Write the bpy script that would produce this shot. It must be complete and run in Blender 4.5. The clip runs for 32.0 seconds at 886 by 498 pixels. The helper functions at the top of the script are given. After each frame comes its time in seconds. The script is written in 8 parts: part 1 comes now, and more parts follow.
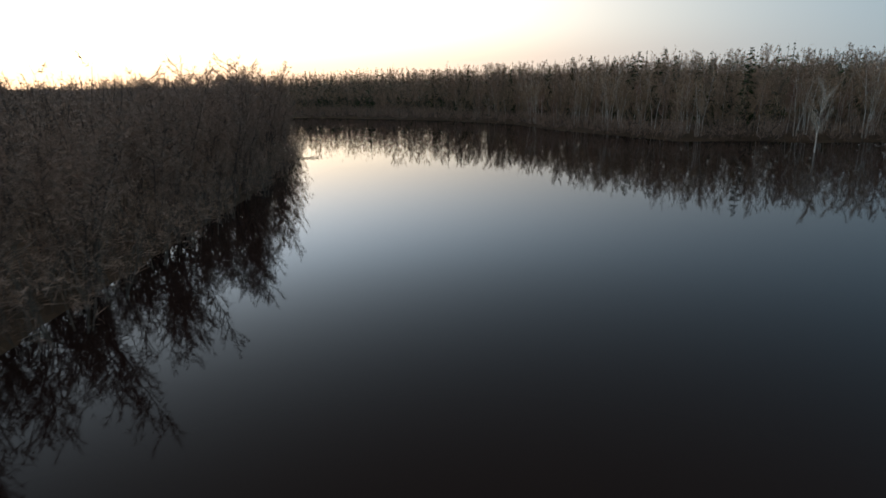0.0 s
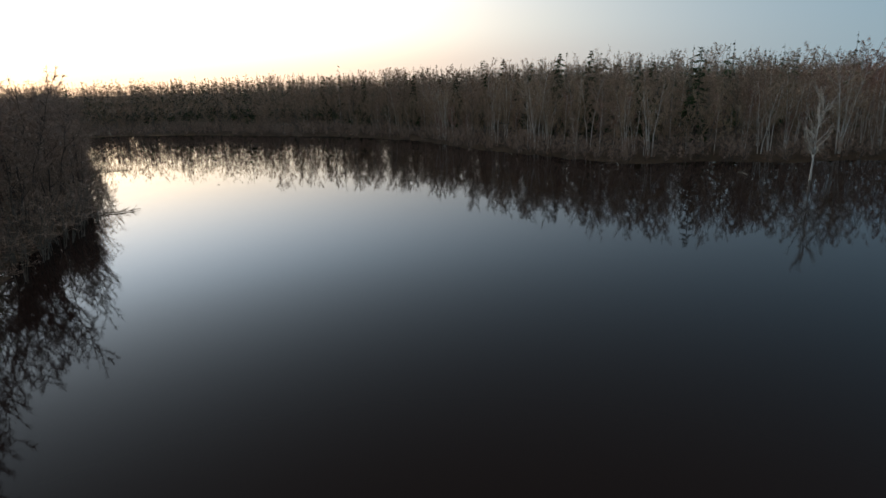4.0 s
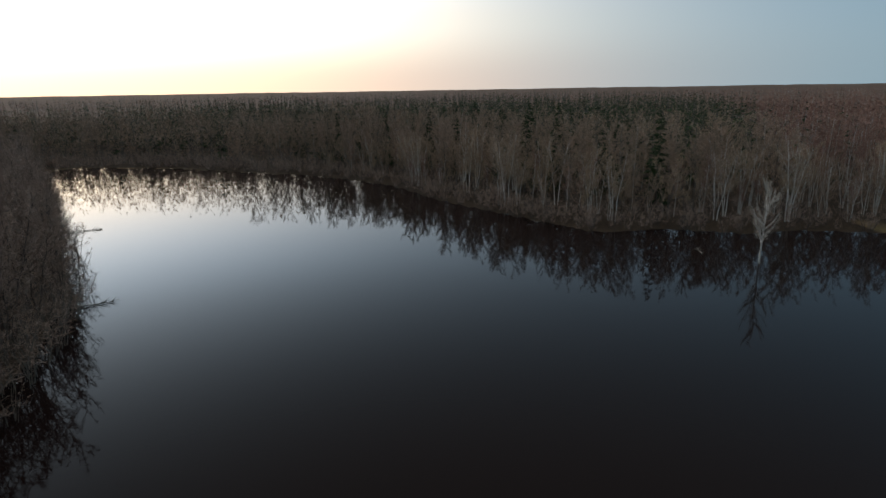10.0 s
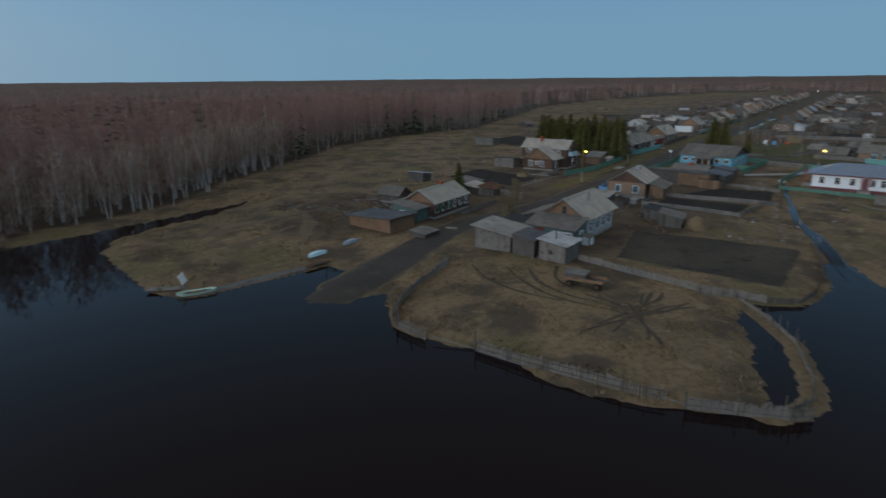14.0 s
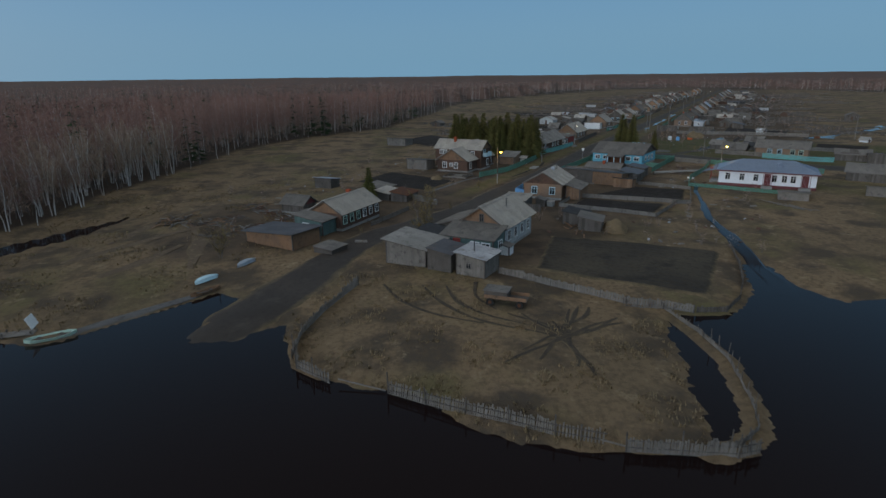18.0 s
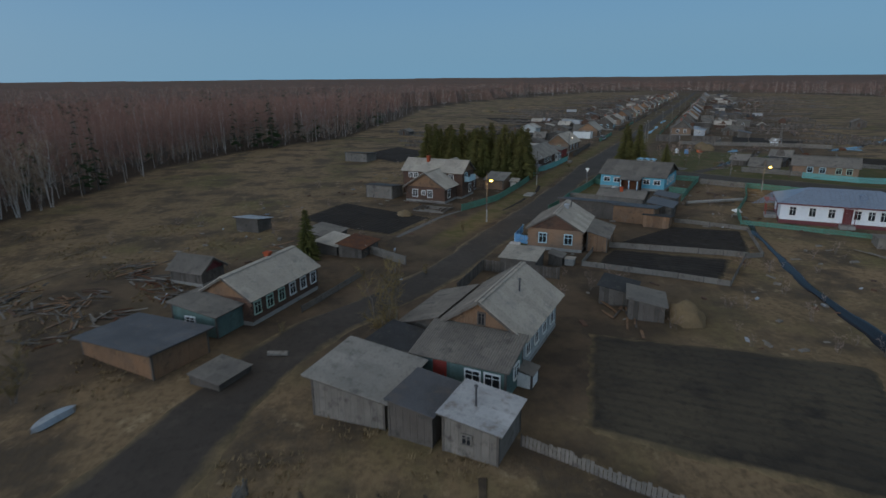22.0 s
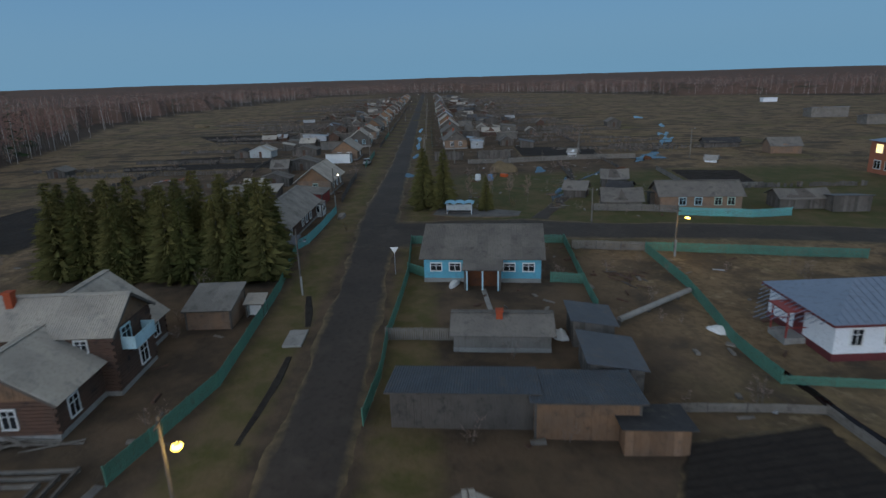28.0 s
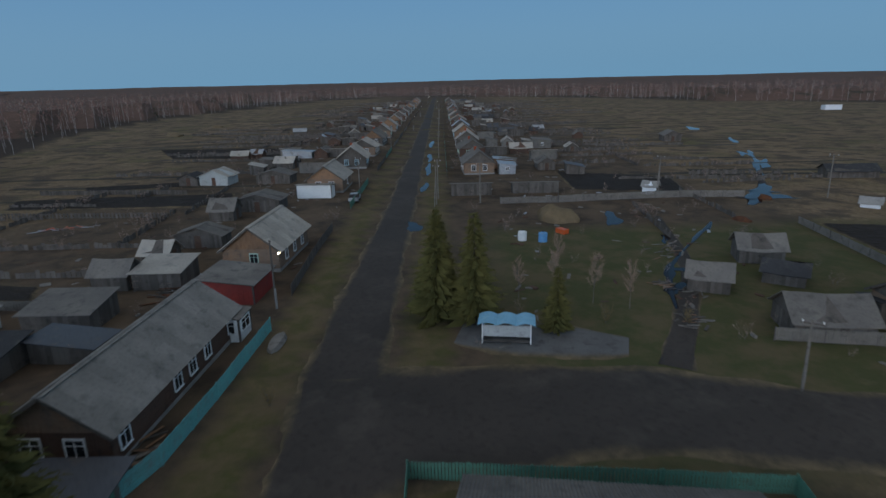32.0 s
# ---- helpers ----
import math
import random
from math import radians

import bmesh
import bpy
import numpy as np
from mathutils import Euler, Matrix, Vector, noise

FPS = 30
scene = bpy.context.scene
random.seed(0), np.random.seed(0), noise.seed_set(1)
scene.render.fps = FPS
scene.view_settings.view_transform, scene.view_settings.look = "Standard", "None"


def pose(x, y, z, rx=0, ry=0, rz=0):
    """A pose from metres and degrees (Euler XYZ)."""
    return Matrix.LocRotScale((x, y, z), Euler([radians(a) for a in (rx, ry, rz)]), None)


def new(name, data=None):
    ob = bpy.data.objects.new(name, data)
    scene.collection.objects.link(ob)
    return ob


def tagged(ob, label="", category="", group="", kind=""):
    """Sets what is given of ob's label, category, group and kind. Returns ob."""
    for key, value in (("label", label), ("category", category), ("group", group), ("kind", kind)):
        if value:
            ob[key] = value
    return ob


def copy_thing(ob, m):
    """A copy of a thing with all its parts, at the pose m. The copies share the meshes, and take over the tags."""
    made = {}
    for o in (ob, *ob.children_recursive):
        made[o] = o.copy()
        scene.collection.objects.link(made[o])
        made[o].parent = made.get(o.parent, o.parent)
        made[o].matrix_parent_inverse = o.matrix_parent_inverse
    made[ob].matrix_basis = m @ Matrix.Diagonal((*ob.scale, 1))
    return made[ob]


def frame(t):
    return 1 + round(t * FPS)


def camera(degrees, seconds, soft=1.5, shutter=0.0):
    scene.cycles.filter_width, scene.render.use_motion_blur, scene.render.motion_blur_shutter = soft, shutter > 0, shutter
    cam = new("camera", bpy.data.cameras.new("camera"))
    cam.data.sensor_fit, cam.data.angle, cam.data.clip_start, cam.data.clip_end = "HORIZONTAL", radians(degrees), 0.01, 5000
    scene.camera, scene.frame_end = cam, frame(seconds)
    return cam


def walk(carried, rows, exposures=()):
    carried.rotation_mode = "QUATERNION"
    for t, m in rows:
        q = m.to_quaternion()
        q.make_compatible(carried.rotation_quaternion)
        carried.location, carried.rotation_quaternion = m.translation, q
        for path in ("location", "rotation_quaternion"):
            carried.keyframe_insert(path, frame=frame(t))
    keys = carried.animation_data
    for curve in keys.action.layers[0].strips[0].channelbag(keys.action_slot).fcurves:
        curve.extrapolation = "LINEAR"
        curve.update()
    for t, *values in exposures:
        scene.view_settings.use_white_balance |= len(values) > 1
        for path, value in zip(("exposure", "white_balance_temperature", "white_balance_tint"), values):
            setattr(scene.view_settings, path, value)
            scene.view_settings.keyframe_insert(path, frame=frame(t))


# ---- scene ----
cam = camera(74.36, 32.0, shutter=0.5)
ROWS = [
    (0.0, 0.04, -0.02, 9.68, -0.55, -15.72, -1.06),
    (0.5, 0.39, 3.98, 9.68, -0.77, -15.75, -1.28),
    (1.0, 0.69, 8.04, 9.68, -3.31, -15.78, -1.49),
    (1.5, 1.01, 12.22, 9.65, -7.28, -15.78, -1.66),
    (2.0, 1.39, 16.35, 9.65, -8.51, -15.73, -1.78),
    (2.5, 1.83, 19.96, 9.73, -8.81, -15.64, -1.83),
    (3.0, 2.23, 22.81, 9.89, -9.10, -15.55, -1.82),
    (3.5, 2.57, 25.00, 10.09, -9.43, -15.47, -1.76),
    (5.5, 2.81, 25.49, 12.36, -10.79, -15.36, -1.47),
    (6.0, 2.79, 25.55, 13.50, -11.10, -15.31, -1.37),
    (6.5, 2.75, 25.64, 14.63, -11.42, -15.28, -1.26),
    (7.0, 2.76, 25.66, 15.69, -11.69, -15.27, -1.15),
    (7.5, 2.80, 25.56, 16.67, -11.82, -15.26, -1.06),
    (8.0, 2.84, 25.40, 17.49, -11.97, -15.25, -1.00),
    (8.5, 2.87, 25.24, 18.03, -12.01, -15.25, -0.96),
    (9.0, 2.87, 25.13, 18.35, -12.25, -15.26, -0.95),
    (9.5, 2.84, 25.03, 18.70, -12.42, -15.27, -0.93),
    (10.0, 2.79, 24.94, 19.28, -12.60, -15.28, -0.91),
    (10.5, 2.73, 24.86, 19.96, -12.77, -15.30, -0.88),
    (11.0, 2.79, 24.80, 20.48, -12.94, -15.35, -0.81),
    (11.5, 3.21, 24.51, 20.80, -13.76, -15.46, -0.64),
    (11.6, 3.25, 24.46, 20.83, -15.71, -15.48, -0.80),
    (11.7, 3.30, 24.42, 20.87, -18.00, -15.46, -1.00),
    (11.8, 3.34, 24.38, 20.90, -21.30, -15.43, -1.25),
    (11.9, 3.38, 24.34, 20.94, -25.40, -15.40, -1.50),
    (12.0, 3.42, 24.30, 20.97, -30.60, -15.38, -1.62),
    (12.1, 3.47, 24.26, 21.01, -36.00, -15.40, -1.66),
    (12.2, 3.51, 24.22, 21.04, -41.80, -15.45, -1.64),
    (12.3, 3.55, 24.18, 21.08, -47.20, -15.50, -1.58),
    (12.4, 3.59, 24.14, 21.11, -51.90, -15.58, -1.48),
    (12.5, 3.63, 24.10, 21.15, -56.40, -15.68, -1.32),
    (12.6, 3.68, 24.06, 21.18, -60.70, -15.78, -1.12),
    (12.7, 3.72, 24.02, 21.22, -64.80, -15.88, -0.92),
    (12.8, 3.76, 23.98, 21.25, -68.70, -15.97, -0.70),
    (12.9, 3.80, 23.93, 21.29, -72.40, -16.03, -0.50),
    (13.0, 3.85, 23.89, 21.32, -75.70, -16.08, -0.35),
    (13.5, 3.93, 23.81, 21.39, -81.34, -16.23, -0.38),
    (14.0, 3.93, 23.81, 21.39, -86.86, -16.30, -0.55),
    (14.5, 3.93, 23.81, 21.39, -92.37, -16.33, -0.69),
    (15.0, 3.93, 23.81, 21.39, -93.67, -16.33, -0.76),
    (15.5, 3.93, 23.81, 21.39, -94.33, -16.34, -0.77),
    (17.5, 7.85, 23.21, 21.45, -95.07, -16.54, -0.73),
    (18.0, 10.60, 22.89, 21.49, -95.08, -16.57, -0.67),
    (18.5, 13.65, 22.56, 21.48, -94.95, -16.58, -0.60),
    (19.0, 16.99, 22.24, 21.46, -94.57, -16.57, -0.51),
    (19.5, 20.67, 21.99, 21.45, -94.41, -16.54, -0.42),
    (20.0, 24.59, 21.71, 21.43, -94.30, -16.51, -0.35),
    (20.5, 28.65, 21.37, 21.40, -94.25, -16.47, -0.34),
    (21.0, 32.88, 21.00, 21.36, -96.06, -16.44, -0.39),
    (21.5, 37.26, 20.57, 21.32, -96.19, -16.40, -0.46),
    (22.0, 41.68, 20.11, 21.31, -98.12, -16.38, -0.53),
    (22.5, 46.11, 19.59, 21.29, -99.12, -16.36, -0.59),
    (23.0, 50.54, 18.93, 21.24, -99.21, -16.34, -0.65),
    (23.5, 55.04, 18.13, 21.20, -99.12, -16.32, -0.75),
    (24.0, 59.58, 17.30, 21.22, -99.68, -16.33, -0.95),
    (24.4, 63.19, 16.61, 21.28, -102.66, -16.39, -1.17),
    (24.5, 64.10, 16.44, 21.30, -103.47, -16.40, -1.23),
    (24.6, 65.02, 16.25, 21.32, -105.72, -16.43, -1.30),
    (24.7, 65.95, 16.05, 21.33, -107.93, -16.45, -1.36),
    (24.8, 66.87, 15.86, 21.35, -110.68, -16.48, -1.43),
    (24.9, 67.80, 15.66, 21.37, -114.53, -16.50, -1.49),
    (25.0, 68.72, 15.47, 21.39, -118.49, -16.52, -1.55),
    (25.1, 69.65, 15.25, 21.41, -122.04, -16.55, -1.61),
    (25.2, 70.57, 15.03, 21.43, -124.59, -16.57, -1.66),
    (25.3, 71.50, 14.81, 21.46, -126.00, -16.59, -1.71),
    (25.4, 72.42, 14.59, 21.48, -126.95, -16.61, -1.77),
    (25.5, 73.35, 14.37, 21.51, -128.00, -16.63, -1.82),
    (26.0, 77.92, 12.99, 21.61, -129.57, -16.67, -1.97),
    (26.5, 82.52, 11.31, 21.68, -125.73, -16.62, -1.98),
    (28.5, 105.05, 0.91, 20.62, -123.52, -16.41, -1.65),
    (29.0, 109.76, -1.81, 20.67, -123.46, -16.39, -1.61),
    (29.5, 114.48, -4.66, 20.67, -123.33, -16.36, -1.57),
    (30.0, 119.18, -7.64, 20.63, -123.14, -16.33, -1.53),
    (30.5, 123.82, -10.70, 20.60, -122.99, -16.30, -1.49),
    (31.0, 128.41, -13.79, 20.54, -122.81, -16.25, -1.45),
    (31.5, 133.05, -16.85, 20.41, -122.68, -16.19, -1.40),
    (32.0, 137.82, -19.91, 20.34, -122.64, -16.13, -1.33),
]
walk(cam, [(t, pose(x, y, z, 90 + pitch, 0, yaw) @ pose(0, 0, 0, 0, 0, roll)) for t, x, y, z, yaw, pitch, roll in ROWS],
     [(0.0, 1.37, 8600, 10), (10.5, 1.37, 8600, 10), (13.0, 1.3, 7450, 10), (19.0, 1.25, 7250, 10), (24.0, 1.22, 7100, 10), (28.5, 1.17, 6850, 10), (32.0, 1.15, 6750, 10)])

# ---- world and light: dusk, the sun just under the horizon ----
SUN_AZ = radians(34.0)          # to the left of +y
world = bpy.data.worlds.new("dusk_sky")
scene.world = world
world.use_nodes = True
wn = world.node_tree


def sky_layer(elevation, dust, ozone, air=1.0):
    n = wn.nodes.new("ShaderNodeTexSky")
    n.sky_type, n.sun_disc, n.altitude = "NISHITA", False, 100.0
    n.sun_elevation, n.sun_rotation = radians(elevation), -SUN_AZ
    n.air_density, n.dust_density, n.ozone_density = air, dust, ozone
    return n.outputs[0]


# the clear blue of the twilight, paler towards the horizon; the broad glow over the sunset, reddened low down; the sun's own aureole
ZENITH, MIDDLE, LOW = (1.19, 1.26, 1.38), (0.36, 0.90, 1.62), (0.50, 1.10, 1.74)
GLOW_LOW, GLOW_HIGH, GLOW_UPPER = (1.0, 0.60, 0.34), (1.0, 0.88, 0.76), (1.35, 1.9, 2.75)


def wmath(op, a, b=None):
    n = wn.nodes.new("ShaderNodeMath")
    n.operation = op
    for s, v in zip(n.inputs, (a, b)):
        if v is None:
            continue
        if isinstance(v, (int, float)):
            s.default_value = v
        else:
            wn.links.new(v, s)
    return n.outputs[0]


def wmix(a, b, fac, kind="MIX"):
    n = wn.nodes.new("ShaderNodeMix")
    n.data_type, n.blend_type = "RGBA", kind
    for s, v in ((n.inputs[0], fac), (n.inputs[6], a), (n.inputs[7], b)):
        if isinstance(v, tuple):
            s.default_value = (*v, 1)
        elif isinstance(v, (int, float)):
            s.default_value = v
        else:
            wn.links.new(v, s)
    return n.outputs[2]


def rising(src, lo, hi):
    n = wn.nodes.new("ShaderNodeMapRange")
    n.interpolation_type = "SMOOTHSTEP"
    n.inputs[1].default_value, n.inputs[2].default_value = lo, hi
    wn.links.new(src, n.inputs[0])
    return n.outputs[0]


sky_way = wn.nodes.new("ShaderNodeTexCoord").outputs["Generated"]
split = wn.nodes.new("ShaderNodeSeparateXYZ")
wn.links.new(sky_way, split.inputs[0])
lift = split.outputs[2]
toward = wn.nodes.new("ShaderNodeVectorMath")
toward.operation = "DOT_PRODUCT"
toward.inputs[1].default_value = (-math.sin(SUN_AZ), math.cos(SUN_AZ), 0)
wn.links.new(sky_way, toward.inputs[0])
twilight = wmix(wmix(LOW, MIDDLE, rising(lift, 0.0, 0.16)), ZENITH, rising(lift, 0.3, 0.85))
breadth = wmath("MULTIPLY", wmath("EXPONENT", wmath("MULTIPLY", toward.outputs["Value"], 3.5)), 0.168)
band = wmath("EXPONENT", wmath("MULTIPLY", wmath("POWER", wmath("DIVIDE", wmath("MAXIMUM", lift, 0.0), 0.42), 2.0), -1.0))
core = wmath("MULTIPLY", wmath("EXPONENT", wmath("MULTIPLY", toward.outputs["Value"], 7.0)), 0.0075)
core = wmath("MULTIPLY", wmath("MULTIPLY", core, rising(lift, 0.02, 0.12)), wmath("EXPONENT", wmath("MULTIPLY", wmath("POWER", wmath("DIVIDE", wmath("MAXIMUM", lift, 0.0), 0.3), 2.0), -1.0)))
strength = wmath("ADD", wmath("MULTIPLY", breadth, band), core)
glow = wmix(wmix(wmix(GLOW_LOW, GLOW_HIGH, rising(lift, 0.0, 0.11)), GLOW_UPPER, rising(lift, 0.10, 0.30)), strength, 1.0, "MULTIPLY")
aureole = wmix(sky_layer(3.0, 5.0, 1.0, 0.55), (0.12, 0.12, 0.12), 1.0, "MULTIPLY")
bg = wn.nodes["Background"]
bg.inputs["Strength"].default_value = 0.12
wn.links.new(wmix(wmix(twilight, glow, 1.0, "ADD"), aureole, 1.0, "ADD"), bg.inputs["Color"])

# ---- materials ----
MATS = {}


def nodes_of(name):
    m = bpy.data.materials.new(name)
    m.use_nodes = True
    MATS[name] = m
    return m, m.node_tree, m.node_tree.nodes["Principled BSDF"]


def mixed(nt, a, b, fac):
    n = nt.nodes.new("ShaderNodeMix")
    n.data_type = "RGBA"
    for s, v in ((n.inputs[6], a), (n.inputs[7], b)):
        if isinstance(v, (tuple, list)):
            s.default_value = (*v, 1.0)
        else:
            nt.links.new(v, s)
    if isinstance(fac, (int, float)):
        n.inputs[0].default_value = fac
    else:
        nt.links.new(fac, n.inputs[0])
    return n.outputs[2]


def spread(nt, src, lo, hi):
    n = nt.nodes.new("ShaderNodeMapRange")
    n.inputs[1].default_value, n.inputs[2].default_value = lo, hi
    nt.links.new(src, n.inputs[0])
    return n.outputs[0]


def noisy(nt, scale, detail=4.0, stretch=None, coord="Object", rough=0.55):
    src = nt.nodes.new("ShaderNodeNewGeometry").outputs["Position"]
    if stretch:
        mp = nt.nodes.new("ShaderNodeMapping")
        mp.inputs["Scale"].default_value = stretch
        nt.links.new(src, mp.inputs["Vector"])
        src = mp.outputs[0]
    n = nt.nodes.new("ShaderNodeTexNoise")
    n.inputs["Scale"].default_value, n.inputs["Detail"].default_value = scale, detail
    n.inputs["Roughness"].default_value = rough
    nt.links.new(src, n.inputs["Vector"])
    return n.outputs["Fac"]


def bumped(nt, bsdf, height, dist, strength=0.6):
    b = nt.nodes.new("ShaderNodeBump")
    b.inputs["Distance"].default_value, b.inputs["Strength"].default_value = dist, strength
    nt.links.new(height, b.inputs["Height"])
    nt.links.new(b.outputs[0], bsdf.inputs["Normal"])


def material(name, a, b, rough=0.8, big=0.4, fine=8.0, stain=None, bump=0.02, metal=0.0, stretch=None, vary="", coord="Object"):
    """Two colours mixed by a coarse and a fine noise, with stains, relief and a shift from piece to piece."""
    m, nt, bsdf = nodes_of(name)
    n1, n2 = noisy(nt, big, 5.0, None, coord), noisy(nt, fine, 6.0, stretch, coord)
    c = mixed(nt, a, b, spread(nt, n1, 0.3, 0.7))
    dark = tuple(v * 0.55 for v in a)
    c = mixed(nt, c, dark, spread(nt, n2, 0.5, 0.85))
    if stain:
        n3 = noisy(nt, big * 2.3, 7.0, None, coord, 0.65)
        c = mixed(nt, c, stain, spread(nt, n3, 0.54, 0.7))
    if vary:
        g = nt.nodes.new("ShaderNodeObjectInfo" if vary == "object" else "ShaderNodeNewGeometry")
        hsv = nt.nodes.new("ShaderNodeHueSaturation")
        nt.links.new(c, hsv.inputs["Color"])
        nt.links.new(spread(nt, g.outputs["Random" if vary == "object" else "Random Per Island"], -0.7, 2.6), hsv.inputs["Value"])
        mr = hsv.inputs["Value"].links[0].from_node
        mr.inputs[1].default_value, mr.inputs[2].default_value = 0.0, 1.0
        mr.inputs[3].default_value, mr.inputs[4].default_value = (0.9, 1.1) if vary == "object" else (0.75, 1.25)
        c = hsv.outputs[0]
    nt.links.new(c, bsdf.inputs["Base Color"])
    bsdf.inputs["Roughness"].default_value = rough
    bsdf.inputs["Metallic"].default_value = metal
    if rough >= 0.8:
        bsdf.inputs["Specular IOR Level"].default_value = 0.13
    if bump:
        bumped(nt, bsdf, n2, bump)
    return m


material("logs", (0.27, 0.165, 0.105), (0.20, 0.15, 0.115), 0.85, 0.5, 3.0, (0.12, 0.10, 0.085), 0.02, 0, (0.4, 0.4, 4))
material("logs_dark", (0.125, 0.07, 0.05), (0.09, 0.062, 0.048), 0.85, 0.5, 3.0, (0.05, 0.04, 0.035), 0.02, 0, (0.4, 0.4, 4))
material("planks_grey", (0.135, 0.12, 0.105), (0.095, 0.083, 0.073), 0.9, 0.6, 4.0, (0.06, 0.055, 0.05), 0.015, 0, (3, 3, 0.3), "island")
material("planks_pale", (0.21, 0.192, 0.17), (0.155, 0.14, 0.122), 0.9, 0.6, 4.0, (0.09, 0.08, 0.07), 0.015, 0, (3, 3, 0.3), "object")
material("planks_warm", (0.275, 0.155, 0.088), (0.19, 0.125, 0.085), 0.85, 0.6, 4.0, (0.12, 0.085, 0.06), 0.015, 0, (3, 3, 0.3), "island")
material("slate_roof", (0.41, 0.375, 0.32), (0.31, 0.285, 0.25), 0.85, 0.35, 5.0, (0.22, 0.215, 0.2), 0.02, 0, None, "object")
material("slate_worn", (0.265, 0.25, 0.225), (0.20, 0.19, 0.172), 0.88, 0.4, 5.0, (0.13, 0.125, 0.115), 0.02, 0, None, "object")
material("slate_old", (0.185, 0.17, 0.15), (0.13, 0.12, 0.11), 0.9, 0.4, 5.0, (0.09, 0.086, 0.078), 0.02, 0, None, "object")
material("metal_dark", (0.075, 0.08, 0.09), (0.055, 0.058, 0.065), 0.6, 0.5, 3.0, (0.10, 0.085, 0.075), 0.01, 0.2, (0.3, 3, 3), "object")
material("metal_pale", (0.42, 0.45, 0.48), (0.32, 0.35, 0.38), 0.45, 0.5, 3.0, (0.2, 0.19, 0.18), 0.01, 0.6, None, "object")
material("metal_blue", (0.17, 0.225, 0.30), (0.145, 0.195, 0.265), 0.45, 0.4, 3.0, None, 0.006, 0.15)
material("felt_roof", (0.055, 0.055, 0.058), (0.04, 0.04, 0.04), 0.9, 0.5, 5.0, (0.085, 0.08, 0.07), 0.015)
material("white_plaster", (0.74, 0.77, 0.80), (0.68, 0.71, 0.73), 0.8, 0.6, 8.0, None, 0.008)
material("white_paint", (0.74, 0.75, 0.73), (0.66, 0.67, 0.65), 0.55, 1.0, 9.0, None, 0.004)
material("maroon_paint", (0.15, 0.028, 0.03), (0.11, 0.026, 0.028), 0.6, 1.0, 8.0, None, 0.006)
material("sky_paint", (0.10, 0.40, 0.52), (0.085, 0.33, 0.44), 0.65, 0.8, 6.0, (0.09, 0.25, 0.32), 0.006)
material("blue_paint", (0.12, 0.34, 0.60), (0.10, 0.28, 0.50), 0.6, 1.0, 6.0, (0.2, 0.3, 0.4), 0.006)
material("shelter_blue", (0.22, 0.48, 0.64), (0.18, 0.40, 0.54), 0.6, 1.2, 7.0, (0.30, 0.48, 0.56), 0.004)
material("pale_blue_paint", (0.45, 0.66, 0.72), (0.38, 0.58, 0.64), 0.6, 1.2, 7.0, None, 0.004)
material("green_paint", (0.07, 0.21, 0.15), (0.06, 0.165, 0.12), 0.65, 0.8, 5.0, (0.07, 0.12, 0.09), 0.008, 0, None, "object")
material("whitewash", (0.44, 0.46, 0.45), (0.34, 0.36, 0.35), 0.85, 0.6, 5.0, (0.24, 0.245, 0.235), 0.008, 0, None, "object")
material("teal_boards", (0.115, 0.18, 0.163), (0.09, 0.14, 0.13), 0.8, 0.8, 5.0, (0.08, 0.10, 0.092), 0.01, 0, None, "object")
material("turquoise_paint", (0.10, 0.38, 0.36), (0.12, 0.32, 0.31), 0.65, 0.8, 5.0, (0.15, 0.24, 0.23), 0.008, 0, None, "object")
material("mint_paint", (0.42, 0.58, 0.48), (0.34, 0.48, 0.40), 0.65, 0.8, 5.0, None, 0.006)
material("red_paint", (0.28, 0.03, 0.02), (0.2, 0.03, 0.025), 0.6, 1.0, 6.0, None, 0.006)
material("orange_plastic", (0.6, 0.10, 0.02), (0.5, 0.09, 0.02), 0.5, 1.0, 6.0, None, 0.002)
material("concrete", (0.30, 0.29, 0.27), (0.23, 0.225, 0.21), 0.9, 0.6, 7.0, (0.16, 0.155, 0.145), 0.01)
material("rust", (0.16, 0.065, 0.03), (0.09, 0.045, 0.03), 0.85, 1.0, 6.0, (0.05, 0.04, 0.035), 0.01, 0.2)
material("black_rubber", (0.02, 0.02, 0.02), (0.03, 0.03, 0.03), 0.8, 2.0, 20.0, None, 0.003)
material("straw", (0.2, 0.145, 0.085), (0.14, 0.105, 0.065), 0.95, 1.0, 12.0, (0.15, 0.11, 0.06), 0.05)
material("soil", (0.024, 0.020, 0.018), (0.036, 0.030, 0.025), 0.95, 0.25, 3.0, (0.042, 0.037, 0.030), 0.12)
material("soil_grassy", (0.042, 0.036, 0.029), (0.075, 0.062, 0.044), 0.95, 0.12, 2.0, (0.028, 0.025, 0.022), 0.12)
material("mud_road", (0.066, 0.054, 0.045), (0.046, 0.039, 0.033), 0.8, 0.15, 2.0, (0.074, 0.062, 0.051), 0.05)
material("gravel_patch", (0.15, 0.145, 0.14), (0.11, 0.105, 0.10), 0.9, 0.5, 9.0, (0.07, 0.065, 0.06), 0.03)
material("track_mud", (0.046, 0.037, 0.03), (0.068, 0.053, 0.04), 0.85, 0.5, 4.0, (0.035, 0.029, 0.024), 0.05)
material("birch_bark", (0.63, 0.59, 0.55), (0.5, 0.46, 0.42), 0.85, 2.0, 7.0, (0.06, 0.055, 0.05), 0.01)
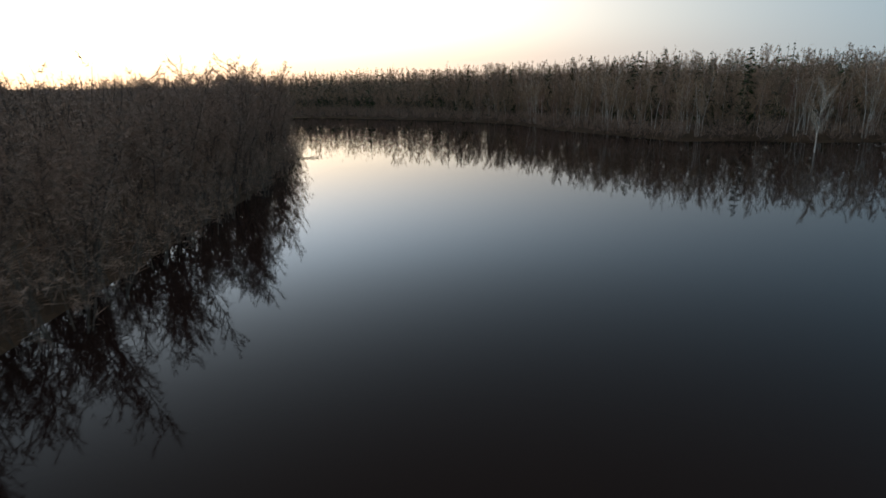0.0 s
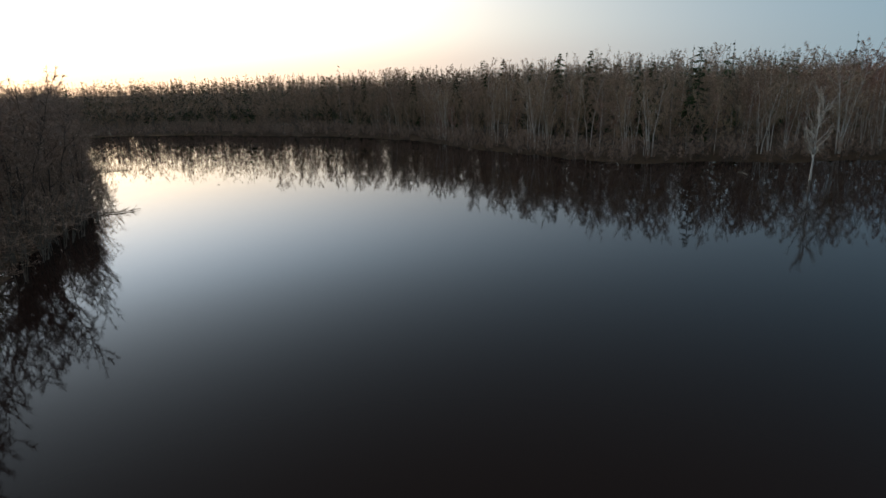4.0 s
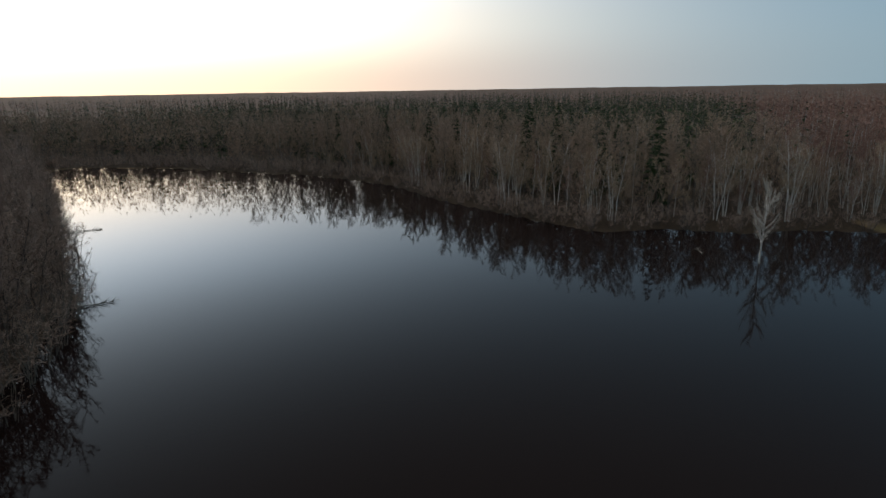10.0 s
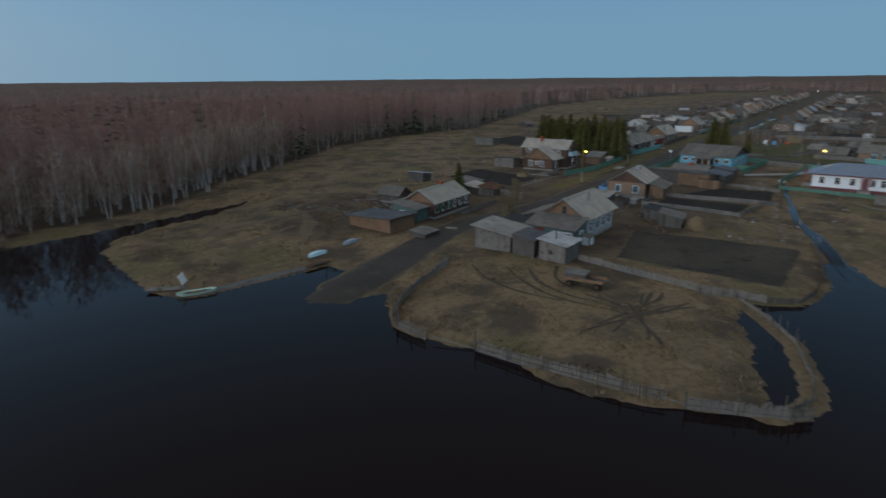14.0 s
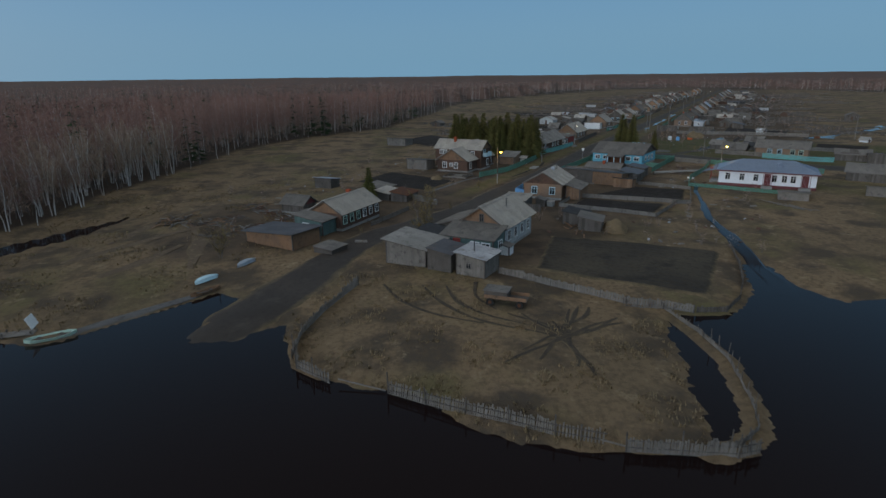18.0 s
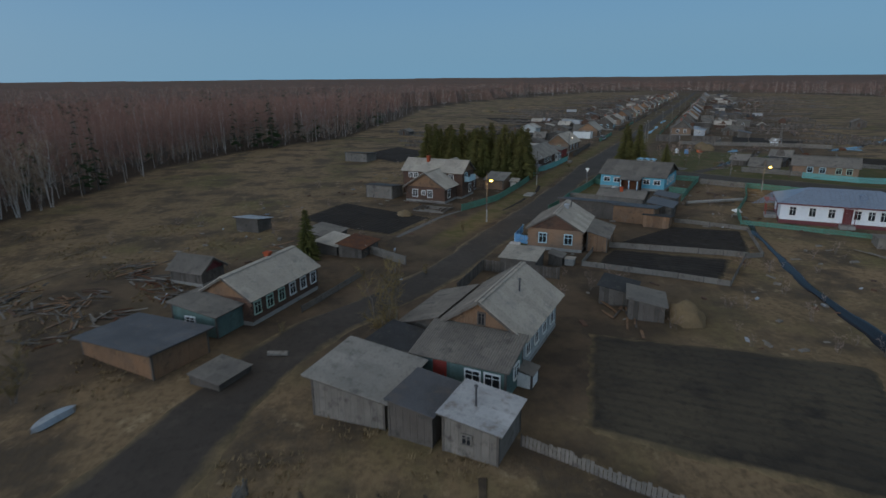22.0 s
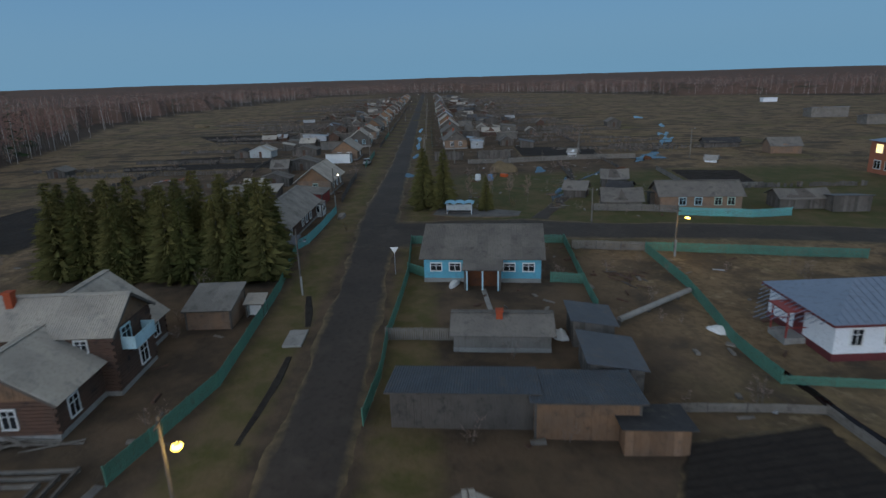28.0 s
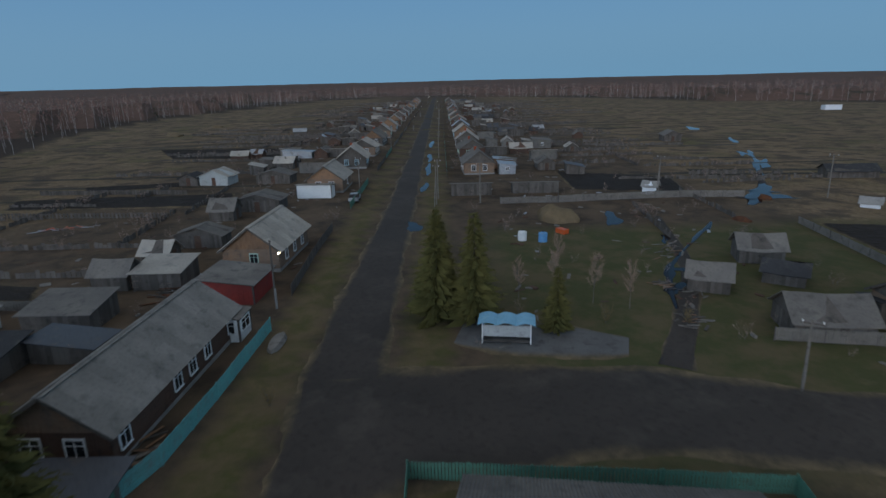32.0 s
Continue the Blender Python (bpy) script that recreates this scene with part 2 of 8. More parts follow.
material("grey_bark", (0.13, 0.115, 0.10), (0.17, 0.15, 0.13), 0.9, 2.0, 7.0, (0.06, 0.055, 0.05), 0.01)
material("alder_bark", (0.085, 0.068, 0.058), (0.115, 0.092, 0.08), 0.9, 2.0, 7.0, (0.05, 0.042, 0.038), 0.01)
material("limb_bark", (0.5, 0.46, 0.41), (0.34, 0.29, 0.25), 0.9, 1.0, 5.0, None, 0)
material("twigs_brown", (0.36, 0.25, 0.19), (0.27, 0.19, 0.145), 0.9, 0.3, 2.0, None, 0, 0, None, "island")
material("twigs_red", (0.31, 0.175, 0.14), (0.23, 0.135, 0.11), 0.9, 0.3, 2.0, None, 0, 0, None, "island")
material("twigs_grey", (0.40, 0.285, 0.20), (0.30, 0.22, 0.16), 0.9, 0.3, 2.0, None, 0, 0, None, "island")
material("twigs_olive", (0.20, 0.15, 0.07), (0.15, 0.115, 0.06), 0.9, 0.3, 2.0, None, 0, 0, None, "island")
material("needles", (0.088, 0.086, 0.026), (0.064, 0.070, 0.022), 0.85, 0.5, 3.0, None, 0, 0, None, "island")
material("needles_yellow", (0.11, 0.098, 0.032), (0.078, 0.076, 0.026), 0.85, 0.5, 3.0, None, 0, 0, None, "island")
material("twigs_bank", (0.34, 0.245, 0.20), (0.25, 0.18, 0.15), 0.9, 0.3, 2.0, None, 0, 0, None, "island")
material("needles_dark", (0.022, 0.04, 0.016), (0.03, 0.046, 0.018), 0.85, 0.5, 3.0, None, 0, 0, None, "island")
material("trampled", (0.15, 0.107, 0.07), (0.11, 0.08, 0.055), 0.95, 0.4, 2.0, (0.2, 0.15, 0.09), 0.06)
material("dry_grass", (0.24, 0.175, 0.10), (0.17, 0.13, 0.075), 0.95, 0.5, 2.0, None, 0, 0, None, "island")
material("brick_red", (0.36, 0.075, 0.032), (0.30, 0.07, 0.035), 0.85, 0.4, 6.0, None, 0.01)
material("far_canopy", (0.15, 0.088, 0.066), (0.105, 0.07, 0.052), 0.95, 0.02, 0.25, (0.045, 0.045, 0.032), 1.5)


def blended(nt, name, ragged, grain=0.3):
    """A field of the mesh with its border broken up by noise."""
    at, n = nt.nodes.new("ShaderNodeAttribute"), nt.nodes.new("ShaderNodeMath")
    at.attribute_name = name
    n.operation = "MULTIPLY_ADD"
    nt.links.new(noisy(nt, grain, 6.0, None, "Object", 0.65), n.inputs[0])
    n.inputs[1].default_value = ragged * 2
    off = nt.nodes.new("ShaderNodeMath")
    off.operation = "SUBTRACT"
    nt.links.new(at.outputs["Fac"], off.inputs[0])
    off.inputs[1].default_value = ragged
    nt.links.new(off.outputs[0], n.inputs[2])
    return n.outputs[0]


def ground_material():
    m, nt, bsdf = nodes_of("meadow")
    big, mid, fine = noisy(nt, 0.035, 5.0), noisy(nt, 0.16, 6.0, None, "Object", 0.65), noisy(nt, 1.7, 8.0, None, "Object", 0.7)
    c = mixed(nt, (0.225, 0.155, 0.092), (0.17, 0.122, 0.074), spread(nt, big, 0.35, 0.65))
    c = mixed(nt, c, (0.12, 0.108, 0.05), spread(nt, noisy(nt, 0.05, 6.0, (1, 1.3, 1), "Object", 0.6), 0.5, 0.68))
    c = mixed(nt, c, (0.082, 0.064, 0.047), spread(nt, mid, 0.47, 0.6))
    c = mixed(nt, c, (0.36, 0.275, 0.17), spread(nt, noisy(nt, 0.5, 7.0, None, "Object", 0.7), 0.58, 0.78))
    c = mixed(nt, c, (0.1, 0.073, 0.046), spread(nt, fine, 0.46, 0.7))
    c = mixed(nt, c, mixed(nt, (0.118, 0.084, 0.057), (0.062, 0.048, 0.036), spread(nt, noisy(nt, 0.22, 6.0, None, "Object", 0.65), 0.4, 0.6)), spread(nt, blended(nt, "trodden", 0.3), 0.35, 1.05))
    c = mixed(nt, c, mixed(nt, (0.09, 0.085, 0.032), (0.15, 0.112, 0.06), spread(nt, noisy(nt, 0.45, 6.0, None, "Object", 0.65), 0.4, 0.6)), spread(nt, blended(nt, "verge", 0.45), 0.3, 1.1))
    c = mixed(nt, c, mixed(nt, (0.068, 0.074, 0.030), (0.115, 0.092, 0.05), spread(nt, noisy(nt, 0.3, 6.0, None, "Object", 0.65), 0.42, 0.62)), spread(nt, blended(nt, "mossy", 0.4), 0.3, 1.0))
    c = mixed(nt, c, mixed(nt, (0.075, 0.052, 0.038), (0.045, 0.036, 0.028), spread(nt, fine, 0.4, 0.6)), spread(nt, blended(nt, "litter", 0.5), 0.3, 0.8))
    nt.links.new(c, bsdf.inputs["Base Color"])
    bsdf.inputs["Roughness"].default_value = 0.95
    bsdf.inputs["Specular IOR Level"].default_value = 0.08
    bumped(nt, bsdf, fine, 0.15, 0.8)


def water_material():
    m, nt, bsdf = nodes_of("river_water")
    bsdf.inputs["Base Color"].default_value = (0.011, 0.006, 0.0055, 1)
    bsdf.inputs["Roughness"].default_value = 0.03
    bsdf.inputs["IOR"].default_value = 1.33
    bsdf.inputs["Specular IOR Level"].default_value = 0.105
    bumped(nt, bsdf, noisy(nt, 0.9, 3.0, (1, 1, 1)), 0.02, 0.05)


def glass_material():
    m, nt, bsdf = nodes_of("window_glass")
    bsdf.inputs["Base Color"].default_value = (0.02, 0.022, 0.025, 1)
    bsdf.inputs["Roughness"].default_value = 0.06


def lamp_material(name, colour, strength):
    m, nt, bsdf = nodes_of(name)
    bsdf.inputs["Emission Color"].default_value = (*colour, 1)
    bsdf.inputs["Emission Strength"].default_value = strength


def brick_material():
    m, nt, bsdf = nodes_of("brickwork")
    tc, b = nt.nodes.new("ShaderNodeTexCoord"), nt.nodes.new("ShaderNodeTexBrick")
    for k, v in (("Scale", 1.0), ("Mortar Size", 0.012), ("Brick Width", 0.25), ("Row Height", 0.075)):
        b.inputs[k].default_value = v
    b.inputs["Color1"].default_value, b.inputs["Color2"].default_value = (0.55, 0.10, 0.035, 1), (0.46, 0.09, 0.035, 1)
    b.inputs["Mortar"].default_value = (0.32, 0.11, 0.06, 1)
    nt.links.new(tc.outputs["Object"], b.inputs["Vector"])
    c = mixed(nt, b.outputs["Color"], (0.26, 0.07, 0.035), spread(nt, noisy(nt, 0.5), 0.6, 0.95))
    nt.links.new(c, bsdf.inputs["Base Color"])
    bsdf.inputs["Roughness"].default_value = 0.88


def soften(name, lo=0.25, hi=0.62, grain=0.3):
    """Towards its rim the strip gives way to the grassy ground in patches."""
    nt = MATS[name].node_tree
    bsdf = nt.nodes["Principled BSDF"]
    own = bsdf.inputs["Base Color"].links[0].from_socket
    grass = mixed(nt, (0.17, 0.125, 0.072), (0.088, 0.07, 0.042), spread(nt, noisy(nt, 0.7, 7.0, None, "Object", 0.7), 0.4, 0.6))
    nt.links.new(mixed(nt, grass, own, spread(nt, blended(nt, "inside", 0.42, grain), lo, hi)), bsdf.inputs["Base Color"])


for strip in ("mud_road", "trampled", "gravel_patch", "soil", "soil_grassy"):
    soften(strip)
soften("track_mud", 0.3, 1.12, 1.1)
ground_material(), water_material(), glass_material(), brick_material()
lamp_material("lamp_glow", (1.0, 0.66, 0.07), 4.5)
lamp_material("far_lamp_glow", (1.0, 0.86, 0.62), 5.0)
lamp_material("lit_window", (1.0, 0.72, 0.2), 0.9)

# ---- mesh helpers ----


def mesh_of(name, verts, tris, mats, index=None, smooth=False):
    """A mesh from arrays of corners and triangles."""
    verts, tris = np.asarray(verts, np.float32), np.asarray(tris, np.int32)
    me = bpy.data.meshes.new(name)
    me.vertices.add(len(verts))
    me.vertices.foreach_set("co", verts.ravel())
    k = tris.shape[1]
    me.loops.add(tris.size)
    me.loops.foreach_set("vertex_index", tris.ravel())
    me.polygons.add(len(tris))
    me.polygons.foreach_set("loop_start", np.arange(0, tris.size, k, dtype=np.int32))
    for m in mats if isinstance(mats, (list, tuple)) else [mats]:
        me.materials.append(MATS[m])
    if index is not None:
        me.polygons.foreach_set("material_index", np.asarray(index, np.int32))
    me.polygons.foreach_set("use_smooth", np.full(len(tris), smooth, bool))
    me.update(calc_edges=True)
    return me


def under(ob, parent):
    if parent is not None:
        ob.parent = parent
    return ob


def part(name, bm, mat, parent, label=""):
    """Links a bmesh as one mesh object under a thing or a part."""
    me = bpy.data.meshes.new(name)
    bm.to_mesh(me)
    bm.free()
    me.materials.append(MATS[mat])
    ob = under(new(name, me), parent)
    return tagged(ob, label) if label else ob


def piece(name, me, parent, m=None, label=""):
    ob = under(new(name, me), parent)
    if m is not None:
        ob.matrix_basis = m
    return tagged(ob, label) if label else ob


def thing(name, x, y, z, turn, label, category, group=""):
    ob = new(name)
    ob.empty_display_size = 0.3
    ob.matrix_basis = pose(x, y, z, 0, 0, turn)
    return tagged(ob, label, category, group)


def box(bm, x0, y0, z0, x1, y1, z1, m=None):
    vs = [bm.verts.new(Vector(p) if m is None else m @ Vector(p)) for p in (
        (x0, y0, z0), (x1, y0, z0), (x1, y1, z0), (x0, y1, z0), (x0, y0, z1), (x1, y0, z1), (x1, y1, z1), (x0, y1, z1))]
    for f in ((0, 3, 2, 1), (4, 5, 6, 7), (0, 1, 5, 4), (1, 2, 6, 5), (2, 3, 7, 6), (3, 0, 4, 7)):
        bm.faces.new([vs[i] for i in f])
    return vs


def bar(bm, a, b, w, h=None, sides=4, w1=None):
    """A beam (4 sides) or pole from a to b."""
    a, b = Vector(a), Vector(b)
    q = (b - a).to_track_quat("Z", "Y").to_matrix()
    h = w if h is None else h
    k = math.sqrt(0.5) if sides == 4 else 0.5
    rings = []
    for p, s in ((a, 1.0), (b, 1.0 if w1 is None else w1 / w)):
        rings.append([bm.verts.new(p + q @ Vector((math.cos(2 * math.pi * (i + 0.5) / sides) * w * k * s, math.sin(2 * math.pi * (i + 0.5) / sides) * h * k * s, 0)))
                      for i in range(sides)])
    for i in range(sides):
        j = (i + 1) % sides
        bm.faces.new((rings[0][i], rings[0][j], rings[1][j], rings[1][i]))
    bm.faces.new(rings[0][::-1])
    bm.faces.new(rings[1])


def blob(bm, x, y, z, rx, ry, rz, rough=0.15, sub=2, seed=0):
    r = bmesh.ops.create_icosphere(bm, subdivisions=sub, radius=1.0)
    for v in r["verts"]:
        k = 1 + rough * noise.noise(v.co * 1.7 + Vector((seed, seed * 2.3, 0)))
        v.co = Vector((x + v.co.x * rx * k, y + v.co.y * ry * k, z + max(v.co.z, -0.2) * rz * k))


# ---- the lie of the land ----
S = Vector((0.8415, -0.5403))      # down the street
N = Vector((-0.5403, -0.8415))     # to the right of it
STREET = -32.7                     # its angle in degrees
O = Vector((144.3, -16.1))


def st(u, v):
    """A place from metres along the street and to the right of it."""
    p = O + S * u + N * v
    return p.x, p.y


EAST_BANK = [(64, -900), (62, -60), (60.5, -28), (59.5, -20.5), (64, -18.2), (70, -19.5), (71, -17.5), (64, -14), (59.5, -10), (57.8, -7.8), (58.1, -4.9), (58.7, -2.0), (55.9, -0.9),
             (51.7, 0.3), (47.6, 1.4), (44.8, 2.5), (41.5, 3.4), (38.2, 4.6), (39.3, 10.6), (40.4, 15.5), (43.6, 19.2), (47.6, 22), (48.2, 25.5), (50, 29), (52.6, 31.2), (56, 32), (60.6, 33)]
NORTH_BANK = [(58, 36.6), (58, 40), (63, 40.3), (67.6, 38.6), (69.6, 41.4), (67, 43.6), (63, 48), (59.2, 51.2), (58.2, 54), (60.2, 58), (68, 66), (74, 72), (80, 74),
              (88, 71.5), (93, 67.8), (104, 65), (111, 63.4), (104, 67.2), (95, 73), (86, 79), (76, 86), (67, 90), (58, 91), (51, 95.5), (40, 97), (35, 107), (26, 125)]
FAR_BANK = [(19, 147), (3, 168), (-13, 179), (-31, 193), (-45, 200), (-58, 205), (-66, 203), (-66, 194), (-60, 180), (-42.5, 137), (-21.3, 86), (-18, 60), (-16.8, 30), (-17, 0), (-22, -900)]
SHORE = np.array(EAST_BANK + NORTH_BANK + FAR_BANK, float)
NORTH_EDGE = [(-330, 322), (-62, 209), (-44, 204), (-30, 197), (3, 173), (19, 152), (27, 131), (37, 110), (42, 100), (57, 95), (70, 93), (78, 89), (95, 79), (103, 75), (123, 75), (145, 71), (190, 66), (227, 49), (255, 22),
              (277, 18), (360, -7), (430, -22), (545, -80), (757, -259), (820, -384), (650, -440), (492, -438), (387, -435), (301, -457), (60, -560)]
NORTH_WOOD = np.array(NORTH_EDGE + [(60, -4500), (4500, -4500), (4500, 4500), (-4500, 4500), (-4500, 700)], float)
WEST_EDGE = [(-330, 318), (-68, 206), (-68, 194), (-61, 180), (-42.5, 137), (-21.3, 86), (-17.8, 60), (-16.6, 30), (-16.8, 0), (-22, -900)]
WEST_WOOD = np.array(WEST_EDGE + [(-4500, -900), (-4500, 690)], float)
DITCH = [(64, -17), (70, -18.5), (77, -20.5), (85, -22.6), (92, -24.6), (99, -27.5), (106, -30.5), (112, -33), (118, -36)]
DIKE = [(60.2, 1.3), (59.3, -2.1), (54.3, -2.7), (49.5, -2.6), (45.8, -1.5), (42.7, -0.5), (40.2, 0.7), (38.8, 2.6), (38.3, 4.6)]


def line_distance(px, py, pts, closed=False):
    pts = np.asarray(pts, float)
    best = np.full(px.shape, 1e9)
    n = len(pts) if closed else len(pts) - 1
    for i in range(n):
        a, b = pts[i], pts[(i + 1) % len(pts)]
        d = b - a
        t = np.clip(((px - a[0]) * d[0] + (py - a[1]) * d[1]) / (d @ d), 0, 1)
        best = np.minimum(best, np.hypot(px - a[0] - t * d[0], py - a[1] - t * d[1]))
    return best


def inside(px, py, pts):
    hit = np.zeros(px.shape, bool)
    for i in range(len(pts)):
        (x0, y0), (x1, y1) = pts[i], pts[(i + 1) % len(pts)]
        if y0 != y1:
            c = ((y0 > py) != (y1 > py)) & (px < (x1 - x0) * (py - y0) / (y1 - y0) + x0)
            hit ^= c
    return hit


def wave(px, py):
    """Soft uneven ground, some centimetres high."""
    return (np.sin(px * 0.21 + 1.3) * np.cos(py * 0.17) + np.sin(px * 0.07 - py * 0.11 + 0.6) + 0.5 * np.sin(px * 0.53 + py * 0.41)) * 0.05


def shore_distance(px, py):
    wob = 0.35 * np.sin(px * 0.9 + py * 0.4) + 0.3 * np.sin(py * 1.3 - px * 0.5)
    d = line_distance(px, py, SHORE, True) + wob * 0.5
    return np.where(inside(px, py, SHORE), -np.abs(d), d)


def heights(px, py):
    """The ground's height over the water."""
    px, py = np.asarray(px, float), np.asarray(py, float)
    d = shore_distance(px, py)
    h = np.where(d < 0, np.maximum(-2.0, d * 0.3), 0.08 * np.clip(d / 0.5, 0, 1) + 0.78 * (1 - np.exp(-np.maximum(d, 0) / 7.0)) + wave(px, py) * np.clip(d / 6, 0, 1))
    dd = line_distance(px, py, DITCH)
    h = np.where(d > 0, h - 0.22 * np.exp(-(dd / 2.6) ** 2), h)
    dk = line_distance(px, py, DIKE)
    return np.maximum(h, 0.40 * np.exp(-(dk / 0.55) ** 2) - 0.06)


def height(x, y):
    return float(heights(np.array([x]), np.array([y]))[0])


def axis(core0, core1, step, far, grow=1.12):
    out = list(np.arange(core0, core1 + step / 2, step))
    k, a, b = step, core0, core1
    lo, hi = [], []
    while a > -far:
        k *= grow
        a -= k
        lo.append(a)
    k = step
    while b < far:
        k *= grow
        b += k
        hi.append(b)
    return np.array(lo[::-1] + out + hi)


def stepped(spans, far):
    """Even steps inside each span, growing ones beyond."""
    core = np.concatenate([np.arange(a, b - 1e-6, s) for a, b, s in spans] + [[spans[-1][1]]])
    lo = axis(core[0], core[0], spans[0][2], far, 1.1)
    hi = axis(core[-1], core[-1], spans[-1][2], far, 1.1)
    return np.concatenate([lo[lo < core[0]], core, hi[hi > core[-1]]])


gx, gy = stepped([(-32, 36, 1.7), (36, 80, 0.62), (80, 190, 1.4)], 4600), stepped([(-130, -24, 1.7), (-24, 58, 0.66), (58, 170, 1.5)], 4600)
GX, GY = np.meshgrid(gx, gy)
GZ = heights(GX.ravel(), GY.ravel())
i0 = (np.arange(len(gy) - 1)[:, None] * len(gx) + np.arange(len(gx) - 1)[None, :]).ravel()
quads = np.stack([i0, i0 + 1, i0 + len(gx) + 1, i0 + len(gx)], 1)
land = mesh_of("ground", np.stack([GX.ravel(), GY.ravel(), GZ], 1), quads, "meadow", None, True)
fx, fy = GX.ravel(), GY.ravel()
# where fallen leaves cover the ground, and where yards and lanes are trodden bare
wood_in = np.where(inside(fx, fy, NORTH_WOOD), 1, -1) * line_distance(fx, fy, NORTH_EDGE)
west_in = np.where(inside(fx, fy, WEST_WOOD), 1, -1) * line_distance(fx, fy, WEST_EDGE)
land.attributes.new("litter", "FLOAT", "POINT").data.foreach_set("value", np.clip((np.maximum(np.where(fx < 76, wood_in + 7, wood_in), west_in + 6) + 1.5) / 5, 0, 1).astype(np.float32))
su, sv = (fx - O.x) * S.x + (fy - O.y) * S.y, (fx - O.x) * N.x + (fy - O.y) * N.y
verge = np.clip((np.minimum(np.abs(sv) - 2.6, 8.2 - np.abs(sv))) / 1.2, 0, 1) * np.clip((su + 50) / 14, 0, 1)
land.attributes.new("verge", "FLOAT", "POINT").data.foreach_set("value", verge.astype(np.float32))
yards = np.clip((34 + 30 * np.clip((su - 20) / 40, 0, 1) - np.abs(sv)) / 14, 0, 1) * np.clip((su + 84) / 14, 0, 1)
for cx, cy, cr in ((100, 44, 13), (87, 46, 11), (105, 33, 9)):
    yards = np.maximum(yards, np.clip((cr - np.hypot(fx - cx, fy - cy)) / 5, 0, 1))
moss = np.clip(np.minimum(su - 16, 78 - su) / 8, 0, 1) * np.clip(np.minimum(sv - 7, 95 - sv) / 7, 0, 1)
moss = np.maximum(moss, np.clip(np.minimum(su + 46, 4 - su) / 8, 0, 1) * np.clip(np.minimum(sv - 52, 100 - sv) / 10, 0, 1) * 0.8)
land.attributes.new("mossy", "FLOAT", "POINT").data.foreach_set("value", moss.astype(np.float32))
land.attributes.new("trodden", "FLOAT", "POINT").data.foreach_set("value", yards.astype(np.float32))
tagged(new("ground", land),
       "flat riverside ground of dry spring grass, moss and mud", "ground", "", "structure")
wx, wy = np.array([-700, -300, -100, 0, 60, 125.0]), np.array([-1000, -400, -150, -50, 0, 50, 100, 200, 500.0])
WX, WY = np.meshgrid(wx, wy)
i0 = (np.arange(len(wy) - 1)[:, None] * len(wx) + np.arange(len(wx) - 1)[None, :]).ravel()
tagged(new("water", mesh_of("water", np.stack([WX.ravel(), WY.ravel(), 0 * WX.ravel()], 1), np.stack([i0, i0 + 1, i0 + len(wx) + 1, i0 + len(wx)], 1), "river_water")),
       "still dark river mirroring the evening sky", "river", "", "structure")


def ribbon(name, pts, widths, mat, label, lift=0.05, kind="structure", category="road", ragged=0.5, seed=1, parent=None):
    """A strip that lies on the ground along a line, with ragged edges."""
    pts = [Vector(p) for p in pts]
    rnd = random.Random(seed)
    rows, step = [], 0.9
    for i in range(len(pts) - 1):
        n = max(2, int((pts[i + 1] - pts[i]).length / step))
        for k in range(n + (i == len(pts) - 2)):
            t = k / n
            p0, p3 = pts[max(i - 1, 0)], pts[min(i + 2, len(pts) - 1)]
            a, b = pts[i], pts[i + 1]
            p = 0.5 * ((2 * a) + (b - p0) * t + (2 * p0 - 5 * a + 4 * b - p3) * t * t + (3 * a - p0 - 3 * b + p3) * t ** 3)
            rows.append((p, widths[i] * (1 - t) + widths[i + 1] * t))
    V, F, m = [], [], 8
    for j, (p, w) in enumerate(rows):
        q = rows[min(j + 1, len(rows) - 1)][0] - rows[max(j - 1, 0)][0]
        q.normalize()
        side = Vector((q.y, -q.x))
        for k in range(m + 1):
            e = (k / m - 0.5) * w
            if k in (0, m):
                e += ragged * (math.sin(j * 0.33 + seed + k) + 0.6 * math.sin(j * 0.83 + 2 * seed + 3 * k) + rnd.uniform(-0.4, 0.4)) * 0.7
            V.append((p.x + side.x * e, p.y + side.y * e))
    V = np.array(V)
    edge = np.tile(np.array([0] + [1] * (m - 1) + [0]), len(rows))
    Z = heights(V[:, 0], V[:, 1]) + np.where(edge, lift, -0.03)
    for j in range(len(rows) - 1):
        for k in range(m):
            a = j * (m + 1) + k
            F.append((a, a + 1, a + m + 2, a + m + 1))
    strip = mesh_of(name, np.column_stack([V, Z]), F, mat, None, True)
    strip.attributes.new("inside", "FLOAT", "POINT").data.foreach_set("value", np.tile(np.array([0, 0.55] + [1.0] * (m - 3) + [0.55, 0], np.float32), len(rows)))
    ob = new(name, strip)
    ob.parent = parent
    return tagged(ob, label, category, "", kind)


ribbon("road", [st(700, 0), st(500, 0), st(300, 0), st(150, 0), st(90, 0), st(40, -0.5), st(15, 0), st(-15, 0.2), (119, 0.2), (103, 10.6), (95, 17.5), (88.6, 24.2), (80, 29), (70, 33), (62, 37), (57, 39.5)],
       [5, 5, 5, 5, 5.2, 6.4, 5.4, 5.2, 5.2, 5.2, 5.2, 5.4, 6, 7.2, 8, 5], "mud_road", "long straight village street of dark wet mud", 0.055)
ribbon("road", [st(26, -2), (160, -44.5), (150, -55), (138, -68), (120, -84), (96, -102), (50, -140), (-20, -200)], [17, 12, 9.5, 9, 9, 9, 9, 9], "mud_road",
       "broad muddy side street crossing the village", 0.06, seed=2)
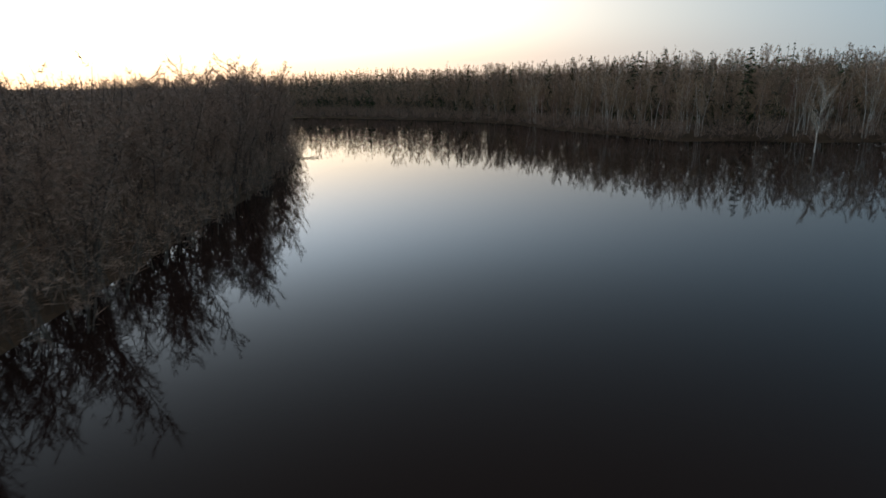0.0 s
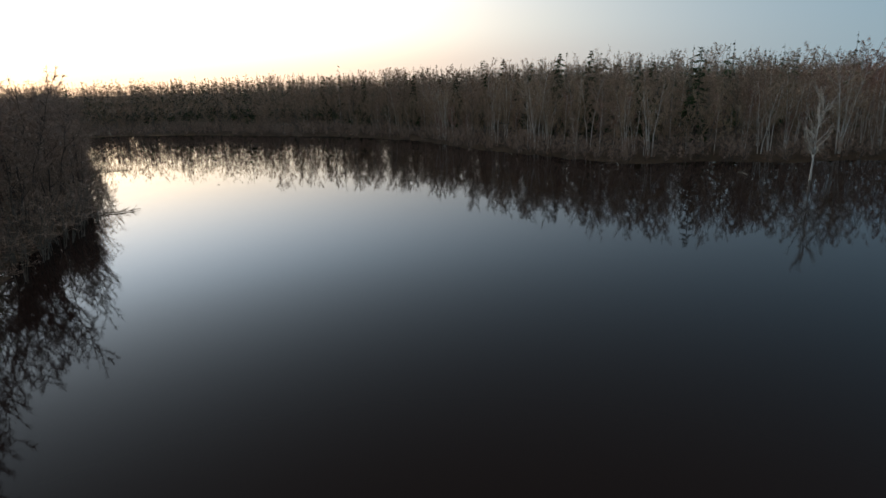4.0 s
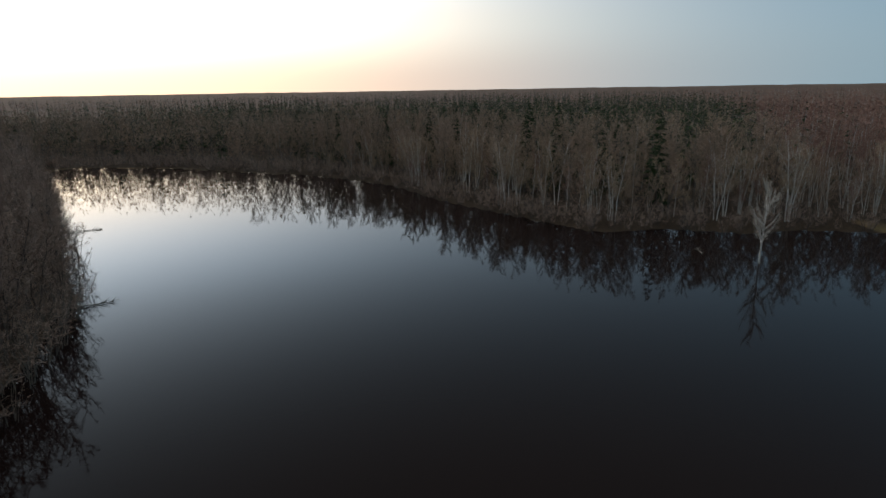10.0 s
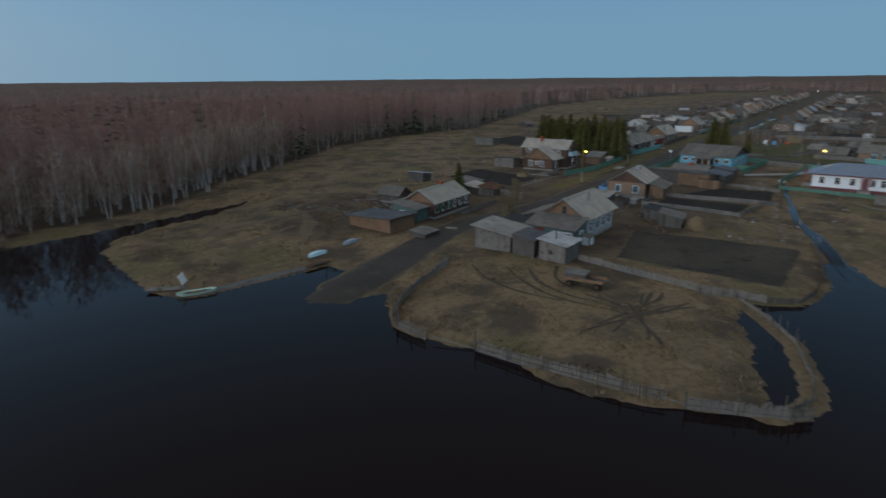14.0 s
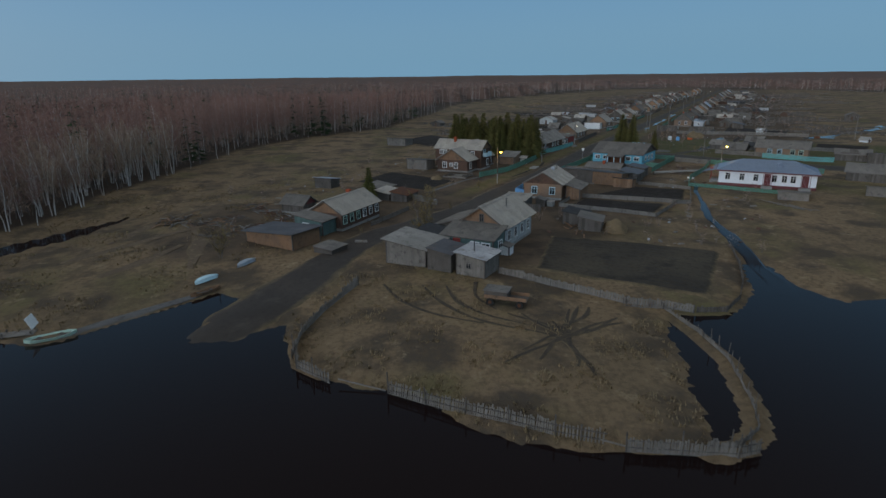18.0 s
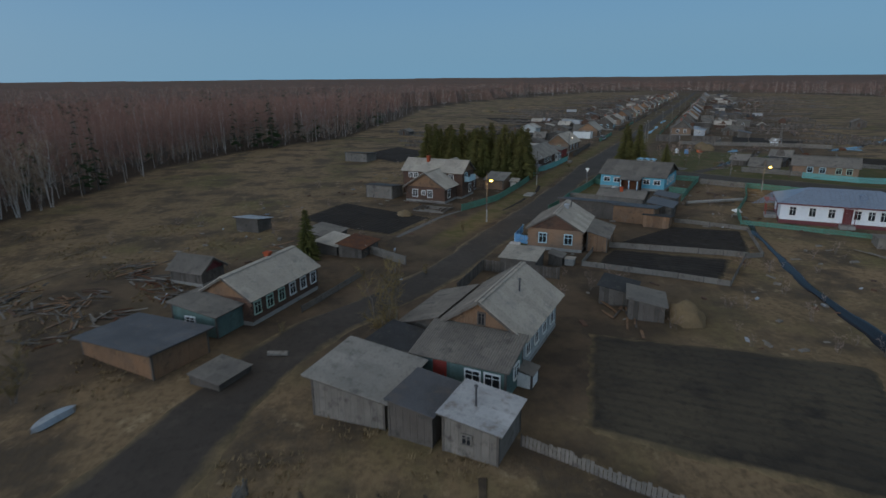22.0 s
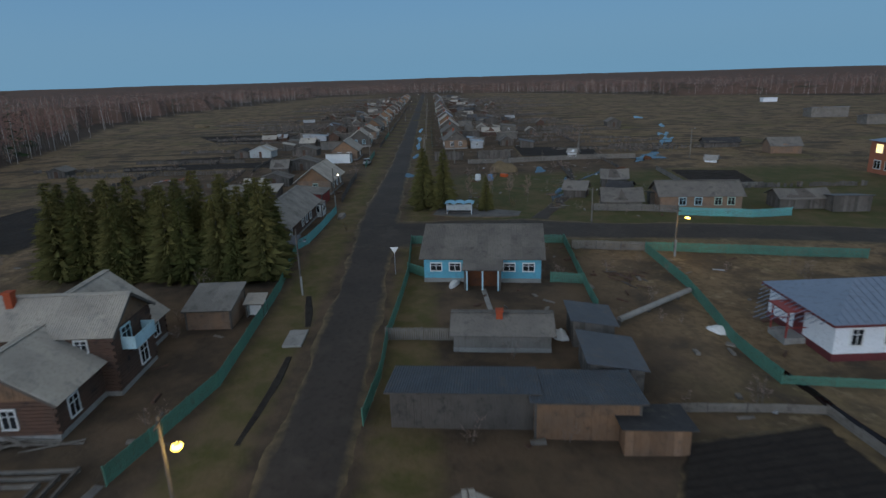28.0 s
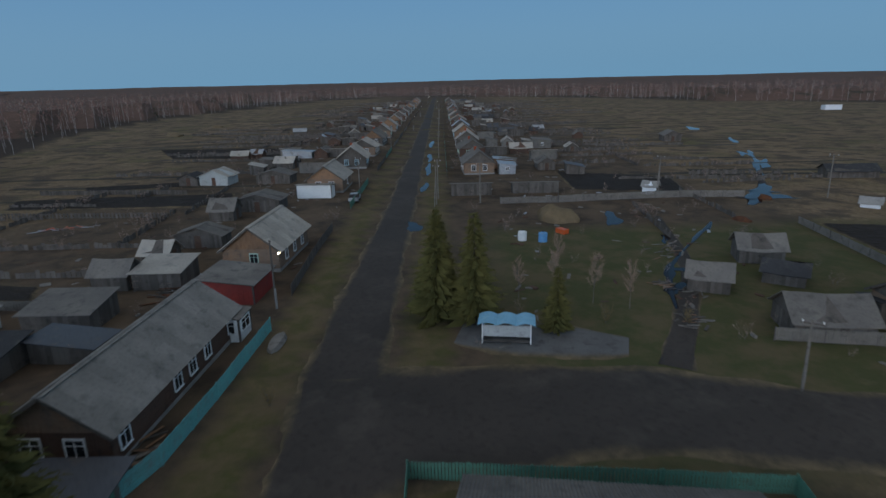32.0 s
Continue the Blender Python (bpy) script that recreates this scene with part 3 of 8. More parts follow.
ribbon("pavement", [(173.4, -44.0), (171, -46.3), (167.5, -50.0), (164, -53)], [4.5, 6.5, 6.5, 3.5], "gravel_patch", "pale gravel patch before the bus shelter", 0.085, seed=3)

ribbon("creek", [(62, -15.5)] + DITCH, [3.4, 3.0, 2.4, 1.9, 1.5, 1.2, 1.0, 0.8, 0.7, 0.4], "river_water", "narrow creek of still water between muddy banks", 0.07, "structure", "creek", 0.35, 5)

# ---- trees ----


class Arrays:
    """Corners, triangles and a material number for each triangle."""

    def __init__(self):
        self.v, self.f, self.m = [], [], []

    def tube(self, pts, radii, sides, mat):
        start = len(self.v)
        for p, r in zip(pts, radii):
            for i in range(sides):
                t = 2 * math.pi * i / sides
                self.v.append((p[0] + r * math.cos(t), p[1] + r * math.sin(t), p[2]))
        for j in range(len(pts) - 1):
            for i in range(sides):
                a, b = start + j * sides + i, start + j * sides + (i + 1) % sides
                self.f += [(a, b, b + sides), (a, b + sides, a + sides)]
                self.m += [mat, mat]

    def blade(self, p, q, w, mat, rnd):
        d = Vector(q) - Vector(p)
        s = d.cross(Vector((rnd.uniform(-1, 1), rnd.uniform(-1, 1), rnd.uniform(-1, 1))))
        s = s.normalized() * w * 0.5 if s.length > 1e-6 else Vector((w, 0, 0))
        k = len(self.v)
        self.v += [tuple(Vector(p) + s), tuple(Vector(p) - s), tuple(q)]
        self.f.append((k, k + 1, k + 2))
        self.m.append(mat)

    def arrays(self):
        return np.array(self.v, np.float32), np.array(self.f, np.int32), np.array(self.m, np.int32)


def bare_tree(seed, tall, limbs, twigs, twig_w, sides, spread_k=0.24, low=0.3, trunk_r=0.10, lean=0.5, stems=1, steep=False, twig_l=0.10):
    """A leafless tree: material 0 trunk, 1 limbs, 2 twigs."""
    rnd, t = random.Random(seed), Arrays()
    for s in range(stems):
        ang0, off = rnd.uniform(0, 6.28), (0.25 if stems > 1 else 0)
        bx, by = off * math.cos(ang0), off * math.sin(ang0)
        lx, ly = (rnd.uniform(-lean, lean) for _ in range(2))
        if stems > 1:
            lx, ly = math.cos(ang0) * tall * spread_k * rnd.uniform(0.4, 1.1), math.sin(ang0) * tall * spread_k * rnd.uniform(0.4, 1.1)
        H = tall * (rnd.uniform(0.75, 1.0) if stems > 1 else 1.0)
        n = 7 if sides > 4 else (4 if sides == 4 else 2)
        wob = [(rnd.uniform(-0.13, 0.13), rnd.uniform(-0.13, 0.13)) for _ in range(n + 1)]

        def spine(k):
            i = min(int(k * n), n - 1)
            f = k * n - i
            return Vector((bx + lx * k ** 1.3 + wob[i][0] * (1 - f) + wob[i + 1][0] * f, by + ly * k ** 1.3 + wob[i][1] * (1 - f) + wob[i + 1][1] * f, H * k))
        t.tube([spine(i / n) - Vector((0, 0, 0.4 if i == 0 else 0)) for i in range(n + 1)], [max(0.012, trunk_r * (1 - 0.9 * i / n)) for i in range(n + 1)], sides, 0)
        for j in range(max(1, limbs // stems)):
            k = low + (0.96 - low) * ((j + rnd.random()) / max(1, limbs // stems))
            a = rnd.uniform(0, 6.28)
            kk = (k - low) / (1 - low)
            size = tall * spread_k * (0.75 + 0.9 * kk - 1.2 * kk * kk) * rnd.uniform(0.6, 1.1)
            p = spine(k)
            rise = rnd.uniform(0.65, 1.6) if steep else rnd.uniform(0.5, 1.1)
            size *= 1.35 if steep else 1.0
            out = Vector((math.cos(a), math.sin(a), rise)).normalized()
            q = p + out * size * 0.55
            e = q + Vector((math.cos(a) * 0.7, math.sin(a) * 0.7, rise + 0.5)).normalized() * size * 0.5
            if sides > 4:
                w = trunk_r * (1.15 - 0.5 * kk)
                t.blade(p, q + out * size * 0.25, w, 1, rnd)
                t.blade(p, q + out * size * 0.25, w, 1, rnd)
                t.blade(q - out * 0.1, e, w * 0.6, 1, rnd)
            elif sides == 4:
                t.blade(p, e, trunk_r * 0.5, 1, rnd)
            for i in range(max(1, twigs // limbs)):
                f = rnd.uniform(0.2, 1.0)
                b = p.lerp(q, f / 0.55) if f < 0.55 else q.lerp(e, (f - 0.55) / 0.45)
                w = Vector((math.cos(a) * 0.5 + rnd.uniform(-0.8, 0.8), math.sin(a) * 0.5 + rnd.uniform(-0.8, 0.8), rnd.uniform(-0.8, 0.65) if steep else rnd.uniform(-0.5, 0.9)))
                t.blade(b, b + w.normalized() * rnd.uniform(0.45, 1.0) * tall * twig_l * (1 - 0.45 * kk), twig_w, 2, rnd)
    return t.arrays()


def spruce_tree(seed, tall, tiers, arms, wide=0.20):
    """A conifer: material 0 trunk, 2 needles."""
    rnd, t = random.Random(seed), Arrays()
    t.tube([(0, 0, -0.3), (0, 0, tall * 0.98)], [tall * 0.013, 0.012], 5, 0)
    for j in range(tiers):
        k = 0.07 + 0.91 * (j + 0.5) / tiers
        r = tall * wide * (1 - k) ** 0.85 + 0.1
        for i in range(max(4, int(arms * (1.1 - 0.6 * k)))):
            a = rnd.uniform(0, 6.28)
            rr = r * rnd.uniform(0.65, 1.15)
            z = tall * k + rnd.uniform(-0.3, 0.3) * tall / tiers
            c, s = math.cos(a), math.sin(a)
            w = (rr * 0.30 + 0.09) if tiers < 12 else (rr * 0.13 + 0.06)
            drop = rr * rnd.uniform(0.12, 0.45)
            b = len(t.v)
            t.v += [(0, 0, z + 0.1), (c * rr * 0.6 - s * w, s * rr * 0.6 + c * w, z - drop * 0.75), (c * rr, s * rr, z - drop * 0.6), (c * rr * 0.6 + s * w, s * rr * 0.6 - c * w, z - drop * 0.75), (c * rr * 0.62, s * rr * 0.62, z - drop * 0.2 + 0.06)]
            t.f += [(b, b + 1, b + 4), (b + 1, b + 2, b + 4), (b, b + 4, b + 3), (b + 4, b + 2, b + 3)]
            t.m += [2] * 4
            if tiers > 10:
                for _ in range(11):
                    f = rnd.uniform(0.25, 1.05)
                    p = Vector((c * rr * f, s * rr * f, z - drop * 0.5 * f))
                    t.blade(p, p + Vector((c * 0.22 + rnd.uniform(-0.38, 0.38), s * 0.22 + rnd.uniform(-0.38, 0.38), rnd.uniform(-0.42, 0.2))), rnd.uniform(0.06, 0.13), 2, rnd)
    return t.arrays()


def tree_thing(name, arr, mats, label, category, group):
    """One tree as a thing of trunk and crown, far below the ground: the pattern for its copies."""
    v, f, m = arr
    root = tagged(new(name), label, category, group)
    for nm, sel, mm in (("trunk", m == 0, mats[0]), ("crown", m > 0, None)):
        ff = f[sel]
        used, inv = np.unique(ff, return_inverse=True)
        if nm == "trunk":
            me = mesh_of(nm, v[used], inv.reshape(-1, 3), mm, None, True)
        else:
            me = mesh_of(nm, v[used], inv.reshape(-1, 3), [mats[1], mats[2]], m[sel] - 1)
        under(new(nm, me), root)
    return root


def scatter(name, kinds, places, mats, label, category):
    """Many trees joined into one object; places: x, y, scale, kind."""
    V, F, M, base = [], [], [], 0
    for k, (v, f, m) in enumerate(kinds):
        P = places[places[:, 3] == k]
        if not len(P):
            continue
        a = np.random.uniform(0, 6.28, len(P))
        c, s = np.cos(a)[:, None], np.sin(a)[:, None]
        wide = np.random.uniform(0.85, 1.2, len(P))[:, None] * P[:, 2:3]
        X = (v[None, :, 0] * c - v[None, :, 1] * s) * wide + P[:, 0:1]
        Y = (v[None, :, 0] * s + v[None, :, 1] * c) * wide + P[:, 1:2]
        Z = v[None, :, 2] * P[:, 2:3] + np.maximum(0.05, heights(P[:, 0], P[:, 1]))[:, None]
        V.append(np.stack([X, Y, Z], 2).reshape(-1, 3))
        F.append((f[None] + (np.arange(len(P)) * len(v))[:, None, None] + base).reshape(-1, 3))
        M.append(np.tile(m, len(P)))
        base += len(v) * len(P)
    ob = new(name, mesh_of(name, np.concatenate(V), np.concatenate(F), mats, np.concatenate(M)))
    return tagged(ob, label, category, "", "stuff")


def jittered(x0, x1, y0, y1, step, seed):
    r = np.random.RandomState(seed)
    X, Y = np.meshgrid(np.arange(x0, x1, step), np.arange(y0, y1, step))
    return X.ravel() + r.uniform(-0.5, 0.5, X.size) * step, Y.ravel() + r.uniform(-0.5, 0.5, X.size) * step


birch_near = [bare_tree(11 + i, 12.4 + 0.6 * (i % 4), 30, 1650, 0.04, 6, 0.22, (0.22, 0.36, 0.3)[i % 3], 0.1, 1.1, (2, 1, 3, 2, 1, 2)[i], True) for i in range(6)]
birch_mid = [bare_tree(31 + i, 12.6, 17, 510, 0.062, 4, 0.24, 0.28, 0.055, 0.9, 1, True) for i in range(6)]
birch_far = [bare_tree(51 + i, 12.4, 10, 70, 0.19, 3, 0.25, 0.26, 0.06, 0.9, 1, True) for i in range(5)]
alder_near = [bare_tree(71 + i, 9.4 + 0.5 * (i % 3), 51, 2600, 0.032, 6, 0.27, (0.1, 0.3, 0.2, 0.36)[i], 0.07, 0.5, 3, False, 0.085) for i in range(4)]
alder_mid = [bare_tree(91 + i, 9.2, 21, 360, 0.06, 4, 0.25, 0.06, 0.07, 0.5, 3) for i in range(4)]
alder_far = [bare_tree(95 + i, 9.4, 8, 44, 0.36, 3, 0.25, 0.06, 0.06, 0.5, 2) for i in range(4)]
spruce_near = [spruce_tree(111 + i, 10.6, 26, 19, 0.28) for i in range(4)]
spruce_mid = [spruce_tree(131 + i, 13.5, 7, 6, 0.19) for i in range(4)]

fine_brush = [bare_tree(181 + i, 3.0, 15, 135, 0.034, 3, 0.42, 0.04, 0.03, 0.5, 5, False, 0.26) for i in range(4)]
brush = [bare_tree(171 + i, 3.0, 15, 120, 0.055, 3, 0.42, 0.04, 0.03, 0.5, 5, False, 0.36) for i in range(4)]

shore_bush = [bare_tree(191 + i, 2.9, 20, 300, 0.05, 3, 0.5, 0.04, 0.03, 0.6, 5, False, 0.24) for i in range(4)]

# trees one can tell apart: the wood's edge across the river and beside the creek
edge_tree = [tree_thing("birch_tree", a, ("birch_bark", "birch_bark" if i % 2 else "limb_bark", ("twigs_brown", "twigs_red", "twigs_grey")[i % 3]), "tall leafless birch with a pale trunk at the wood edge", "birch tree", "birches along the wood edge") if i < 4 else
             tree_thing("aspen_tree", a, ("grey_bark", "grey_bark", ("twigs_brown", "twigs_grey")[i % 2]), "tall leafless aspen with a dull grey trunk at the wood edge", "aspen tree", "aspens along the wood edge")
             for i, a in enumerate(birch_near)]
bank_tree = [tree_thing("alder_bush", a, ("alder_bark", "alder_bark", "twigs_bank"), "leafless grey alder bush with many stems on the bank", "alder", "alders on the river bank")
             for i, a in enumerate(alder_near)]
USED = set()


def plant(patterns, i, x, y, size, z=None):
    """The first use of a pattern moves it, later ones copy it."""
    o = patterns[i % len(patterns)]
    m = pose(x, y, (max(0.02, height(x, y)) if z is None else z) - 0.03, 0, 0, (x * 37 + y * 91) % 360) @ Matrix.Scale(size, 4)
    if o not in USED:
        USED.add(o)
        o.matrix_basis = m
        return o
    o2 = copy_thing(o, m)
    return o2


rnd = random.Random(5)
placed = []
px, py = jittered(0, 150, 60, 175, 3.1, 7)
d_n, in_n = line_distance(px, py, NORTH_EDGE), inside(px, py, NORTH_WOOD)
order = [k for k in np.argsort(d_n) if in_n[k] and d_n[k] < 10.0][:250]
for j, k in enumerate(order):
    pale = rnd.random() < (0.25 if px[k] < 28 else 0.5 if px[k] < 62 else 0.85)
    plant(edge_tree, rnd.randrange(4) if pale else 4 + rnd.randrange(2), px[k], py[k], rnd.uniform(0.66, 1.06) * (0.8 if rnd.random() < 0.2 else 1))
    placed.append((px[k], py[k]))
px, py = jittered(-60, -10, -12, 150, 2.75, 8)
d_w, in_w = line_distance(px, py, WEST_EDGE), inside(px, py, WEST_WOOD)
order = [k for k in np.argsort(d_w) if in_w[k] and d_w[k] < 7.0][:170]
for k in order:
    plant(bank_tree, rnd.randrange(4), px[k], py[k], (rnd.uniform(0.76, 0.94) if py[k] < 50 else rnd.uniform(0.9, 1.1)) * (1 + 0.13 * math.sin(px[k] * 0.55 + py[k] * 0.42)))
placed = np.array(placed)

# spruces whose tips stand out of the wood's edge
edge_spruce = [tree_thing("wild_spruce", spruce_tree(141 + i, 13.5, 15, 10, 0.17), ("alder_bark", "alder_bark", "needles_dark"), "slim dark spruce standing among the leafless birches", "spruce tree", "spruces at the wood edge") for i in range(3)]
px, py = jittered(-40, 62, 88, 260, 8.0, 17)
d_n, in_n = line_distance(px, py, NORTH_EDGE), inside(px, py, NORTH_WOOD)
for j, k in enumerate([k for k in range(px.size) if in_n[k] and 9 < d_n[k] < 26][:30]):
    plant(edge_spruce, j, px[k], py[k], rnd.uniform(0.86, 1.1))

# the wood behind, joined
px, py = jittered(-260, 380, -60, 420, 3.5, 9)
d_n, in_n = line_distance(px, py, NORTH_EDGE), inside(px, py, NORTH_WOOD)
keep = in_n & (np.hypot(px - 70, py - 60) < 290) & ((d_n > 9.0) | (px < 0) | (px > 150)) & ((d_n < 130) | (np.random.rand(px.size) < 0.55))
px, py, d_n = px[keep], py[keep], d_n[keep]
west = px < 75 + np.maximum(0, py - 100) * 0.7
conifer = np.random.rand(px.size) < np.where(west, np.clip((d_n - 24) / 45, 0.04, 0.75), 0.05)
size = np.random.uniform(0.78, 1.12, px.size)
close = (d_n < 27) & (np.hypot(px - 90, py - 60) < 165)
KIND = np.column_stack([px, py, size, np.random.randint(0, 6, px.size)])


def dull(kinds, first):
    """The kinds from first on get grey trunks (material 3)."""
    return [(v, f, np.where(m < 2, 3, m) if i >= first else m) for i, (v, f, m) in enumerate(kinds)]


for side, tw, words in ((west, "twigs_brown", "leafless brown birch wood behind the river"), (~west, "twigs_red", "reddish leafless birch wood with pale trunks beside the village")):
    scatter("birch_wood", dull(birch_mid, 1 if tw == "twigs_brown" else 4), KIND[~conifer & side & close], ["birch_bark", "limb_bark", tw, "grey_bark"], words, "wood")
    FARK = KIND[~conifer & side & ~close]
    FARK[:, 3] %= 5
    scatter("birch_wood", dull(birch_far, 0 if tw == "twigs_brown" else 2), FARK, ["birch_bark", "limb_bark", tw, "grey_bark"], words, "wood")
scatter("spruce_wood", spruce_mid, np.column_stack([px, py, size * 1.12, np.random.randint(0, 4, px.size)])[conifer], ["grey_bark", "grey_bark", "needles_dark"], "dark green spruces standing in the birch wood", "wood")
px, py = jittered(-260, -15, -60, 380, 3.3, 10)
d_w, in_w = line_distance(px, py, WEST_EDGE), inside(px, py, WEST_WOOD)
keep = in_w & ((d_w > 7.5) | ((py > 140) & (d_w > 0.5))) & (np.hypot(px, py - 60) < 300) & ((d_w < 45) | (np.random.rand(px.size) < 0.4))
px, py = px[keep], py[keep]
KIND = np.column_stack([px, py, np.random.uniform(0.8, 1.2, px.size), np.random.randint(0, 4, px.size)])
close = (d_w[keep] < 25) & (py < 235)
scatter("alder_wood", alder_mid, KIND[close], ["alder_bark", "alder_bark", "twigs_bank"], "grey leafless alder thicket along the river", "wood")
scatter("alder_wood", alder_far, KIND[~close], ["alder_bark", "alder_bark", "twigs_bank"], "grey leafless alder thicket along the river", "wood")
# low brush at the water's edge
px, py = jittered(-160, 110, 60, 260, 2.0, 12)
d_n, in_n = line_distance(px, py, NORTH_EDGE), inside(px, py, NORTH_WOOD)
d_s = shore_distance(px, py)
keep = (d_n < 10) & (d_s > -0.9) & (d_s < 6) & ((px < 76) | in_n) & (np.random.rand(px.size) < np.where(d_s < 3, 1.0, 0.6))
scatter("shore_brush", shore_bush, np.column_stack([px, py, np.random.uniform(0.55, 1.2, px.size), np.random.randint(0, 4, px.size)])[keep], ["alder_bark", "alder_bark", "twigs_bank"], "low brown brush along the far shore", "brush")
px, py = jittered(-70, -8, -12, 240, 1.6, 14)
d_w = line_distance(px, py, WEST_EDGE)
keep = (d_w < np.where(inside(px, py, WEST_WOOD), 3.5, 1.9)) & (np.random.rand(px.size) < 0.85)
scatter("bank_brush", fine_brush, np.column_stack([px, py, np.random.uniform(0.7, 1.5, px.size), np.random.randint(0, 4, px.size)])[keep], ["grey_bark", "grey_bark", "twigs_bank"], "grey leafless brush hanging over the river bank", "brush")
px, py = jittered(-160, 330, -10, 300, 4.0, 15)
d_n, in_n = line_distance(px, py, NORTH_EDGE), inside(px, py, NORTH_WOOD)
keep = in_n & (d_n < 32) & (d_n > 4) & (np.random.rand(px.size) < 0.55)
scatter("undergrowth", brush, np.column_stack([px, py, np.random.uniform(0.8, 2.0, px.size), np.random.randint(0, 4, px.size)])[keep], ["grey_bark", "grey_bark", "twigs_brown"], "brown leafless undergrowth inside the birch wood", "brush")
# far wood
px, py = jittered(-900, 1150, -900, 1000, 9.6, 11)
q = np.hypot(px - 70, py - 60)
in_n, in_w, d_n = inside(px, py, NORTH_WOOD), inside(px, py, WEST_WOOD), line_distance(px, py, NORTH_EDGE)
keep = (in_n | in_w) & (q > 285) & ((q < 800) | ((q < 1250) & (d_n < 70))) & ((d_n < 80) | (np.random.rand(px.size) < 0.5))
px, py, d_n = px[keep], py[keep], d_n[keep]
conifer = np.random.rand(px.size) < np.where(px < 90 + np.maximum(0, py - 100) * 0.6, 0.55, 0.06)
P = np.column_stack([px, py, np.random.uniform(0.8, 1.15, px.size), np.random.randint(0, 5, px.size)])
scatter("far_wood", [bare_tree(61 + i, 12.4, 6, 28, 0.38, 3, 0.24, 0.26, 0.06, 0.9, 1, True) for i in range(5)], P[~conifer], ["birch_bark", "limb_bark", "twigs_red"], "distant leafless birch wood round the village fields", "wood")
P[:, 3] %= 4
scatter("far_spruce_wood", [spruce_tree(151 + i, 14, 3, 3, 0.15) for i in range(4)], P[conifer] * np.array([1, 1, 1.12, 1]), ["grey_bark", "grey_bark", "needles_dark"], "distant dark spruces", "wood")
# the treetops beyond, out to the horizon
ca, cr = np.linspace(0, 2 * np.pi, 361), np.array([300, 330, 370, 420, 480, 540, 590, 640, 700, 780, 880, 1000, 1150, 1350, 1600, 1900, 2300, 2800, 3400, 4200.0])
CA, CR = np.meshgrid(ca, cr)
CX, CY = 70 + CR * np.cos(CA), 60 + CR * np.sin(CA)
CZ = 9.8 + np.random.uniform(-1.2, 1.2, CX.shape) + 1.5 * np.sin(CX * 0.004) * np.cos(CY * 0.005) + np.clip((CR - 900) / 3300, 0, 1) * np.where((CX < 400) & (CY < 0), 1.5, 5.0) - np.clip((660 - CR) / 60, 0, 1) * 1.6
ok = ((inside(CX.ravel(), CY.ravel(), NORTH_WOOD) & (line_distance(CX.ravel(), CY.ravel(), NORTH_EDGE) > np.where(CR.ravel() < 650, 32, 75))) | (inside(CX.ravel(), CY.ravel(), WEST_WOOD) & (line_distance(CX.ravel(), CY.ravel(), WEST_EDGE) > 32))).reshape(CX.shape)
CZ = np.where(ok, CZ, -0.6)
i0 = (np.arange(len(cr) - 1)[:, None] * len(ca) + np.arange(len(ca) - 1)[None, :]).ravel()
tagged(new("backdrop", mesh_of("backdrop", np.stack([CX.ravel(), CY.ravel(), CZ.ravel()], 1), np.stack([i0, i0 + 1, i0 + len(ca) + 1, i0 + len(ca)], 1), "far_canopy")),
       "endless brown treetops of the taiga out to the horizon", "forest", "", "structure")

# ---- houses, sheds and fences ----


def prism(bm, L, W, z0, he, hr):
    """Walls with gables; the ridge runs along x."""
    a, b = L / 2, W / 2
    pts = [(-a, -b, z0), (a, -b, z0), (a, b, z0), (-a, b, z0), (-a, -b, he), (a, -b, he), (a, b, he), (-a, b, he), (-a, 0, hr), (a, 0, hr)]
    v = [bm.verts.new(p) for p in pts]
    for f in ((0, 1, 5, 4), (2, 3, 7, 6), (1, 2, 6, 9, 5), (3, 0, 4, 8, 7), (4, 5, 9, 8), (6, 7, 8, 9), (0, 3, 2, 1)):
        bm.faces.new([v[i] for i in f])


UNIT = {}


def slab(name, mat, parent, x0, y0, z0, x1, y1, z1, m=None):
    """A log, board or beam as an object of its own; all of one material share a mesh."""
    key = (name, mat)
    if key not in UNIT:
        bm = bmesh.new()
        box(bm, -0.5, -0.5, -0.5, 0.5, 0.5, 0.5)
        me = bpy.data.meshes.new(name)
        bm.to_mesh(me)
        bm.free()
        me.materials.append(MATS[mat])
        UNIT[key] = me
    t = Matrix.Translation(((x0 + x1) / 2, (y0 + y1) / 2, (z0 + z1) / 2)) @ Matrix.Diagonal((abs(x1 - x0), abs(y1 - y0), abs(z1 - z0), 1))
    return piece(name, UNIT[key], parent, t if m is None else m @ t)


def log_pieces(ob, mat, L, W, z0, he, pitch=0.24, out=0.05):
    """Single logs on a wall core, with their ends crossing at the corners."""
    a, b, z, k = L / 2, W / 2, z0, 0
    while z + pitch <= he + 0.02:
        e, f = (0.16, 0.02) if k % 2 else (0.02, 0.16)
        for s in (-1, 1):
            slab("log", mat, ob, -a - e, s * b - out, z + 0.015, a + e, s * b + out, z + pitch - 0.015)
            slab("log", mat, ob, s * a - out, -b - f, z + 0.015, s * a + out, b + f, z + pitch - 0.015)
        z, k = z + pitch, k + 1


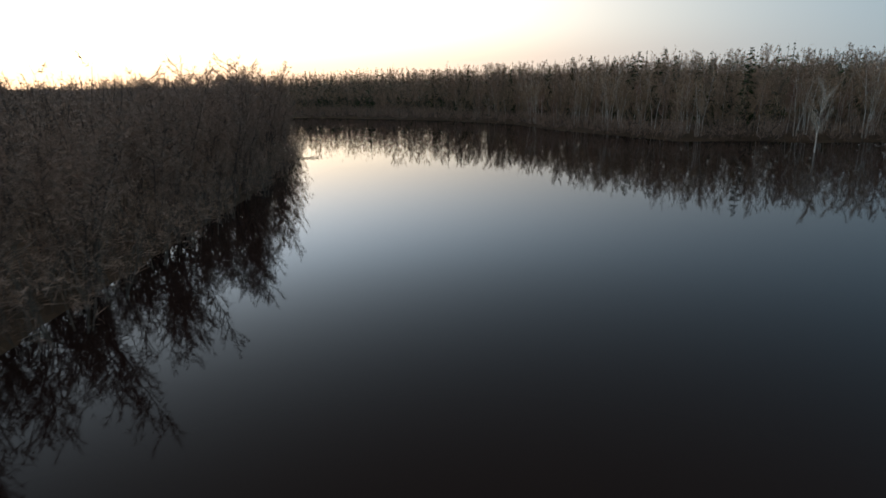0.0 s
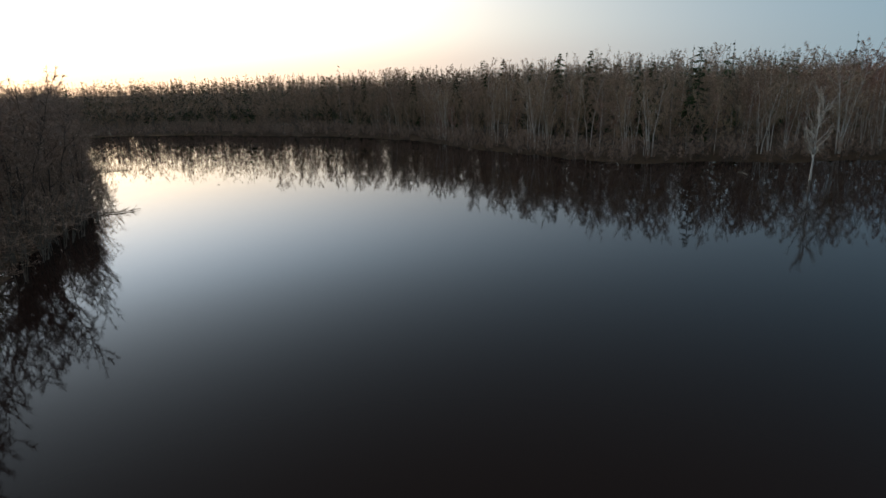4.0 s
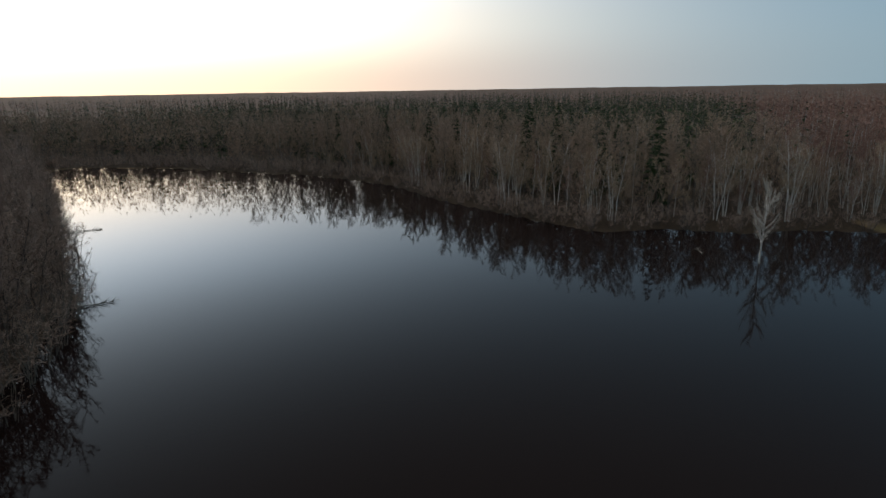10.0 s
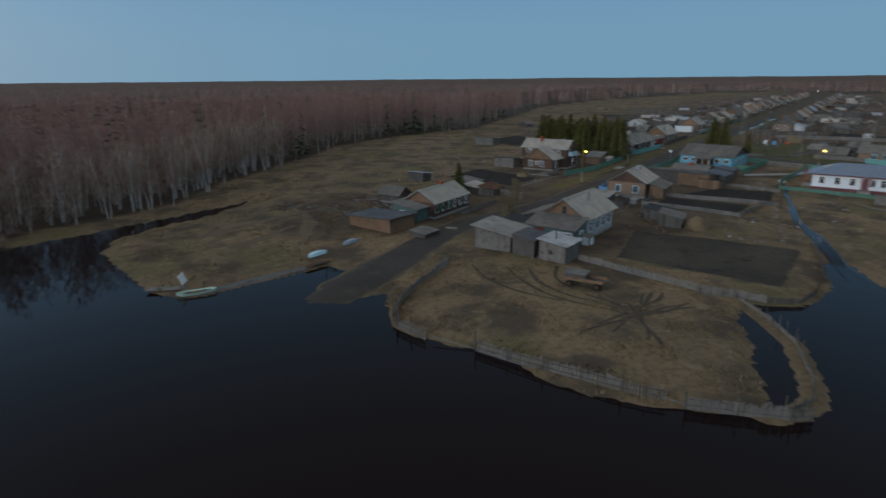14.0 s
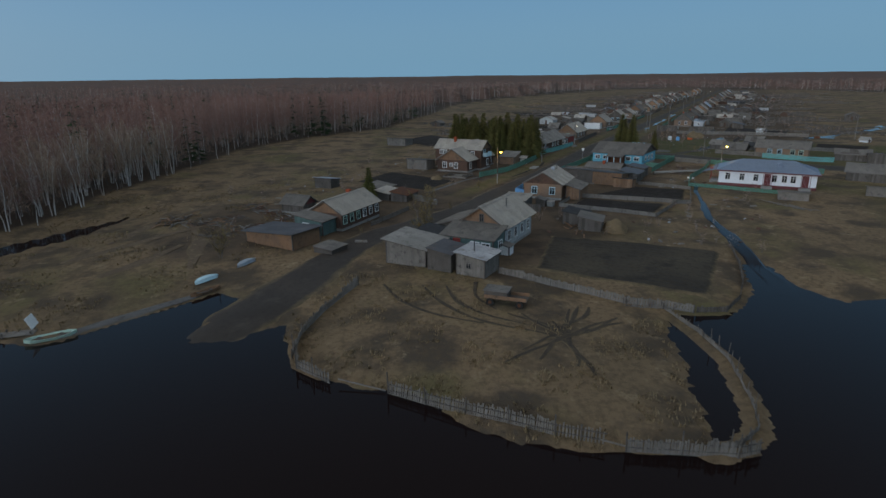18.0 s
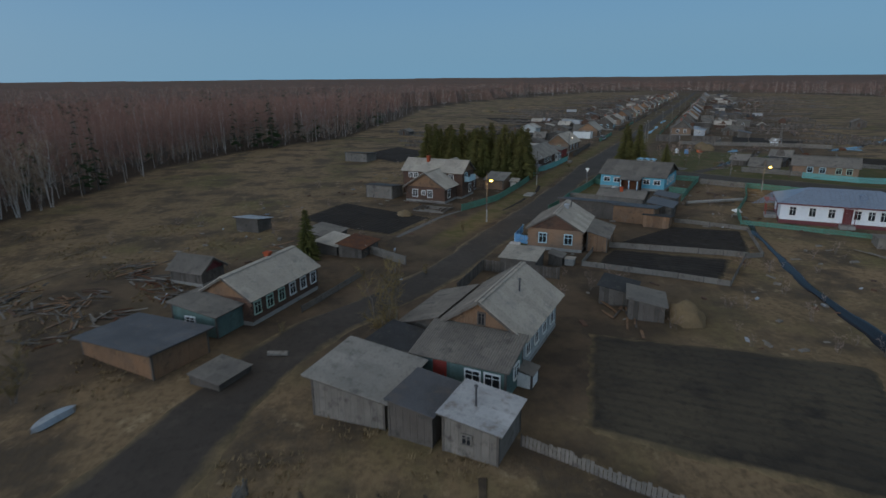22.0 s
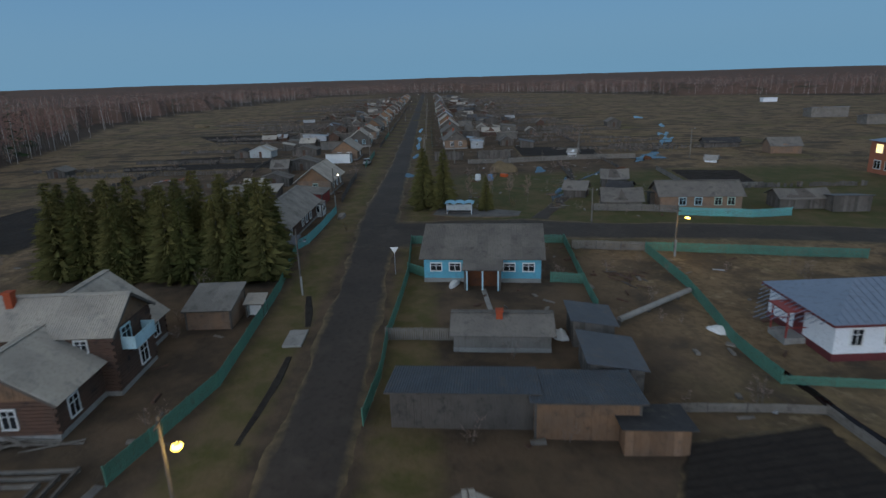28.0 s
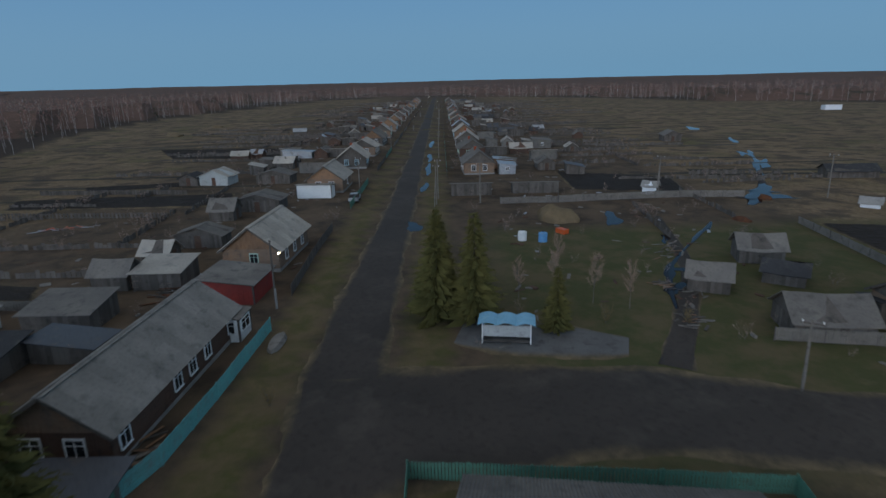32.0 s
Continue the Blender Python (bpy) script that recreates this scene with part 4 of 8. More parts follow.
def boards(bm, p0, p1, z0, z1, wide=0.17, gap=0.015, thick=0.025, rag=0.0, rnd=random):
    """A row of upright boards from p0 to p1."""
    p0, p1 = Vector(p0), Vector(p1)
    d = p1 - p0
    n = max(1, int(d.length / wide))
    m = Matrix.Translation((p0.x, p0.y, 0)) @ Matrix.Rotation(math.atan2(d.y, d.x), 4, "Z")
    w = d.length / n
    for i in range(n):
        box(bm, i * w + gap / 2, -thick / 2 + rnd.uniform(-0.006, 0.006), z0, (i + 1) * w - gap / 2, thick / 2, z1 + rnd.uniform(-rag, rag), m)


def sheet_mesh(w, d, mat, wave_h=0.025, waves=7):
    """One corrugated roofing sheet, w across and d down the slope."""
    n = waves * 2
    top = [(w * i / n - w / 2, y, wave_h * (1 if i % 2 else -1) + k) for k in (0.012, -0.012) for y in (-d / 2, d / 2) for i in range(n + 1)]
    m, f = n + 1, []
    for i in range(n):
        f += [(i, i + 1, m + i + 1, m + i), (2 * m + i, 3 * m + i, 3 * m + i + 1, 2 * m + i + 1)]
    f += [(0, m, 3 * m, 2 * m), (n, 2 * m + n, 3 * m + n, m + n)]
    for i in range(n):
        f += [(i, 2 * m + i, 2 * m + i + 1, i + 1), (m + i, m + i + 1, 3 * m + i + 1, 3 * m + i)]
    return mesh_of("sheet", top, f, mat)


def roof_slope(root, corners, mat, sheets, sheet_w=1.16, thick=0.07, under_mat="planks_grey", seed=0, lift=0.055, name="roof"):
    """A slab through eave0, eave1, ridge1, ridge0, covered with single sheets."""
    e0, e1, r1, r0 = (Vector(c) for c in corners)
    n = (e1 - e0).cross(r0 - e0).normalized()
    if n.z < 0:
        n = -n
    bm = bmesh.new()
    lo = [bm.verts.new(p) for p in (e0, e1, r1, r0)]
    hi = [bm.verts.new(p + n * thick) for p in (e0, e1, r1, r0)]
    bm.faces.new(lo[::-1]), bm.faces.new(hi)
    for i in range(4):
        j = (i + 1) % 4
        bm.faces.new((lo[i], lo[j], hi[j], hi[i]))
    bmesh.ops.recalc_face_normals(bm, faces=bm.faces)
    ob = part(name, bm, under_mat if sheets else mat, root)
    if sheets:
        rnd = random.Random(seed)
        wide, deep = (e1 - e0).length, ((r0 - e0).length + (r1 - e1).length) / 2
        nx, ny = max(1, round(wide / sheet_w)), max(1, round(deep / 1.8))
        me = sheet_mesh(wide / nx + 0.04, deep / ny + 0.10, mat)
        for i in range(nx):
            for j in range(ny):
                u, v = (i + 0.5) / nx, (j + 0.5) / ny
                p = (e0.lerp(e1, u)).lerp(r0.lerp(r1, u), v) + n * (thick + lift + rnd.uniform(0, 0.006))
                x = (e1 - e0).normalized()
                y = n.cross(x)
                rot = Matrix((x, y, n)).transposed().to_4x4()
                piece("sheet", me, ob, Matrix.Translation(p) @ rot @ pose(0, 0, 0, rnd.uniform(-0.25, 0.1), rnd.uniform(-0.2, 0.2), rnd.uniform(-0.3, 0.3)))
    return ob


def window(root, at, turn, w=0.9, h=1.2, trim="white_paint", panes=2, shutters=None, glass="window_glass", trim_w=0.09):
    """A window with its surround, sill, bars and panes; x runs along the wall and -y looks outwards."""
    m = pose(*at, 0, 0, turn)
    bm = bmesh.new()
    for x0, z0, x1, z1 in ((-w / 2 - trim_w, h, w / 2 + trim_w, h + trim_w * 1.3), (-w / 2 - trim_w, -trim_w, -w / 2, h), (w / 2, -trim_w, w / 2 + trim_w, h)):
        box(bm, x0, -0.07, z0, x1, 0.01, z1)
    for i in range(1, panes):
        x = -w / 2 + w * i / panes
        box(bm, x - 0.025, -0.06, 0, x + 0.025, -0.01, h)
    box(bm, -w / 2, -0.06, h * 0.66, w / 2, -0.01, h * 0.66 + 0.045)
    ob = part("window", bm, trim, root)
    ob.matrix_basis = m
    bm = bmesh.new()
    box(bm, -w / 2 - trim_w, -0.13, -trim_w, w / 2 + trim_w, 0.0, -trim_w + 0.07)
    part("sill", bm, trim, ob)
    bm = bmesh.new()
    box(bm, -w / 2, -0.035, -0.02, w / 2, -0.02, h)
    part("pane", bm, glass, ob)
    if shutters:
        for s in (-1, 1):
            bm = bmesh.new()
            boards(bm, (s * (w / 2 + trim_w + 0.03), -0.06), (s * (w / 2 + trim_w + 0.03 + w * 0.42), -0.06), 0, h, 0.14)
            part("shutter", bm, shutters, ob)
    return ob


def chimney(root, x, y, z0, z1, mat="brick_red", w=0.5):
    bm = bmesh.new()
    box(bm, x - w / 2, y - w / 2, z0, x + w / 2, y + w / 2, z1 - 0.15)
    box(bm, x - w / 2 - 0.06, y - w / 2 - 0.06, z1 - 0.15, x + w / 2 + 0.06, y + w / 2 + 0.06, z1)
    return part("chimney", bm, mat, root)


def pipe(root, x, y, z0, z1, w=0.13, mat="metal_dark"):
    bm = bmesh.new()
    bar(bm, (x, y, z0), (x, y, z1), w, sides=8)
    bar(bm, (x, y, z1 + 0.06), (x, y, z1 + 0.18), w * 2.2, sides=8, w1=w * 0.5)
    return part("stove_pipe", bm, mat, root)


def door(root, at, turn, w=0.85, h=1.9, mat="planks_warm"):
    bm = bmesh.new()
    boards(bm, (-w / 2, -0.05), (w / 2, -0.05), 0, h, 0.17)
    box(bm, -w / 2 - 0.08, -0.07, 0, -w / 2, 0.0, h + 0.08)
    box(bm, w / 2, -0.07, 0, w / 2 + 0.08, 0.0, h + 0.08)
    box(bm, -w / 2, -0.07, h, w / 2, 0.0, h + 0.08)
    ob = part("door", bm, mat, root)
    ob.matrix_basis = pose(*at, 0, 0, turn)
    bm = bmesh.new()
    box(bm, w * 0.3, -0.11, h * 0.48, w * 0.36, -0.06, h * 0.56)
    part("handle", bm, "metal_dark", ob)
    return ob


SIDE = {"front": (-1, 0, -90), "back": (1, 0, 90), "right": (0, -1, 0), "left": (0, 1, 180)}


def house(label, x, y, turn, L, W, he, hr, wall="logs", roof="slate_roof", gable="planks_warm", over=0.45, sheets=True, windows=(), doors=(), stack=None, stove=None,
          footing="concrete", style="logs", name="house", category="house", group="", seed=0, z=None, roof_left=None):
    """A gabled house. The ridge runs along local x, the front gable looks to -x; heights count from the ground.
    windows: side, place along the side, sill height, width, height, trim, shutters."""
    z = height(x, y) if z is None else z
    root = thing(name, x, y, z, turn, label, category, group)
    bm = bmesh.new()
    box(bm, -L / 2 - 0.06, -W / 2 - 0.06, -0.5, L / 2 + 0.06, W / 2 + 0.06, 0.35)
    part("footing", bm, footing, root)
    bm = bmesh.new()
    prism(bm, L, W, 0.3, he, hr - 0.02)
    if style == "boards":
        for p, q in (((-L / 2, -W / 2 - 0.02), (L / 2, -W / 2 - 0.02)), ((L / 2, W / 2 + 0.02), (-L / 2, W / 2 + 0.02)), ((-L / 2 - 0.02, W / 2), (-L / 2 - 0.02, -W / 2)), ((L / 2 + 0.02, -W / 2), (L / 2 + 0.02, W / 2))):
            boards(bm, p, q, 0.3, he, 0.2, rnd=random.Random(seed))
    core = part("wall", bm, wall, root)
    if style == "logs" and sheets:
        log_pieces(core, wall, L, W, 0.35, he)
    if gable:
        for s in (-1, 1):
            bm = bmesh.new()
            v = [bm.verts.new((s * (L / 2 + dx), yy, zz)) for dx in (0.0, 0.03) for yy, zz in ((-W / 2, he - 0.04), (W / 2, he - 0.04), (0, hr - 0.05))]
            for f in ((0, 1, 2), (3, 5, 4), (0, 3, 4, 1), (1, 4, 5, 2), (2, 5, 3, 0)):
                bm.faces.new([v[i] for i in f])
            bmesh.ops.recalc_face_normals(bm, faces=bm.faces)
            gb = part("gable", bm, gable, root, "upright gable boards")
            n = int(W / 0.3) if sheets else 0
            for i in range(n):
                y0, y1 = -W / 2 + W * i / n, -W / 2 + W * (i + 1) / n
                top = he + (hr - he) * (1 - abs((y0 + y1) / W)) - 0.06
                if top > he + 0.1:
                    slab("board", gable, gb, s * (L / 2 + 0.03), y0 + 0.008, he - 0.06, s * (L / 2 + 0.055), y1 - 0.008, top)
    k = (hr - he) / (W / 2)
    a, b, ze = L / 2 + over, W / 2 + over, he - k * over
    roof_slope(root, ((-a, -b, ze), (a, -b, ze), (a, 0, hr), (-a, 0, hr)), roof, sheets, seed=seed)
    # roof_left gives this slope a tone of its own
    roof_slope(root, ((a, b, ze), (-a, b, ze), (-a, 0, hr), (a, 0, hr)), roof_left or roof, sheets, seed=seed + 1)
    bm = bmesh.new()
    bar(bm, (-a, -0.12, hr + 0.10), (a, -0.12, hr + 0.10), 0.28, 0.03)
    bar(bm, (-a, 0.12, hr + 0.10), (a, 0.12, hr + 0.10), 0.28, 0.03)
    part("ridge_cap", bm, roof, root)
    for s in (-1, 1):
        bm = bmesh.new()
        for t in (-1, 1):
            bar(bm, (s * a, t * b, ze), (s * a, 0, hr), 0.04, 0.2)
        part("bargeboard", bm, "planks_grey", root)
    for w in windows:
        side, p, sill, ww, hh, trim = w[:6]
        sx, sy, r = SIDE[side]
        at = (sx * (L / 2 + 0.06), p, sill) if sx else (p, sy * (W / 2 + 0.06), sill)
        window(root, at, r, ww, hh, trim, 2, w[6] if len(w) > 6 else None)
    for side, p, mat in doors:
        sx, sy, r = SIDE[side]
        door(root, (sx * (L / 2 + 0.06), p, 0.35) if sx else (p, sy * (W / 2 + 0.06), 0.35), r, mat=mat)
    if stack:
        chimney(root, stack[0], stack[1], he, hr + stack[2], stack[3] if len(stack) > 3 else "brick_red")
    if stove:
        pipe(root, stove[0], stove[1], he, hr + stove[2])
    return root


def shed(label, x, y, turn, L, W, low, high, wall="planks_grey", roof="metal_dark", over=0.3, sheets=True, windows=(), doors=(), name="shed", category="shed", group="", seed=0, open_side=False, z=None):
    """A shed with one sloping roof: the high side looks to +y, the low one to -y."""
    z = height(x, y) if z is None else z
    root = thing(name, x, y, z, turn, label, category, group)
    a, b = L / 2, W / 2
    rnd = random.Random(seed)
    bm = bmesh.new()
    if sheets:
        box(bm, -a + 0.04, -b + (W * 0.5 if open_side else 0.04), -0.3, a - 0.04, b - 0.04, low - 0.05)
        core = part("wall", bm, wall, root)
        bm = None
    sides = [((-a, -b), (a, -b), low, low), ((a, b), (-a, b), high, high), ((-a, b), (-a, -b), high, low), ((a, -b), (a, b), low, high)]
    for i, (p, q, h0, h1) in enumerate(sides):
        if open_side and i == 0:
            continue
        p, q = Vector(p), Vector(q)
        n = max(2, int((q - p).length / 0.42))
        for j in range(n):
            h = h0 + (h1 - h0) * (j + 0.5) / n
            m = Matrix.Translation((*p.lerp(q, j / n), 0)) @ Matrix.Rotation(math.atan2(q.y - p.y, q.x - p.x), 4, "Z")
            if sheets:
                slab("board", wall, core, 0.005, -0.03, -0.3, (q - p).length / n - 0.005, rnd.uniform(0, 0.02), h - 0.02, m)
            else:
                box(bm, 0.005, -0.03, -0.3, (q - p).length / n - 0.005, rnd.uniform(0, 0.02), h - 0.02, m)
    if not sheets:
        tagged(part("wall", bm, wall, root), kind="stuff")
    for px_, py_ in ((-a, -b), (a, -b), (a, b), (-a, b)) if sheets else ():
        bm = bmesh.new()
        box(bm, px_ - 0.07, py_ - 0.07, -0.3, px_ + 0.07, py_ + 0.07, (low if py_ < 0 else high) - 0.03)
        part("post", bm, "planks_grey", root)
    k = (high - low) / W
    roof_slope(root, ((-a - over, -b - over, low - k * over), (a + over, -b - over, low - k * over), (a + over, b + over, high + k * over), (-a - over, b + over, high + k * over)), roof, sheets, seed=seed)
    for w in windows:
        side, p, sill, ww, hh, trim = w[:6]
        sx, sy, r = SIDE[side]
        window(root, (sx * (a + 0.05), p, sill) if sx else (p, sy * (b + 0.05), sill), r, ww, hh, trim, 2)
    for side, p, mat in doors:
        sx, sy, r = SIDE[side]
        door(root, (sx * (a + 0.05), p, 0.1) if sx else (p, sy * (b + 0.05), 0.1), r, mat=mat)
    return root


def hut(label, x, y, turn, L, W, he, hr, wall, roof, over=0.3, group="", seed=0):
    """A small old gabled hut of grey boards with a sagging roof."""
    rnd = random.Random(seed)
    root = thing("hut", x, y, height(x, y), turn + rnd.uniform(-4, 4), label, "hut", group)
    bm = bmesh.new()
    prism(bm, L, W, -0.3, he, hr - 0.05)
    for p, q in (((-L / 2, -W / 2 - 0.02), (L / 2, -W / 2 - 0.02)), ((L / 2, W / 2 + 0.02), (-L / 2, W / 2 + 0.02)), ((-L / 2 - 0.02, W / 2), (-L / 2 - 0.02, -W / 2)), ((L / 2 + 0.02, -W / 2), (L / 2 + 0.02, W / 2))):
        boards(bm, p, q, -0.3, he - 0.05, 0.3, rnd=rnd)
    tagged(part("wall", bm, wall, root), kind="stuff")
    bm = bmesh.new()
    box(bm, -L / 2 - 0.06, -0.4, 0.0, -L / 2 - 0.03, 0.4, min(1.6, he))
    part("door", bm, "logs_dark", root)
    a, b = L / 2 + over, W / 2 + over
    k = (hr - he) / (W / 2)
    for s in (-1, 1):
        bm = bmesh.new()
        cols = 5
        up, dn = [], []
        for i in range(cols):
            xx = -a + 2 * a * i / (cols - 1)
            sag = 0.12 * math.sin(math.pi * i / (cols - 1)) * rnd.uniform(0.5, 1.3)
            for row, (yy, zz) in enumerate(((s * b, he - k * over), (0.0, hr))):
                z1 = zz - sag + rnd.uniform(-0.04, 0.04)
                up.append(bm.verts.new((xx, yy, z1 + 0.09)))
                dn.append(bm.verts.new((xx, yy, z1)))
        for i in range(cols - 1):
            j = 2 * i
            bm.faces.new((up[j], up[j + 2], up[j + 3], up[j + 1]))
            bm.faces.new((dn[j], dn[j + 1], dn[j + 3], dn[j + 2]))
            bm.faces.new((up[j], dn[j], dn[j + 2], up[j + 2]))
        for j in (0, 2 * cols - 2):
            bm.faces.new((up[j], up[j + 1], dn[j + 1], dn[j]))
        bmesh.ops.recalc_face_normals(bm, faces=bm.faces)
        part("roof", bm, roof, root)
    return root


def fence(label, pts, tall, mat="planks_grey", posts="planks_grey", span=3.0, wide=0.13, gap=0.04, seed=0, rag=0.03, tilt=1.5, rails=2, group="", single=False):
    """A board fence along a line: each span a panel between posts, on uneven ground."""
    rnd = random.Random(seed)
    x0, y0 = pts[0]
    root = thing("fence", x0, y0, height(x0, y0), 0, label, "fence", group)
    base = height(x0, y0)
    for i in range(len(pts) - 1):
        a, b = Vector(pts[i]), Vector(pts[i + 1])
        n = max(1, round((b - a).length / span))
        for j in range(n + (i == len(pts) - 2)):
            p, q = a.lerp(b, j / n), a.lerp(b, min(1, (j + 1) / n))
            zp, zq = max(0.02, height(p.x, p.y)) - base, max(0.02, height(q.x, q.y)) - base
            lp, o = (p.x - x0, p.y - y0, zp), Vector((x0, y0))
            bm = bmesh.new()
            bar(bm, (lp[0], lp[1], zp - 0.4), (lp[0] + rnd.uniform(-0.04, 0.04), lp[1] + rnd.uniform(-0.04, 0.04), zp + tall + 0.06), 0.10, sides=6)
            part("post", bm, posts, root)
            if j == n:
                break
            d = q - p
            lean = Matrix.Rotation(radians(rnd.uniform(-tilt, tilt)), 4, "X")
            m = Matrix.Translation(lp) @ Matrix.Rotation(math.atan2(d.y, d.x), 4, "Z") @ Matrix.Rotation(-math.atan2(zq - zp, d.length), 4, "Y") @ lean
            bm = bmesh.new()
            k = max(2, int(d.length / (wide + gap)))
            w = d.length / k
            if single:
                for r in range(rails):
                    zz = tall * (0.22 + 0.55 * r / max(1, rails - 1))
                    slab("rail", mat, root, 0.0, 0.014, zz, d.length, 0.05, zz + 0.07, m)
                for c in range(k):
                    slab("board", mat, root, c * w + gap / 2, -0.012, 0.05, (c + 1) * w - gap / 2, 0.012, tall + rnd.uniform(-rag, rag), m)
                bm.free()
                continue
            for c in range(k):
                box(bm, c * w + gap / 2, -0.012, 0.05, (c + 1) * w - gap / 2, 0.012, tall + rnd.uniform(-rag, rag))
            for r in range(rails):
                zz = tall * (0.22 + 0.55 * r / max(1, rails - 1))
                box(bm, 0.0, 0.014, zz, d.length, 0.05, zz + 0.07)
            ob = tagged(part("panel", bm, mat, root), kind="stuff")
            ob.matrix_basis = m
    return root


PLOTS = []


def plot(name, corners, mat, label, furrow=0.7, lift=0.10, seed=0):
    """A ploughed plot, drawn between four corners, with furrows along its first side."""
    PLOTS.append(corners)
    a, b, c, d = (np.array(p, float) for p in corners)
    nu, nv = max(6, int(np.hypot(*(b - a)) / 0.8)), max(6, int(np.hypot(*(d - a)) / (furrow / 2)))
    U, Vv = np.meshgrid(np.linspace(0, 1, nu), np.linspace(0, 1, nv))
    r = np.random.RandomState(seed + 3)
    X = (a[0] * (1 - U) + b[0] * U) * (1 - Vv) + (d[0] * (1 - U) + c[0] * U) * Vv
    Y = (a[1] * (1 - U) + b[1] * U) * (1 - Vv) + (d[1] * (1 - U) + c[1] * U) * Vv
    rim = (U < 1e-6) | (U > 1 - 1e-6) | (Vv < 1e-6) | (Vv > 1 - 1e-6)
    X = X + np.where(rim, r.uniform(-0.25, 0.25, X.shape), 0)
    Y = Y + np.where(rim, r.uniform(-0.25, 0.25, X.shape), 0)
    Z = heights(X.ravel(), Y.ravel()).reshape(X.shape) + np.where(rim, -0.05, lift + 0.05 * (np.arange(nv)[:, None] % 2) + r.uniform(-0.025, 0.025, X.shape))
    i0 = (np.arange(nv - 1)[:, None] * nu + np.arange(nu - 1)[None, :]).ravel()
    bed = mesh_of(name, np.stack([X.ravel(), Y.ravel(), Z.ravel()], 1), np.stack([i0, i0 + 1, i0 + nu + 1, i0 + nu], 1), mat)
    wide, deep = np.hypot(*(b - a)), np.hypot(*(d - a))
    bed.attributes.new("inside", "FLOAT", "POINT").data.foreach_set("value", np.clip(np.minimum(np.minimum(U, 1 - U) * wide, np.minimum(Vv, 1 - Vv) * deep) / 1.6 + 0.15, 0, 1).ravel().astype(np.float32))
    ob = new(name, bed)
    return tagged(ob, label, "garden plot", "", "structure")


def street_lamp(x, y, label, tall=6.2, lit=True, glow="lamp_glow", power=70.0, arm=(-0.9, -0.4), prop=False):
    z = height(x, y)
    root = thing("street_lamp", x, y, z, 0, label, "street lamp", "lamps along the streets")
    bm = bmesh.new()
    bar(bm, (0, 0, -0.5), (0, 0, 1.9), 0.20, sides=8)
    part("footing", bm, "concrete", root)
    bm = bmesh.new()
    bar(bm, (0.12, 0, 0.6), (0.1, 0.02, tall + 1.0), 0.20, sides=8, w1=0.14)
    part("pole", bm, "planks_grey", root)
    ax, ay = arm
    bm = bmesh.new()
    bar(bm, (0.1, 0, tall - 0.25), (ax, ay, tall), 0.05, sides=6)
    part("arm", bm, "metal_dark", root)
    bm = bmesh.new()
    box(bm, ax - 0.12, ay - 0.1, tall + 0.06, ax + 0.12, ay + 0.1, tall + 0.16)
    hd = part("lamp_head", bm, "metal_dark", root)
    bm = bmesh.new()
    r = 0.25 if power else 0.13 if lit else 0.15
    blob(bm, ax, ay, tall - 0.04, r, r * 0.92, r * (0.85 if lit else 0.6), 0, 2)
    part("bulb", bm, glow if lit else "metal_pale", hd, "glowing amber lamp" if lit else "")
    bm = bmesh.new()
    bar(bm, (-0.5, 0.25, tall + 0.75), (0.7, -0.25, tall + 0.75), 0.08)
    part("crossarm", bm, "planks_grey", root)
    if lit and power:
        li = new("lamp_light", bpy.data.lights.new("lamp_light", "POINT"))
        li.data.energy, li.data.color, li.data.shadow_soft_size = power, (1.0, 0.68, 0.25), 0.2
        li.parent = root
        li.location = (ax, ay, tall - 0.3)
    return root


def pole(x, y, tall, label, strut=None, name="utility_pole"):
    root = thing(name, x, y, height(x, y), 0, label, "pole", "poles")
    bm = bmesh.new()
    bar(bm, (0, 0, -0.5), (0.05, 0.03, tall), 0.22, sides=8, w1=0.15)
    part("mast", bm, "planks_pale", root)
    if strut:
        for s in strut if isinstance(strut, list) else [strut]:
            bm = bmesh.new()
            bar(bm, (s[0], s[1], -0.3), (0.02, 0.02, tall * 0.86), 0.17, sides=8)
            part("strut", bm, "planks_pale", root)
    bm = bmesh.new()
    bar(bm, (-0.6, -0.3, tall - 0.3), (0.6, 0.3, tall - 0.3), 0.09)
    part("crossarm", bm, "planks_grey", root)
    for t in (-0.5, 0.5):
        bm = bmesh.new()
        bar(bm, (t, t / 2, tall - 0.26), (t, t / 2, tall - 0.08), 0.07, sides=6)
        part("insulator", bm, "white_paint", root)
    return root

# ---- the river end of the village ----
WP = "white_paint"
house("long low dark log house with pale slate roof and mint windows", 95.8, 29.7, -30.2, 9.8, 5.4, 2.5, 4.1, "logs_dark", "slate_roof", "planks_warm", 0.35,
      windows=[("right", -4.2 + 1.68 * i, 1.0, 0.75, 1.0, "mint_paint" if i < 3 else WP) for i in range(6)] + [("back", 0.2, 1.0, 0.8, 1.0, WP)], stack=(1.5, 0.3, 0.5), seed=10)
shed("dull green boarded lean-to porch with patched roof on the long house", 90.6, 33.4, -30.2, 3.4, 4.6, 1.9, 2.5, "teal_boards", "slate_old", windows=[("front", 0.4, 0.8, 0.9, 0.7, WP)], name="porch", category="porch", seed=12)
shed("wide barn with a dark ribbed sheet roof and warm plank end", 86.0, 37.2, 143, 4.8, 8.4, 1.45, 2.0, "planks_warm", "metal_dark", 0.45, name="barn", category="barn", seed=13)
